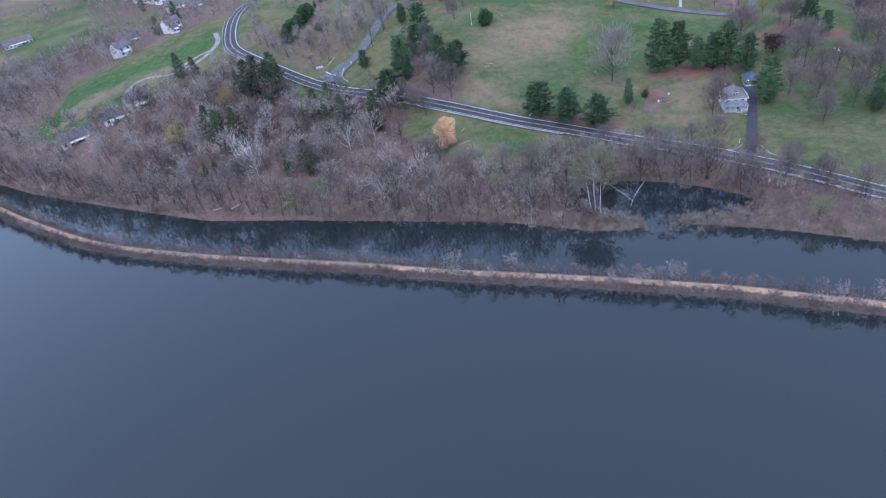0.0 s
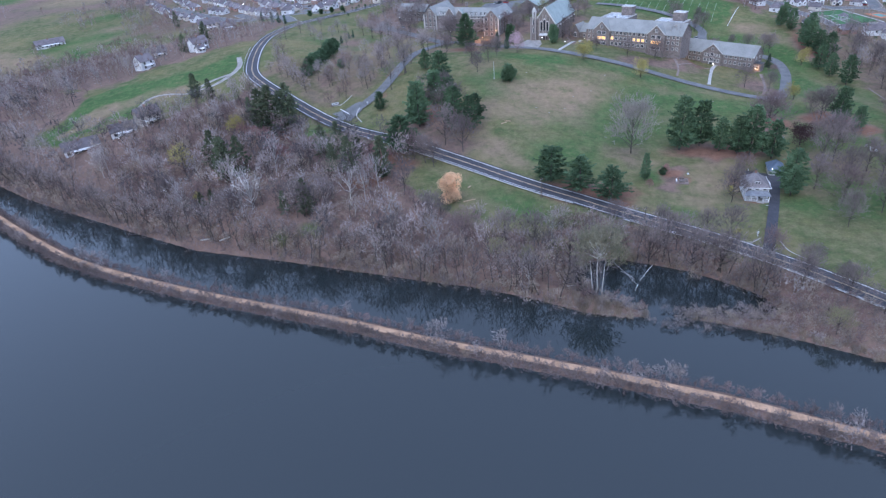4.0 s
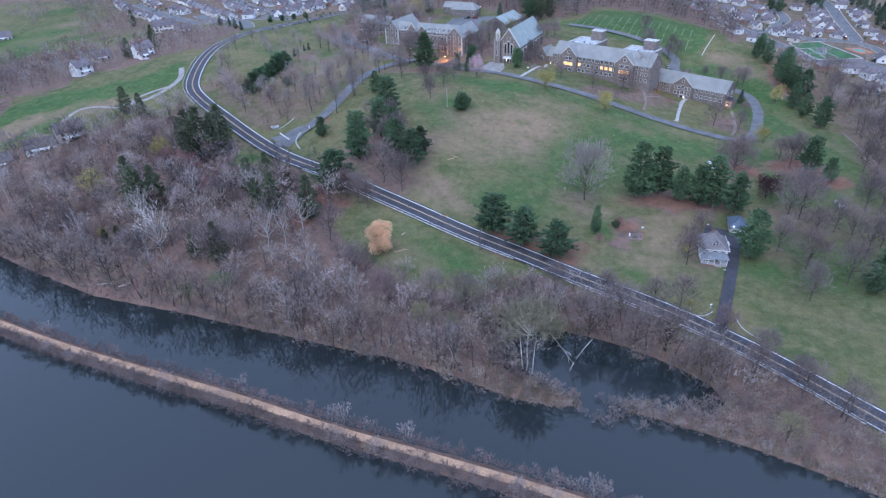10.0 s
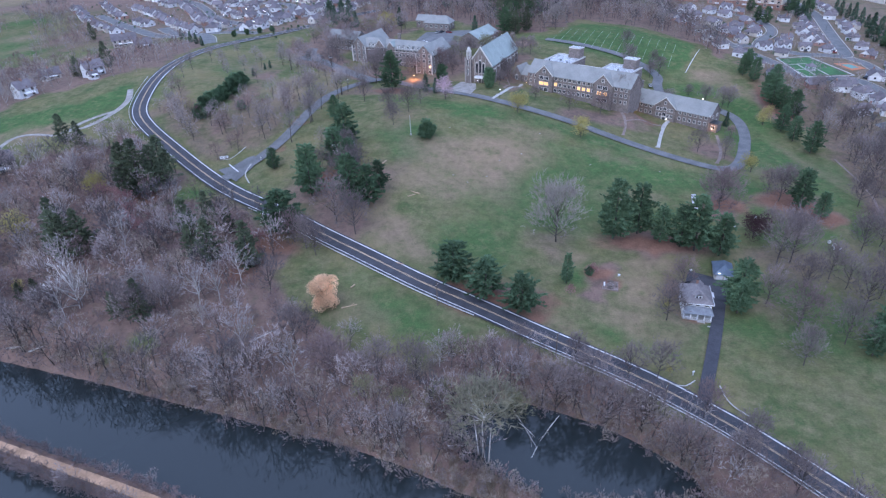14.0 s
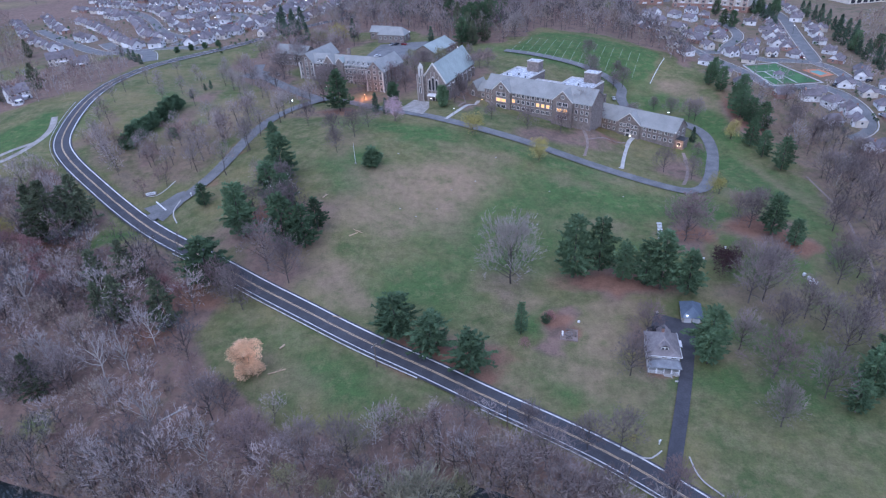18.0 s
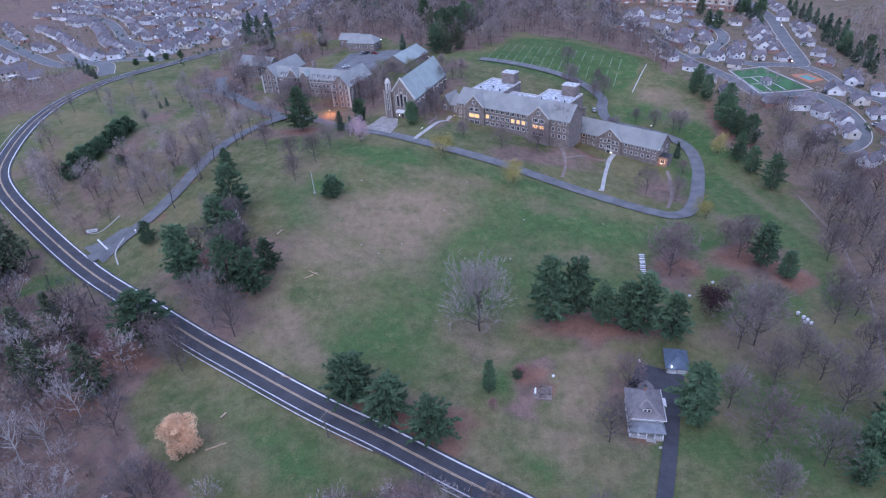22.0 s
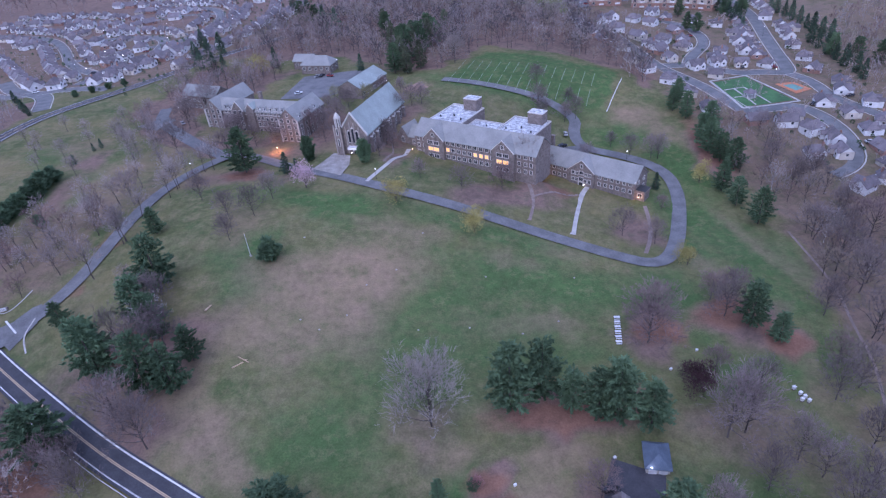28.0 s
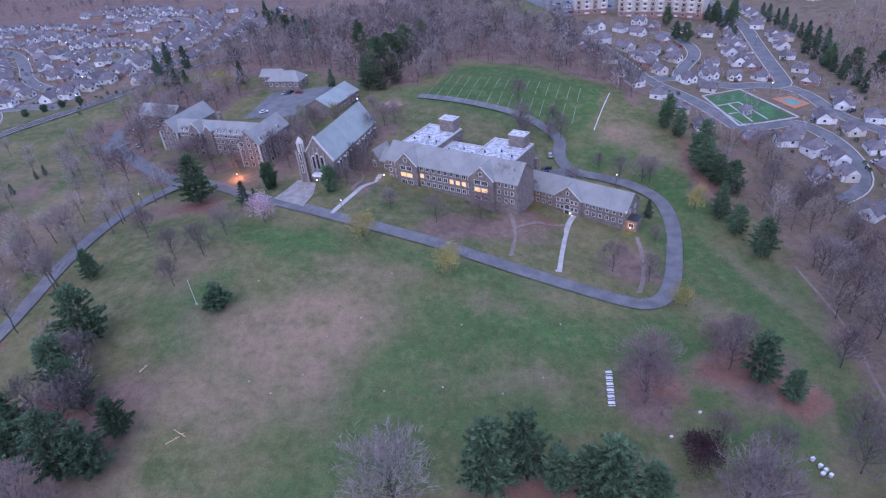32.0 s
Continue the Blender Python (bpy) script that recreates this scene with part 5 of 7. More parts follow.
# ---- farmhouses west of the road
def farmhouse(x, y, turn, L, D, h, label, wallm, z=None):
    e = plain_hall("farmhouse", x, y, ground(x, y) + 0.3 if z is None else z, turn, L, D, -4, h, h + D * 0.4, SHINGLE, label, wallm, rows=(0.8, 3.4) if h > 4 else (0.9,))
    piece("chimney", Solid().box(L * 0.45, D * 0.4, h, L * 0.45 + 0.9, D * 0.6, h + D * 0.5), BRICK, e)
    piece("porch", Solid().box(L * 0.2, -2, -4, L * 0.8, 0, 0.2).face((L * 0.2, -2.2, 2.4), (L * 0.8, -2.2, 2.4), (L * 0.8, 0, 3.0), (L * 0.2, 0, 3.0)), WHITEP, e)
    tagged(e, category="house")


farmhouse(-207, 290, 40, 17, 8, 3.6, "long low white house at the wood's edge", SIDING)
farmhouse(-188, 303, 35, 13, 8, 3.6, "grey-roofed white house among trees", SIDING)
farmhouse(-176, 312, 45, 12, 9, 5.4, "white two-storey house with dark roof", CREAM)
farmhouse(-220, 408, 60, 10, 9, 5.6, "tall white farmhouse in a field", SIDING)
farmhouse(-194, 435, 50, 11, 9, 5.4, "white farmhouse beside bare trees", SIDING)
farmhouse(-188, 428, 50, 5, 5, 2.6, "small white outbuilding beside a farmhouse", SIDING)
farmhouse(-238, 455, 40, 12, 9, 3.6, "brown-roofed low house among trees", CREAM)
farmhouse(-240, 552, 30, 18, 10, 5.4, "grey two-storey house by the fields", CREAM)
farmhouse(-211, 530, 30, 12, 9, 3.6, "small brick cottage by the road", BRICK)
farmhouse(-400, 560, 40, 24, 9, 3.6, "long white barn in the fields", SIDING)


# ---- apartments and shops far off
def apartments(x, y, turn, L):
    e = thing("apartment_building", x, y, ground(x, y), turn, "tan and brick apartment building with white balconies", "apartment building", "apartment buildings")
    piece("wall", Solid().box(0, 0, -4, L, 16, 13.5), CREAM, e)
    piece("brick_base", Solid().box(-0.15, -0.15, -4, L + 0.15, 16.15, 3.2), BRICK, e)
    piece("roof", Solid().box(-0.5, -0.5, 13.5, L + 0.5, 16.5, 14.3).box(2, 2, 14.3, L - 2, 14, 15), FLAT, e)
    n = int(L / 5)
    for k in range(n):
        cx = (k + 0.5) * L / n
        for f in range(4):
            if k % 2:
                b = piece("balcony", Solid().box(cx - 1.7, -1.6, 0.4 + f * 3.3, cx + 1.7, 0, 0.6 + f * 3.3).box(cx - 1.7, -1.6, 0.6 + f * 3.3, cx + 1.7, -1.5, 1.6 + f * 3.3), WHITEP, e)
            else:
                piece("bay", Solid().box(cx - 1.5, -0.7, 0.4 + f * 3.3, cx + 1.5, 0, 3.2 + f * 3.3), BRICK if f < 3 else CREAM, e)
            window(e, cx, -0.7 if k % 2 == 0 else 0, 1.0 + f * 3.3, 1.7, 1.6)
            if k < 4:
                window(e, 0, 2 + k * 4, 1.0 + f * 3.3, 1.5, 1.6, -90)


apartments(243, 634, -26, 32)
apartments(276, 628, -40, 26)
apartments(214, 646, -10, 24)
for x, y, turn, L, D in ((395, 640, 10, 60, 26), (470, 680, 0, 90, 30), (400, 560, -60, 50, 20), (360, 720, 20, 60, 24), (520, 600, -50, 70, 26), (120, 780, 5, 60, 24), (-60, 900, 8, 50, 20)):
    e = thing("warehouse", x, y, ground(x, y), turn, "long low pale commercial building", "warehouse", "commercial buildings")
    piece("wall", Solid().box(0, 0, -5, L, D, 6.5), CREAM, e)
    piece("roof", Solid().box(-0.3, -0.3, 6.5, L + 0.3, D + 0.3, 7.0), FLAT, e)
    for k in range(int(L / 6)):
        piece("shop_window", Solid().box(2 + k * 6, -0.08, 0.5, 6 + k * 6, 0.02, 4.0), GLASS, e)


# ---- cars
PAINTS = [mat(f"{n} car paint", c, tuple(v * 0.9 for v in c), 0.25, 3, spec=0.5) for n, c in (("white", (0.75, 0.76, 0.78)), ("silver", (0.4, 0.41, 0.43)), ("dark", (0.035, 0.037, 0.045)), ("red", (0.25, 0.03, 0.03)), ("blue", (0.05, 0.09, 0.2)))]
PAINT_NAMES = ("white", "silver", "dark", "red", "blue")
TYRE = mat("tyre rubber", (0.02, 0.02, 0.02), (0.03, 0.03, 0.03), 0.9, 1)


def car(k):
    e = thing("car", 0, 0, 0, 0, f"{PAINT_NAMES[k]} parked passenger car", "car", "parked cars")
    bm = bmesh.new()
    bmesh.ops.create_cube(bm, size=1)
    for v in bm.verts:
        v.co = Vector((v.co.x * 4.5, v.co.y * 1.8, v.co.z * 0.62 + 0.68))
    bmesh.ops.bevel(bm, geom=bm.edges[:], offset=0.16, segments=2, affect="EDGES")
    part("body", bm, PAINTS[k], e)
    bm = bmesh.new()
    bmesh.ops.create_cube(bm, size=1)
    for v in bm.verts:
        top = v.co.z > 0
        v.co = Vector((v.co.x * (1.7 if top else 2.7) - 0.25, v.co.y * (1.35 if top else 1.66), 1.45 if top else 0.95))
    bmesh.ops.bevel(bm, geom=bm.edges[:], offset=0.06, segments=1, affect="EDGES")
    part("cabin", bm, GLASS, e, "dark cabin windows")
    piece("roof_panel", Solid().box(-1.05, -0.62, 1.44, 0.55, 0.62, 1.5), PAINTS[k], e)
    for x in (-1.4, 1.4):
        for y in (-0.86, 0.86):
            wl = piece("wheel", Solid().tube((x, y - 0.1, 0.33), (x, y + 0.1, 0.33), 0.33, 0.33, 10).tube((x, y + 0.1, 0.33), (x, y - 0.1, 0.33), 0.33, 0.33, 10), TYRE, e)
    for y in (-0.6, 0.6):
        piece("headlight", Solid().box(2.2, y - 0.2, 0.68, 2.27, y + 0.2, 0.84), WHITEP, e)
    return e


CARS = [car(k) for k in range(5)]
placed = [0] * 5


def put_car(x, y, turn, k):
    m = pose(x, y, ground(x, y) + 0.24, 0, 0, turn)
    if placed[k]:
        copy_thing(CARS[k], m)
    else:
        CARS[k].matrix_basis = m
    placed[k] += 1


put_car(109.8, 243.4, 168, 2)
put_car(8, 488, 20, 0)
put_car(24, 510, -30, 3)
put_car(16, 512, 60, 1)
put_car(19, 512, 60, 2)
put_car(-52, 470, 120, 1)
put_car(139, 418, 10, 2)
put_car(137, 415, 10, 2)
put_car(143, 428, 80, 1)
put_car(-178, 566, 20, 0)
for k in range(30):
    r = rnd.random()
    put_car(208 + (k % 10) * 4.4, 650 + (k // 10) * 18 + (k % 10) * 2.0, 116, rnd.choice((0, 0, 1, 1, 2, 2, 3, 4)))
for line, half in SUBURB[2:]:
    p = spread(line, 22)
    d = np.gradient(p, axis=0)
    for (x, y), (dx, dy) in list(zip(p, d))[1:-1]:
        if rnd.random() < 0.6:
            n_ = math.hypot(dx, dy)
            put_car(x - dy / n_ * (half + 4.5), y + dx / n_ * (half + 4.5), math.degrees(math.atan2(dy, dx)) + 90, rnd.choice((0, 0, 1, 2, 3)))

# ---- trees
def bark(name, col, vary=0.2):
    return mat(name, col, tuple(c * 0.6 for c in col), 0.95, 7, fine=0.15, vary=vary, spec=0.1)


BARK = bark("grey-brown bark", (0.11, 0.095, 0.09))
TWIG = bark("grey twigs", (0.35, 0.3, 0.29), 0.25)
TWIG_BROWN = bark("grey-brown fine twigs", (0.226, 0.187, 0.182), 0.2)
TWIG_TAN = bark("tan-grey twigs", (0.37, 0.31, 0.26), 0.15)
TWIG_MAUVE = bark("brown twigs", (0.25, 0.177, 0.168), 0.15)
TWIG_DARK = bark("dark grey twigs", (0.13, 0.12, 0.125), 0.1)
TWIG_PALE = bark("pale grey twigs", (0.37, 0.335, 0.325), 0.1)
TWIG_SOFT = bark("soft tan-grey twigs", (0.34, 0.3, 0.28), 0.08)
TWIG_RED = bark("reddish budding twigs", (0.24, 0.18, 0.175), 0.12)
TWIG_OLIVE = bark("olive budding twigs", (0.27, 0.26, 0.15), 0.2)
TWIG_YELLOW = bark("yellow spring leaves", (0.42, 0.37, 0.13), 0.12)
TWIG_WHITE = bark("bleached branches", (0.66, 0.63, 0.6), 0.1)
BARK_PALE = bark("pale mottled bark", (0.44, 0.415, 0.39), 0.15)
TWIG_ROSE = bark("rose-red budding twigs", (0.36, 0.2, 0.195), 0.12)
TWIG_WILLOW = bark("grey-olive budding twigs", (0.26, 0.245, 0.175), 0.1)
LEAF_TAN = bark("dry tan leaves", (0.9, 0.61, 0.38), 0.05)
TWIG_PINK = bark("pink blossom", (0.6, 0.43, 0.48), 0.1)
LEAF_DARK = bark("dark purple-red leaves", (0.085, 0.048, 0.055), 0.1)
NEEDLE = bark("dark green needles", (0.115, 0.178, 0.1), 0.25)
NEEDLE_BLUE = bark("blue-green needles", (0.1, 0.155, 0.105), 0.2)
NEEDLE_BROWN = bark("brownish green needles", (0.135, 0.16, 0.1), 0.2)
REED = bark("dry reeds", (0.36, 0.29, 0.22), 0.1)


class Sprays:
    """Thin tapering triangles, for twigs, needles and blades."""

    def __init__(self):
        self.v, self.f = [], []

    def add(self, p, d, length, width, rnd):
        s = d.cross(Vector((rnd.uniform(-1, 1), rnd.uniform(-1, 1), rnd.uniform(-1, 1))))
        if s.length < 1e-3:
            return
        s.normalize()
        n = len(self.v)
        self.v += [tuple(p - s * (width / 2)), tuple(p + s * (width / 2)), tuple(p + d * length)]
        self.f.append((n, n + 1, n + 2))


def lean(d, rnd, amount, up=0.0):
    q = d + Vector((rnd.uniform(-1, 1), rnd.uniform(-1, 1), rnd.uniform(-1, 1))) * amount + Vector((0, 0, up))
    return q.normalized()


def grow_bare(seed, h=15.0, wide=0.36, limbs=8, fans=200, ends=5, thin=1.0, low=0.25, reach=0.1, limb=0.0048, cheap=False):
    """A leafless tree of height h: a trunk with its limbs, and an uneven dome of fans of fine twigs."""
    rnd = random.Random(seed)
    wood, crown = Solid(), Sprays()
    p, r = Vector((0, 0, -0.4)), h * 0.013
    spine = [p.copy()]
    for k in range(4):
        q = p + Vector((rnd.uniform(-0.02, 0.02) * h, rnd.uniform(-0.02, 0.02) * h, h * 0.15))
        wood.tube(p, q, r, r * 0.75, 3 if cheap else 5, False)
        p, r = q, r * 0.75
        spine.append(p.copy())
    lobes = []
    for k in range(limbs):
        f = low + (0.58 - low) * k / max(1, limbs - 1)
        seg = f / 0.15
        base = spine[min(3, int(seg))].lerp(spine[min(4, int(seg) + 1)], seg % 1)
        az = k * 2.4 + rnd.uniform(-0.4, 0.4)
        up = (f - low) / (0.6 - low)
        d = Vector((math.cos(az), math.sin(az), 0.55 + 1.3 * up + rnd.uniform(-0.1, 0.3))).normalized()
        ln = h * wide * rnd.uniform(0.75, 1.1) * (1.1 - 0.25 * up)
        if k == limbs - 1:
            d, ln = Vector((0.05, 0.05, 1)).normalized(), h * 0.24
        a, rr = base, h * limb
        for j in range(3):
            b = a + d * (ln / 3)
            if cheap:
                crown.add(a, d, ln / 2.2, rr * 2.4, rnd)
            else:
                wood.tube(a, b, rr, rr * 0.62, 3, False)
            d2 = lean(d, rnd, 0.9, 0.2)
            crown.add(a.lerp(b, 0.6), d2, ln * 0.4, 0.006 * h, rnd)
            a, rr, d = b, rr * 0.62, lean(d, rnd, 0.3, 0.22)
        lobes.append((a, rnd.uniform(0.16, 0.24) * h, d))
    for k in range(fans):
        c, size, d = lobes[k % limbs]
        o = lean(d, rnd, 1.3, 0.25)
        p = c + o * (size * rnd.random() ** 0.4) - d * (size * rnd.uniform(0.1, 0.9))
        g = lean((o + d * 0.4).normalized(), rnd, 0.5, 0.2)
        ln = h * reach * rnd.uniform(0.6, 1.2)
        crown.add(p, g, ln, 0.06 * thin, rnd)
        for u in range(ends):
            crown.add(p + g * ln * rnd.uniform(0, 0.8), lean(g, rnd, 0.9, 0.1), ln * rnd.uniform(0.5, 1.0), 0.045 * thin, rnd)
    return wood, crown


def grow_leafy(seed, h=10.0, radius=5.0, count=1500, size=0.6, low=0.12, base=0.35, clumps=9):
    """A small tree in leaf or blossom: forked trunk and an uneven round crown of little sprays."""
    rnd = random.Random(seed)
    wood, crown = Solid(), Sprays()
    wood.tube((0, 0, -0.4), (0.1, 0, h * 0.25), h * 0.02, h * 0.014, 6, False)
    for k in range(7):
        az = k * 0.9 + rnd.uniform(-0.3, 0.3)
        wood.tube((0.1, 0, h * (0.12 + 0.02 * k)), (math.cos(az) * radius * 0.6, math.sin(az) * radius * 0.6, h * rnd.uniform(0.5, 0.8)), h * 0.008, h * 0.003, 4, False)
    lobes = [Vector((rnd.uniform(-0.6, 0.6) * radius, rnd.uniform(-0.6, 0.6) * radius, h * (base + (0.78 - base) * (k + 0.5) / clumps))) for k in range(clumps)]
    for k in range(count):
        c = lobes[k % clumps]
        o = lean(Vector((0, 0, 0.2)), rnd, 1.0)
        p = c + o * (radius * 0.5 * rnd.random() ** 0.45)
        if p.z > h * low:
            crown.add(p, lean(o, rnd, 0.8, 0.2), size * rnd.uniform(0.6, 1.3), size * 0.42, rnd)
    return wood, crown


def grow_pine(seed, h=18.0, radius=4.2, bare=0.12, dense=1.0, droop=0.1, power=0.75):
    """An evergreen: whorls of boughs that carry sprays of needles."""
    rnd = random.Random(seed)
    wood, crown = Solid(), Sprays()
    wood.tube((0, 0, -0.4), (0.1, 0.1, h * 0.5), h * 0.016, h * 0.011, 6, False).tube((0.1, 0.1, h * 0.5), (0, 0, h * 0.96), h * 0.011, 0.04, 5, False)
    z = h * bare
    while z < h * 0.985:
        f = (z - h * bare) / (h * (1 - bare))
        reach = radius * ((1 - f) ** power) * (0.55 + 0.45 * min(1, f * 5)) + 0.25
        n = max(4, int(5 * dense + 2.2 * (1 - f)))
        a0 = rnd.uniform(0, 6.28)
        for k in range(n):
            az = a0 + k * math.tau / n + rnd.uniform(-0.3, 0.3)
            ln = reach * rnd.uniform(0.6, 1.12) * (1 + 0.22 * math.sin(2 * az + 0.9 * z + seed))
            d = Vector((math.cos(az), math.sin(az), 0.22 - droop * 2 * (1 - f) + rnd.uniform(-0.12, 0.12))).normalized()
            p0 = Vector((0, 0, z + rnd.uniform(-0.2, 0.2)))
            crown.add(p0, d, ln, 0.12, rnd)
            for q in range(int(7 + ln * 2.3)):
                u = rnd.uniform(0.3, 1.0)
                c = p0 + d * (ln * u)
                for w_ in range(3):
                    crown.add(c + Vector((rnd.uniform(-0.2, 0.2), rnd.uniform(-0.2, 0.2), rnd.uniform(-0.15, 0.15))), lean(d, rnd, 0.9, 0.05), rnd.uniform(0.6, 1.1), 0.46, rnd)
        z += max(0.42, h * 0.042 * rnd.uniform(0.8, 1.2))
    return wood, crown


def tree_thing(name, grown, woodm, leafm, label, group, category="tree"):
    wood, crown = grown
    e = thing(name, 0, 0, -100, 0, label, category, group)
    piece("trunk", wood, woodm, e)
    piece("crown", crown, leafm, e)
    return e


BUILT = {}


def plant(key, make, x, y, size, rnd, sink=0.0, wide=1.0):
    """One more tree of a kind; make(variant) builds it the first time. size: its height against the model's."""
    m = pose(x, y, ground(x, y) - sink, 0, 0, rnd.uniform(0, 360)) @ Matrix.Diagonal((wide * size * rnd.uniform(0.92, 1.1), wide * size * rnd.uniform(0.92, 1.1), size, 1))
    if key not in BUILT:
        BUILT[key] = make()
        BUILT[key].matrix_basis = m
        return BUILT[key]
    ob = copy_thing(BUILT[key], Matrix.Identity(4))
    ob.matrix_basis = m
    return ob


trees = random.Random(5)


def bare_at(x, y, h, tone="grey"):
    v = trees.randrange(4)
    skin = {"grey": (TWIG_BROWN, BARK, "leafless grey-brown tree with fine twigs"), "red": (TWIG_RED, BARK, "tree with reddish spring buds"), "olive": (TWIG_OLIVE, BARK, "tree with pale olive spring buds"),
            "pale": (TWIG_SOFT, BARK, "pale grey leafless tree with a dense crown"), "white": (TWIG_PALE, BARK_PALE, "slender bare tree with a white trunk"), "slim": (TWIG, BARK, "tall slim bare tree beside the drive"), "sycamore": (TWIG_WHITE, TWIG_WHITE, "bleached white sycamore with wide bare limbs"), "yellow": (TWIG_YELLOW, BARK, "tree in fresh yellow-green leaf"), "pink": (TWIG_PINK, BARK, "magnolia in pink blossom"),
            "maroon": (LEAF_DARK, BARK, "small tree with dark purple leaves"), "rose": (TWIG_ROSE, BARK, "small tree with rose-red spring buds"),
            "tan": (LEAF_TAN, BARK, "young beech holding dry tan leaves beside the grass"), "willow": (TWIG_WILLOW, TWIG_WHITE, "tall white-stemmed tree with grey-olive spring buds by the inlet")}[tone]
    def make():
        if tone == "white":
            g = grow_bare(40 + v, 15, 0.34, 13, 150, 4, 1.4, 0.3, 0.1, 0.009)
        elif tone == "slim":
            g = grow_bare(70 + v, 15, 0.22, 13, 170, 4, 1.8, 0.34, 0.1, 0.006)
        elif tone == "sycamore":
            g = grow_bare(43, 15, 0.6, 12, 120, 4, 1.5, 0.1, 0.1, 0.014)
        elif tone == "willow":
            g = grow_bare(7, 15, 0.22, 18, 560, 5, 2.0, 0.5, 0.085, 0.006)
        elif tone == "tan":
            g = grow_leafy(91, 15, 4.3, 9000, 0.55, 0.02, 0.06, 18)
        elif tone in ("yellow", "pink", "maroon"):
            g = grow_leafy(60 + v, 15, 8.2, {"maroon": 4200, "pink": 2000, "yellow": 2300}[tone], 0.7)
        else:
            g = grow_bare(v, 15, 0.46, 22, 720, 5, 1.7, 0.1, 0.1, 0.007) if tone == "pale" else grow_bare(v, 15, 0.46, 20, 560, 5, 1.9, 0.12, 0.1, 0.007) if tone == "red" else grow_bare(v, 15, (0.32, 0.38, 0.45, 0.42)[v], 16, 430, 5, 2.0, 0.18, 0.1, 0.008)
        return tree_thing("bare_tree" if tone in ("grey", "red", "olive", "white", "slim", "sycamore", "pale", "rose", "willow") else "beech_tree" if tone == "tan" else "budding_tree", g, skin[1], skin[0], skin[2], f"{tone} trees")
    return plant((tone, v), make, x, y, h / 15, trees, 0.0, 1.35 if tone == "red" and h > 13 else 1.0)


def pine_at(x, y, h, kind="pine", wide=1.0):
    v = trees.randrange(3)
    def make():
        if kind == "pine":
            return tree_thing("pine_tree", grow_pine(v, 18, 6.6, 0.1, 1.15, 0.03, 0.55), BARK, NEEDLE, "tall dark green pine with spreading boughs", "pines")
        if kind == "hemlock":
            return tree_thing("hemlock_tree", grow_pine(10 + v, 18, 5.8, 0.08, 0.8, 0.1, 0.7), BARK, NEEDLE_BROWN, "dense dark hemlock among bare trees", "hemlocks")
        if kind == "yew":
            return tree_thing("yew_bush", grow_pine(30 + v, 6, 3.4, 0.02, 1.5, -0.1, 0.5), BARK, NEEDLE, "round dark evergreen bush", "evergreen bushes", "bush")
        return tree_thing("spruce_tree", grow_pine(20 + v, 18, 5.2, 0.03, 0.7, 0.1, 0.85), BARK, NEEDLE_BLUE, "narrow blue-green spruce beside the drive", "spruces")
    return plant((kind, v), make, x, y, h / (6 if kind == "yew" else 18), trees, 0.0, wide)


PINES = [(31, 240.5, 15), (41.5, 234, 14.5), (52.5, 227, 14), (89.5, 268.5, 24), (99, 272, 21), (106, 267, 15), (117, 262, 22), (125, 259, 17), (112.5, 264, 17), (-31.5, 265, 17), (121, 231, 18), (120, 228, 13), (-26, 289, 22), (167, 291, 17), (172, 284, 11),
         (198, 347, 16), (196, 361, 13), (-5, 403, 21), (-27, 352, 11), (-17, 322, 21), (-28, 295, 15), (-48, 314, 10), (-9, 281, 21), (1, 290, 13), (-2, 280, 17), (203, 431, 14), (201, 400, 17), (206, 385, 15)]
PINES2 = [(203, 392, 14), (202, 409, 14), (157, 214, 18), (167, 222, 17), (151, 209, 11), (69, 521, 22), (78, 535, 20), (62, 502, 17), (88, 552, 17), (57, 580, 18), (0, 657, 16), (-14, 679, 17), (-12, 300, 17), (-19, 308, 18), (195, 372, 14), (208, 416, 15), (200, 440, 13),
          (206, 450, 12), (74, 545, 18), (66, 540, 17), (84, 565, 18), (318, 500, 14), (326, 490, 14), (334, 480, 15), (342, 470, 14), (350, 460, 15), (358, 452, 14), (300, 600, 15), (308, 592, 15), (316, 606, 14), (266, 600, 13), (262, 560, 13), (258, 566, 12)]
pine_at(68.5, 241, 12, "pine", 0.6)
for x, y, h in PINES + PINES2:
    pine_at(x, y, h, "pine", 1.5 if y < 245 and 25 < x < 60 else 1.55 if y == 265 else 0.98)
for x, y, h in ((-100, 299, 25), (-94, 308, 22), (-105, 299, 23), (-109, 254, 20), (-103, 257, 18), (-67, 264, 16), (-52, 247, 17), (-38, 244, 18), (-102, 257, 10), (-115, 311, 13), (-145, 336, 12), (-119, 267, 18), (-65, 220, 15), (-155, 340, 14),
                (-281, 596, 14), (-113, 233, 7), (-110, 236, 6), (-74, 221, 10), (-62, 272, 15), (-52, 266, 10), (-96, 304, 20), (-60, 250, 13), (-112, 260, 15), (-206, 445, 13), (-200, 470, 16) ):
    pine_at(x, y, h, "hemlock")
for x, y, h in ((14, 396.5, 10), (19.5, 391.5, 8), (-84, 444, 5), (-86, 440, 4), (-88, 424, 5), (-13, 543, 13), (-61, 571, 18), (-73, 580, 15), (169, 377, 8), (42, 514, 10)):
    pine_at(x, y, h, "spruce")
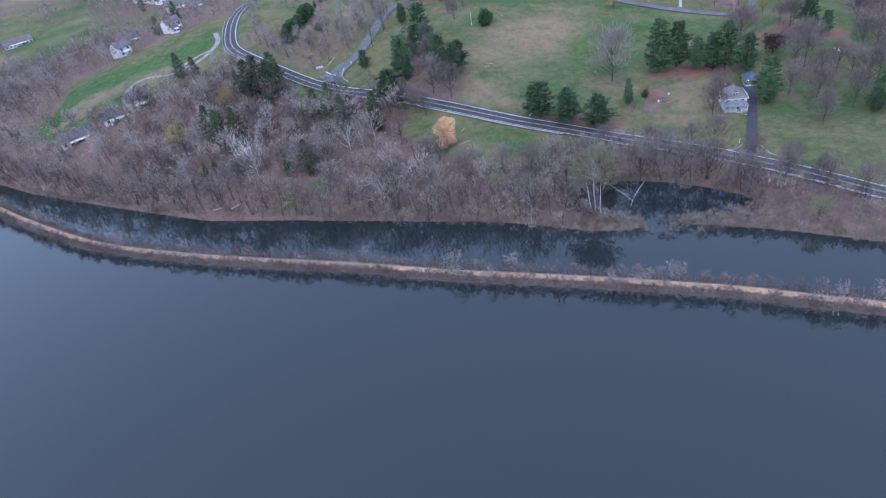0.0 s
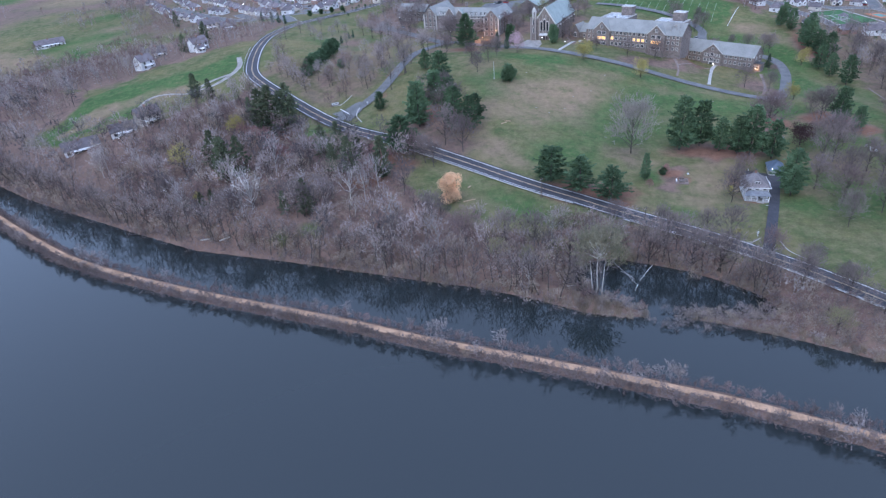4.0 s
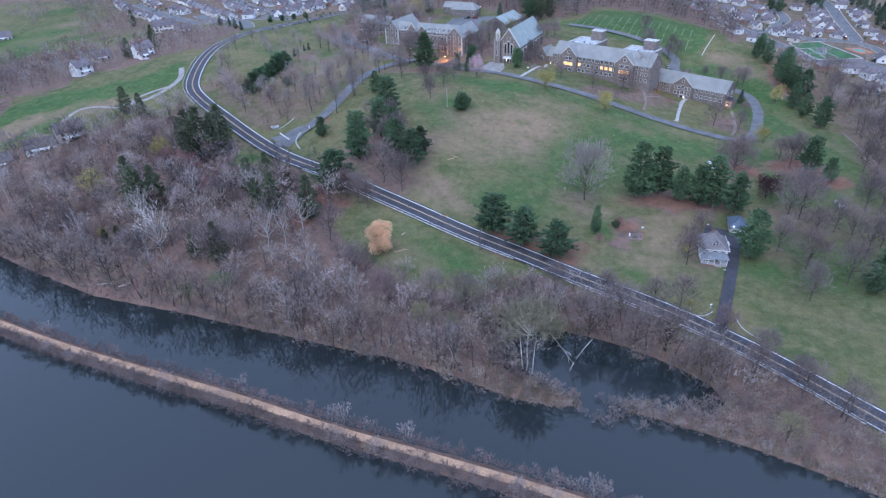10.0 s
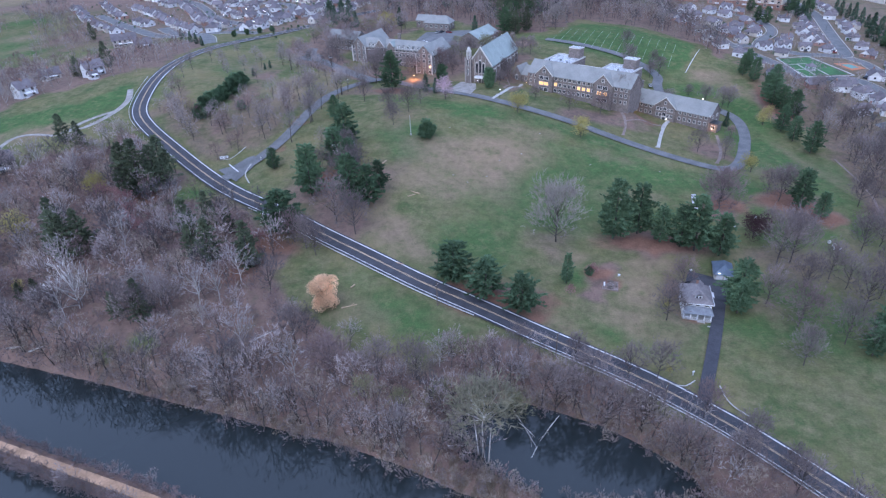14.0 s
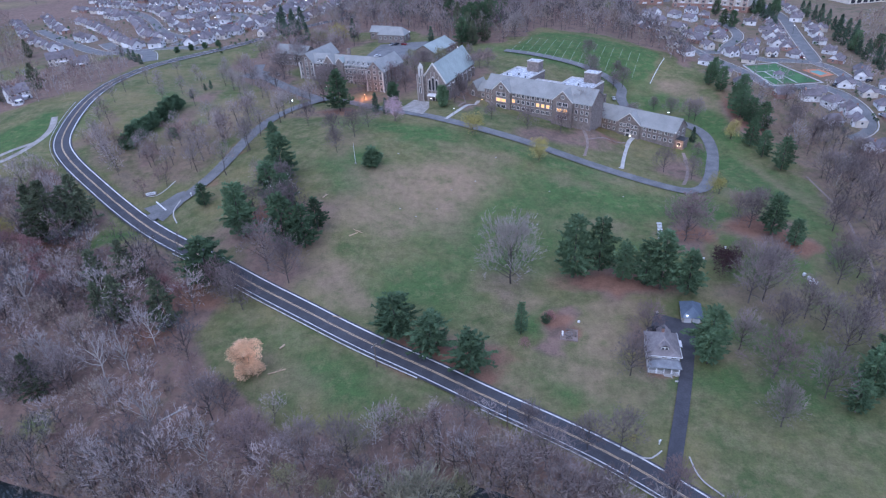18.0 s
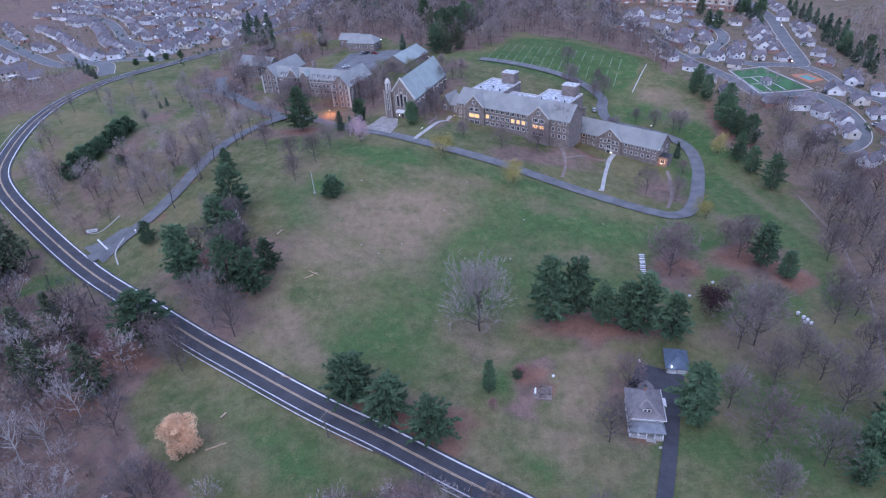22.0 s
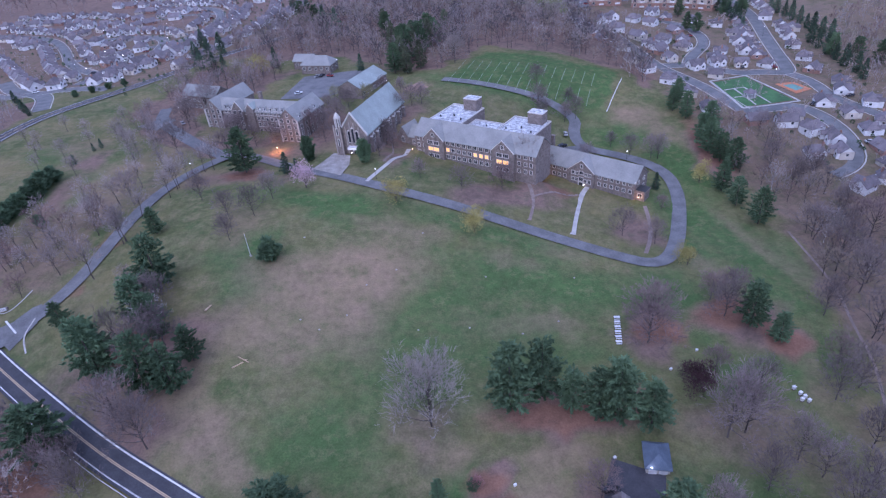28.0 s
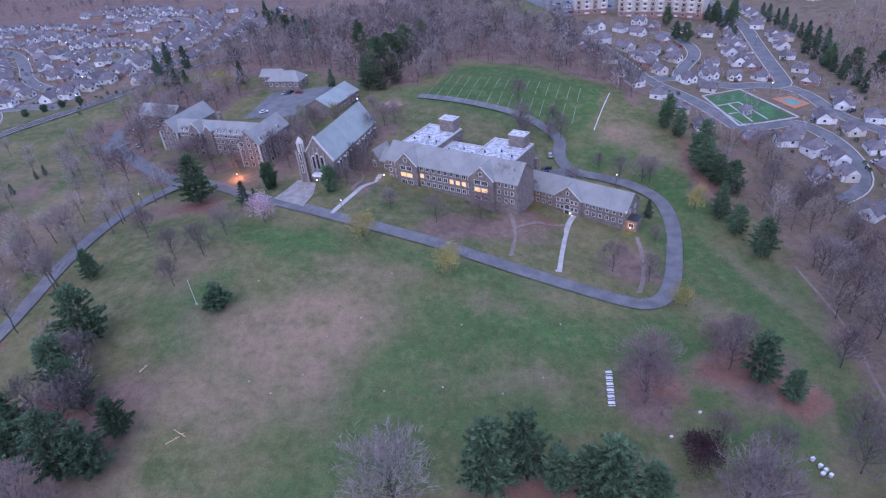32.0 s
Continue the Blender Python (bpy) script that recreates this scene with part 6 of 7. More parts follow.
for x, y, h in ((22.5, 408.5, 11), (48, 397, 10), (18, 331, 8), (-78, 369, 4.5), (-96, 360, 7), (-95, 366, 8), (-94, 372, 8), (-93, 377, 7), (-92, 383, 7), (-91, 389, 7), (-90, 394, 8), (-90, 400, 8), (-89, 406, 7), (77, 246, 3), (-120, 545, 4), (-128, 540, 4), (-112, 550, 4), (-136, 534, 4)):
    pine_at(x, y, h, "yew", 0.6 if h > 9 else 1.0)

HEDGE_ROWS = [[(337, 606), (336, 582), (335, 562), (334, 543), (333, 526)], [(321, 526), (319, 508), (317, 491), (315, 474), (313, 462)], [(304, 633), (301, 609), (298, 587), (294, 560)]]
for row_ in HEDGE_ROWS:
    for x, y in spread(row_, 8.5):
        pine_at(x + trees.uniform(-1, 1), y, trees.uniform(9, 14), "spruce")
for x, y, h in ((-66, 566, 14), (-52, 546, 15), (-47, 549, 12), (-82, 628, 13), (-60, 596, 15), (-29, 735, 18), (-9, 684, 18), (8, 641, 17), (20, 613, 18), (-165, 524, 8), (-156, 512, 8), (-148, 502, 7), (-182, 548, 8)):
    pine_at(x, y, h, "spruce")
for x, y, h in ((66, 512, 18), (73, 530, 19), (84, 549, 18), (96, 570, 18), (69, 499, 15), (55, 597, 17), (77, 506, 16), (61, 546, 18)):
    pine_at(x, y, h, "hemlock")
NAMED = [(68, 265, 25, "pale"), (134, 288, 15, "red"), (143, 254, 21, "grey"), (97, 224, 16, "grey"), (107, 242, 12, "red"), (160, 304, 11, "red"), (149, 275, 9, "red"), (-89, 226, 17, "sycamore"), (-48, 224, 19, "white"), (-43, 227, 16, "white"), (-66, 219, 16, "grey"),
         (39.2, 175.6, 29, "willow"), (-9, 226.5, 15, "tan"), (-87, 266, 9, "rose"), (-114, 293, 9, "rose"), (-93, 271, 8, "rose"), (-101, 285, 10, "rose"), (-96, 279, 9, "rose"), (-82, 270, 9, "rose"), (-80, 262, 8, "rose"), (-107, 290, 9, "rose"), (-45, 262, 7, "rose"), (-38, 256, 7, "rose"), (-135, 268, 13, "yellow"), (-118, 238, 5, "yellow"), (-120, 297, 11, "yellow"), (-120, 229, 12, "white"), (-13, 303, 13, "sycamore"), (-62, 226, 14, "white"), (-70, 227, 13, "white"), (25, 377, 12, "pink"), (61, 363, 11, "yellow"), (89, 345, 11, "yellow"), (161, 324, 9, "yellow"), (189, 380, 10, "yellow"), (-20, 533, 13, "yellow"), (-37, 527, 11, "olive"), (-30, 520, 11, "olive"), (141, 270, 11, "maroon"), (-76, 256, 12, "red"),
         (69, 235, 4.5, "rose"), (78, 246, 5, "rose"), (91.9, 202.2, 2.6, "yellow"), (98.5, 230.5, 4, "yellow"), (28, 190, 11, "olive"), (18, 188, 9, "olive"), (8, 191, 10, "olive"), (48, 188, 12, "olive"), (100, 150, 9, "olive"), (139, 297, 14, "red"), (167, 304, 12, "red"), (117, 385, 19, "pale"), (111, 393, 14, "grey"), (-1, 356, 12, "grey"), (-16, 446, 13, "grey"), (9, 440, 12, "grey"), (57, 418, 13, "grey"), (97, 508, 17, "pale"), (133, 446, 15, "grey"), (151, 441, 12, "grey"), (168, 408, 11, "grey"), (176, 403, 11, "grey"), (146, 402, 11, "grey"),  (56, 470, 10, "red"), (48, 458, 12, "olive"), (30, 470, 9, "olive")]
for x, y, h, tone in NAMED:
    bare_at(x, y, h, tone)
AVENUE = [(-26, 258, 13), (-17, 251, 12), (-21, 254.5, 14), (-23, 262, 9), (-57, 345, 15), (-40, 350, 16), (-53, 362, 16), (-36, 364, 15), (-50, 378, 16), (-33, 380, 15), (-47, 394, 15), (-31, 398, 16), (-42, 410, 15), (-27, 408, 14), (-62, 432, 15), (-70, 441, 14), (-58, 446, 15), (-78, 451, 13), (-50, 425, 15), (-18, 440, 13), (-6, 432, 12), (6, 428, 11), (-100, 350, 13), (-108, 360, 12), (-116, 372, 12), (-120, 386, 12), (-125, 400, 12), (-126, 416, 12), (-128, 434, 12), (-122, 450, 12), (-114, 446, 11),
          (-38, 389, 17), (-33, 391, 16), (-31, 410, 17), (-26, 419, 16), (-55, 411, 15), (-53, 364, 17), (-43, 350, 18), (-46, 349, 16), (-49, 333, 18), (-58, 338, 15), (-20, 311, 18), (2, 342, 12), (8, 357, 13), (13, 369, 12), (-82, 411, 12), (-95, 430, 12), (-90, 446, 11), (-80, 460, 13), (-70, 440, 13), (-62, 426, 14), (-60, 450, 13), (-100, 416, 11), (-108, 432, 11), (-98, 462, 11), (-112, 470, 11), (-86, 480, 12), (-64, 352, 14), (-73, 354, 13), (-80, 344, 13), (-88, 352, 12), (-12, 292, 17), (-14, 311, 16), (-24, 300, 14), (-9, 297, 15), (-28, 322, 13), (-13, 269, 18), (-5, 263, 18),
          (157, 246, 13), (146, 239, 12), (131, 233, 13), (160, 230, 13), (87, 371, 11), (104, 375, 12), (118, 391, 16), (125, 394, 14), (71, 380, 9), (145, 346, 12), (155, 339, 11)]
REAR = [(27, 438, 12), (33, 447, 13), (38, 456, 12), (28, 456, 11), (22, 447, 10), (58, 430, 11), (64, 440, 12), (70, 452, 11), (169, 402, 12), (162, 417, 8), (145, 439, 11), (134, 439, 12), (75, 453, 12), (65, 468, 10), (-46, 462, 16), (-43, 431, 16), (-44, 377, 15), (-16, 374, 14), (-41, 488, 14), (60, 415, 11), (54, 402, 9), (20, 437, 13), (28, 426, 10), (1, 436, 10), (-20, 446, 12), (165, 360, 7), (137, 470, 12), (150, 452, 10)]
BANKSIDE = [(59, 191, 16), (71, 185, 17), (80, 183, 16), (88, 200, 13), (88, 174, 13), (99, 170, 14), (109, 163, 13), (116, 155, 13), (69, 195, 15), (11, 197, 16), (21, 199, 15), (-16, 212, 15), (-3, 199, 15), (-26, 200, 15), (-95, 220, 15), (-131, 240, 15), (-58, 222, 15), (96, 186, 12), (104, 176, 12), (80, 200, 12), (66, 206, 11), (50, 208, 11), (110, 168, 11)]
EASTERN = [(208, 314, 16), (208, 302, 17), (231, 331, 16), (212, 335, 14), (191, 293, 13), (223, 369, 14), (233, 371, 14), (231, 347, 15), (199, 282, 14), (148, 255, 18), (161, 296, 13), (158, 268, 9), (183, 273, 10), (184, 265, 12), (160, 241, 12), (176, 247, 13), (220, 382, 14), (227, 407, 12), (224, 333, 12), (136, 222, 12), (146, 214, 13), (130, 205, 12), (168, 236, 12), (176, 262, 12)]
for group in (AVENUE, REAR, BANKSIDE, EASTERN):
    for x, y, h in group:
        while float(to_line(np.array([(x, y)], float), CAMPUS)[0]) < 5.0:
            x += 2.5
        bare_at(x, y, h * (1.22 if x > 120 and y < 330 else 1.0), "slim" if group is AVENUE and x < -18 and y > 300 else "red" if trees.random() < 0.1 else "grey")


# ---- woods, thickets and reeds: too many to count
def many(name, spots_, grown, size, material, label, category, tilt=4.0, seed=1, wood_material=None):
    """Joins copies of grown meshes at the given spots into one object."""
    rng = np.random.default_rng(seed)
    vs, fs, off = [], [], 0
    packs = []
    for wood, crown in grown:
        v = np.array(wood.v + crown.v)
        tri = []
        n = len(wood.v)
        for f in wood.f:
            for k in range(1, len(f) - 1):
                tri.append((f[0], f[k], f[k + 1]))
        tri += [tuple(i + n for i in f) for f in crown.f]
        packs.append((v, np.array(tri), len(tri) - len(crown.f)))
    z = land(spots_[:, 0], spots_[:, 1])
    which = []
    for k, (x, y) in enumerate(spots_):
        v, tri, nw = packs[rng.integers(len(packs))]
        a = rng.uniform(0, 6.28)
        s_ = size * rng.uniform(0.65, 1.2)
        c, s2 = math.cos(a) * s_, math.sin(a) * s_
        lx, ly = rng.normal(0, tilt / 100, 2)
        q = np.stack([v[:, 0] * c - v[:, 1] * s2 + v[:, 2] * lx * s_ + x, v[:, 0] * s2 + v[:, 1] * c + v[:, 2] * ly * s_ + y, v[:, 2] * s_ + z[k]], -1)
        vs.append(q)
        fs.append(tri + off)
        which.append(np.arange(len(tri)) < nw)
        off += len(v)
    v, f = np.concatenate(vs), np.concatenate(fs)
    me = bpy.data.meshes.new(name)
    me.vertices.add(len(v))
    me.vertices.foreach_set("co", v.ravel())
    me.loops.add(3 * len(f))
    me.loops.foreach_set("vertex_index", f.ravel())
    me.polygons.add(len(f))
    me.polygons.foreach_set("loop_start", np.arange(0, 3 * len(f), 3))
    me.materials.append(material)
    if wood_material:
        me.materials.append(wood_material)
        me.polygons.foreach_set("material_index", np.concatenate(which).astype(np.int32))
    me.update(calc_edges=True)
    return tagged(new(name, me), label, category, kind="stuff")


def scatter(poly, apart, seed, keep=None):
    """Spots inside a polygon, kept off the roads."""
    rng = np.random.default_rng(seed)
    p = np.array(poly, float)
    lo, hi = p.min(0), p.max(0)
    lo, hi = np.maximum(lo, (-430, 60)), np.minimum(hi, (420, 760))
    gx, gy = np.meshgrid(np.arange(lo[0], hi[0], apart), np.arange(lo[1], hi[1], apart))
    q = np.stack([gx.ravel(), gy.ravel()], -1) + rng.uniform(-0.5, 0.5, (gx.size, 2)) * apart
    q = q[inside(q, poly)]
    for line, half in ROADS + SUBURB:
        q = q[to_line(q, spread(line, 8)) > half + 2.5]
    for field in TAN_FIELDS + GREEN_FIELDS:
        q = q[~inside(q, field)]
    for x, y, rx, ry, turn in CLEARINGS:
        q = q[spot(q, x, y, rx, ry, turn) < 0.3]
    return q if keep is None else q[keep(q)]


FOREST = [grow_bare(100 + k, 14, 0.4, 11, 104, 5, 2.5, 0.2, 0.11, 0.008) for k in range(7)]
LIGHT = [grow_bare(120 + k, 13, 0.4, 8, 40, 4, 5.0, 0.2, 0.13, 0.01, True) for k in range(5)]
SHRUB = [grow_bare(140 + k, 4.5, 0.46, 7, 64, 3, 2.2, 0.02, 0.16, 0.009, True) for k in range(5)]
UNDER = [grow_bare(150 + k, 4.5, 0.5, 6, 36, 3, 3.0, 0.02, 0.18, 0.009, True) for k in range(5)]
near = lambda q: (q[:, 0] > -180) & (q[:, 0] < 140) & ~((q[:, 0] > 58) & (q[:, 1] < 182)) & ~((q[:, 0] > 22) & (q[:, 1] < 176))
TONES = ((TWIG, BARK, "dense grey leafless woodland on the bank", 1.0, 14), (TWIG_PALE, BARK_PALE, "pale grey sycamores on the bank", 1.0, 25), (TWIG_TAN, BARK, "tan-grey leafless woodland on the bank", 0.85, 19),
         (TWIG_MAUVE, BARK, "mauve-brown leafless woodland on the bank", 0.85, 17), (TWIG_DARK, BARK, "dark bare trees among the woodland", 1.05, 21))
for k, (m, w_, label, size, apart) in enumerate(TONES):
    many("woodland", scatter(SLOPE, apart, 3 + 10 * k, near), FOREST, size, m, label, "woodland", 6, 2 + k, w_)
    many("woodland", scatter(EAST_WOOD, apart * 1.25, 5 + 10 * k, lambda q: (q[:, 0] < 260) & (q[:, 1] > 150)), FOREST, size * 0.95, m, label.replace("bank", "east slope"), "woodland", 6, 4 + k, w_)
    many("woodland", scatter(BACK_WOOD, apart * 0.9, 6 + 10 * k), LIGHT, size * 1.15, m, label.replace("bank", "rise behind the playing field"), "woodland", 5, 5 + k, w_)
    many("woodland", scatter(SLOPE, apart, 4 + 10 * k, lambda q: (q[:, 0] < -180) | (q[:, 0] > 140)), LIGHT, size, m, label.replace("on the bank", "along the canal"), "woodland", 6, 3 + k, w_)
    many("woodland", scatter(WEST_WOOD, apart, 7 + 10 * k), LIGHT, size, m, label.replace("on the bank", "by the fields"), "woodland", 5, 6 + k, w_)
many("woodland", scatter(EAST_WOOD, 10, 5, lambda q: (q[:, 0] > 260) & (q[:, 0] < 340) & (q[:, 1] > 150)), LIGHT, 1.0, TWIG, "leafless woodland on the far east slope", "woodland", 6, 4)
many("woodland", scatter(DORM_WOOD, 12, 8), FOREST, 1.0, TWIG, "bare trees round the residence hall", "woodland", 5, 7, BARK)
many("woodland", scatter(DORM_WOOD, 17, 18), FOREST, 0.95, TWIG_MAUVE, "brown bare trees round the residence hall", "woodland", 5, 17, BARK)
many("woodland", scatter(KNOLL, 12, 9), FOREST, 0.8, TWIG, "bare trees on the roadside knoll", "woodland", 5, 8, BARK)
many("woodland", scatter(KNOLL, 15, 19), FOREST, 0.75, TWIG_MAUVE, "brown bare trees on the roadside knoll", "woodland", 5, 18, BARK)
FARM = [grow_bare(160 + k, 13, 0.42, 5, 20, 3, 7.0, 0.2, 0.16, 0.014, True) for k in range(4)]
HEDGES = [[(-250, 385), (-190, 415), (-150, 440), (-148, 500), (-215, 520), (-300, 470), (-330, 440)], [(-430, 640), (-300, 560), (-260, 560), (-300, 640), (-400, 760)], [(-420, 500), (-330, 450), (-300, 480), (-400, 560)],
          [(190, 470), (208, 470), (206, 640), (190, 660)], [(330, 330), (420, 330), (420, 600), (350, 560), (310, 470)], [(90, 690), (240, 730), (330, 760), (100, 760)]]
HEDGES.append([(-440, 487), (-390, 462), (-333, 523), (-294, 544), (-217, 423), (-226, 379), (-283, 404), (-261, 341), (-240, 316), (-319, 333), (-420, 440)])
for k, poly in enumerate(HEDGES):
    for j, (m, apart) in enumerate(((TWIG_MAUVE, 14), (TWIG_TAN, 15), (TWIG_PALE, 15))):
        many("woodland", scatter(poly, apart, 20 + k + 10 * j), FARM, 0.85, m, "leafless wood between the fields", "woodland", 5, 10 + k + 10 * j)
rng = np.random.default_rng(9)
far = np.stack([rng.uniform(-1500, 1500, 1700), rng.uniform(620, 1900, 1700)], -1)
far = far[~((far[:, 0] > -330) & (far[:, 0] < -50) & (far[:, 1] < 900)) & ~((far[:, 0] > 200) & (far[:, 0] < 330) & (far[:, 1] < 740))]
west_far = np.stack([rng.uniform(-750, -20, 420), rng.uniform(880, 1300, 420)], -1)
far = np.concatenate([far, west_far])
clump = np.sin(far[:, 0] * 0.013 + 1.2 * np.sin(far[:, 1] * 0.008)) + np.sin(far[:, 1] * 0.017 + far[:, 0] * 0.006)
for k, m in enumerate((TWIG, TWIG_MAUVE, TWIG_DARK)):
    many("far_woods", far[clump > -0.5][k::3], FARM, 1.2, m, "leafless woods in the distance", "woodland", 5, 30 + k)

# the water's edge
edge_pts = spread(BANK, 2.2)
edge_pts = edge_pts[(edge_pts[:, 0] > -330) & (edge_pts[:, 0] < 200)]
spit_end = lambda q: ((q[:, 0] > 26) & (q[:, 0] < 60) & (q[:, 1] < 172)) | ((q[:, 0] > 56) & (q[:, 0] < 125) & (q[:, 1] < 165))
main_edge, low_edge = edge_pts[~spit_end(edge_pts)], edge_pts[spit_end(edge_pts)]
many("bank_thicket", main_edge + rng.normal(0, 1.0, main_edge.shape) + (-0.6, -0.9), UNDER, 1.15, TWIG_BROWN, "leafless brush overhanging the canal", "thicket", 30, 38)
many("bank_thicket", main_edge + rng.normal(0, 1.6, main_edge.shape) + (0.6, 1.2), SHRUB, 1.2, TWIG_TAN, "leafless thicket along the canal bank", "thicket", 14, 31)
many("bank_thicket", np.concatenate([low_edge + rng.normal(0, 0.9, low_edge.shape) for _ in range(2)]), UNDER, 0.6, TWIG_TAN, "low tan brush on the spit", "thicket", 25, 51)
many("bank_thicket", low_edge + rng.normal(0, 1.2, low_edge.shape), UNDER, 0.7, TWIG, "low grey brush on the spit", "thicket", 25, 52)
SMALLER = [grow_bare(185 + k, 6, 0.42, 7, 44, 4, 2.6, 0.08, 0.14, 0.008, True) for k in range(4)]
low_ground = scatter(SLOPE, 3.3, 72, lambda q: (q[:, 0] > 26) & (q[:, 0] < 160) & spit_end(q))
for k, m in enumerate((TWIG_TAN, TWIG_BROWN)):
    many("bank_thicket", low_ground[k::2], SMALLER, 0.85, m, "low brush on the spit beside the inlet", "thicket", 20, 57 + k)
roadside = scatter(SLOPE, 4.2, 71, lambda q: (q[:, 0] > 58) & (q[:, 0] < 150) & (q[:, 1] < 184) & ~spit_end(q))
for k, m in enumerate((TWIG_TAN, TWIG_BROWN, TWIG_PALE)):
    many("bank_thicket", roadside[k::3], SMALLER, (1.35, 1.1, 1.25)[k], m, "leafless thicket between road and canal", "thicket", 14, 53 + k)
row = edge_pts[~spit_end(edge_pts)]
row = row + rng.normal(0, 1.3, row.shape) + (0.9, 1.8)
TALL = [grow_bare(190 + k, 15, 0.26, 8, 40, 4, 2.2, 0.35, 0.1, 0.007) for k in range(5)]
many("bankside_trees", row[::2], TALL, 1.22, TWIG, "leafless trees along the canal's edge", "woodland", 16, 42, BARK)
many("bankside_trees", row[1::2], TALL, 1.12, TWIG_BROWN, "dark leafless trees along the canal's edge", "woodland", 16, 43, BARK)
tp = spread(TOW, 1.9)
tp = tp[(tp[:, 0] > -330) & (tp[:, 0] < 200)]
d = np.gradient(tp, axis=0)
side = np.stack([-d[:, 1], d[:, 0]], -1) / np.linalg.norm(d, axis=1)[:, None]
BRUSH = [grow_bare(170 + k, 4.5, 0.46, 7, 64, 4, 2.2, 0.02, 0.17, 0.009, True) for k in range(5)]
many("towpath_thicket", tp - side * rng.uniform(2.8, 4.2, (len(tp), 1)), BRUSH, 0.95, TWIG_BROWN, "low leafless brush beside the towpath", "thicket", 20, 32)
many("towpath_thicket", tp - side * rng.uniform(2.4, 3.8, (len(tp), 1)), BRUSH, 0.8, TWIG_BROWN, "brown brush along the river's edge", "thicket", 20, 44)
many("towpath_thicket", tp - side * rng.uniform(1.9, 3.4, (len(tp), 1)), BRUSH, 0.55, TWIG_MAUVE, "dark brush along the towpath", "thicket", 20, 45)
many("towpath_thicket", tp + side * rng.uniform(1.9, 3.6, (len(tp), 1)), BRUSH, 0.62, TWIG_MAUVE, "brown brush on the canal side of the towpath", "thicket", 20, 46)
many("towpath_thicket", (tp + side * rng.uniform(2.0, 3.4, (len(tp), 1)))[::2], BRUSH, 0.85, TWIG_BROWN, "low leafless brush on the canal side of the towpath", "thicket", 20, 33)
pick = (rng.random(len(tp)) < 0.5) & (np.sin(np.arange(len(tp)) * 0.23) > -0.1)
SMALL = [grow_bare(180 + k, 8, 0.42, 9, 70, 4, 2.6, 0.12, 0.12, 0.008) for k in range(4)]
many("towpath_trees", (tp + side * rng.choice((-3.2, -2.8, 3.0), (len(tp), 1)))[pick], SMALL, 0.75, TWIG, "small leafless trees beside the towpath", "thicket", 14, 34)
cove = np.array([(58, 156), (62, 158), (66, 155), (70, 157), (74, 155), (78, 157), (64, 161), (70, 162), (76, 163), (55, 158), (82, 160), (60, 163)], float)
many("flooded_thicket", np.concatenate([cove, cove + (2.0, 1.0), cove + (-1.5, 1.8)]), SHRUB, 0.85, TWIG, "flooded leafless brush in the inlet", "thicket", 15, 35)
many("undergrowth", scatter(SLOPE, 6.0, 44, lambda q: (q[:, 0] > -170) & (q[:, 0] < 135)), UNDER, 1.0, TWIG_MAUVE, "brown leafless shrubs under the trees", "thicket", 12, 47)
many("undergrowth", scatter(SLOPE, 6.6, 45, lambda q: (q[:, 0] > -170) & (q[:, 0] < 135)), UNDER, 0.9, TWIG_BROWN, "grey-brown shrubs under the trees", "thicket", 12, 48)
many("undergrowth", scatter(SLOPE, 5.2, 41, lambda q: (q[:, 0] > -170) & (q[:, 0] < 135)), UNDER, 0.6, TWIG_TAN, "leafless undergrowth on the bank", "thicket", 12, 36)
REEDS = []
for k in range(3):
    r_, sp = random.Random(k), Sprays()
    for _ in range(60):
        sp.add(Vector((r_.uniform(-0.9, 0.9), r_.uniform(-0.9, 0.9), -0.2)), lean(Vector((0, 0, 1)), r_, 0.25), r_.uniform(1.0, 2.2), 0.1, r_)
    REEDS.append((Solid(), sp))
rp = edge_pts[(edge_pts[:, 0] > -60) & (edge_pts[:, 0] < 120)]
spit = np.random.default_rng(3).uniform((28, 163), (46, 176), (60, 2))
many("reeds", spit[land(spit[:, 0], spit[:, 1]) > 0], REEDS, 1.0, REED, "dry tan reeds on the spit", "reeds", 10, 39)
many("reeds", np.concatenate([rp + rng.normal(0, 1.0, rp.shape) + (0.4, 1.0) for _ in range(2)]), REEDS, 0.9, REED, "dry tan reeds at the water's edge", "reeds", 10, 37)

# garden shrubs of the suburbs
rng2 = np.random.default_rng(77)
gp2 = np.array([(x + rng2.uniform(-11, 11), y + rng2.uniform(-11, 11)) for x, y, _ in homes + EAST_HOMES for _ in range(3)])
BUSH = []
for k in range(3):
    r_, sp = random.Random(70 + k), Sprays()
    for _ in range(70):
        o = lean(Vector((0, 0, 0.3)), r_, 1.0)
        sp.add(Vector((o.x * 0.7, o.y * 0.7, 0.9 + o.z * 0.8)), lean(o, r_, 0.6, 0.2), r_.uniform(0.5, 0.9), 0.5, r_)
    BUSH.append((Solid(), sp))
many("garden_shrubs", gp2, BUSH, 0.8, NEEDLE, "small evergreen garden shrubs", "shrubs", 3, 40)
many("garden_trees", np.concatenate([gp2[::3] + 4, scatter([(206, 380), (250, 362), (350, 345), (350, 620), (250, 660), (206, 600)], 11, 61), scatter([(-150, 520), (-60, 560), (-30, 650), (-50, 760), (-330, 760), (-260, 610)], 19, 62)]), FARM, 0.5, TWIG, "small bare garden trees", "trees", 4, 41)

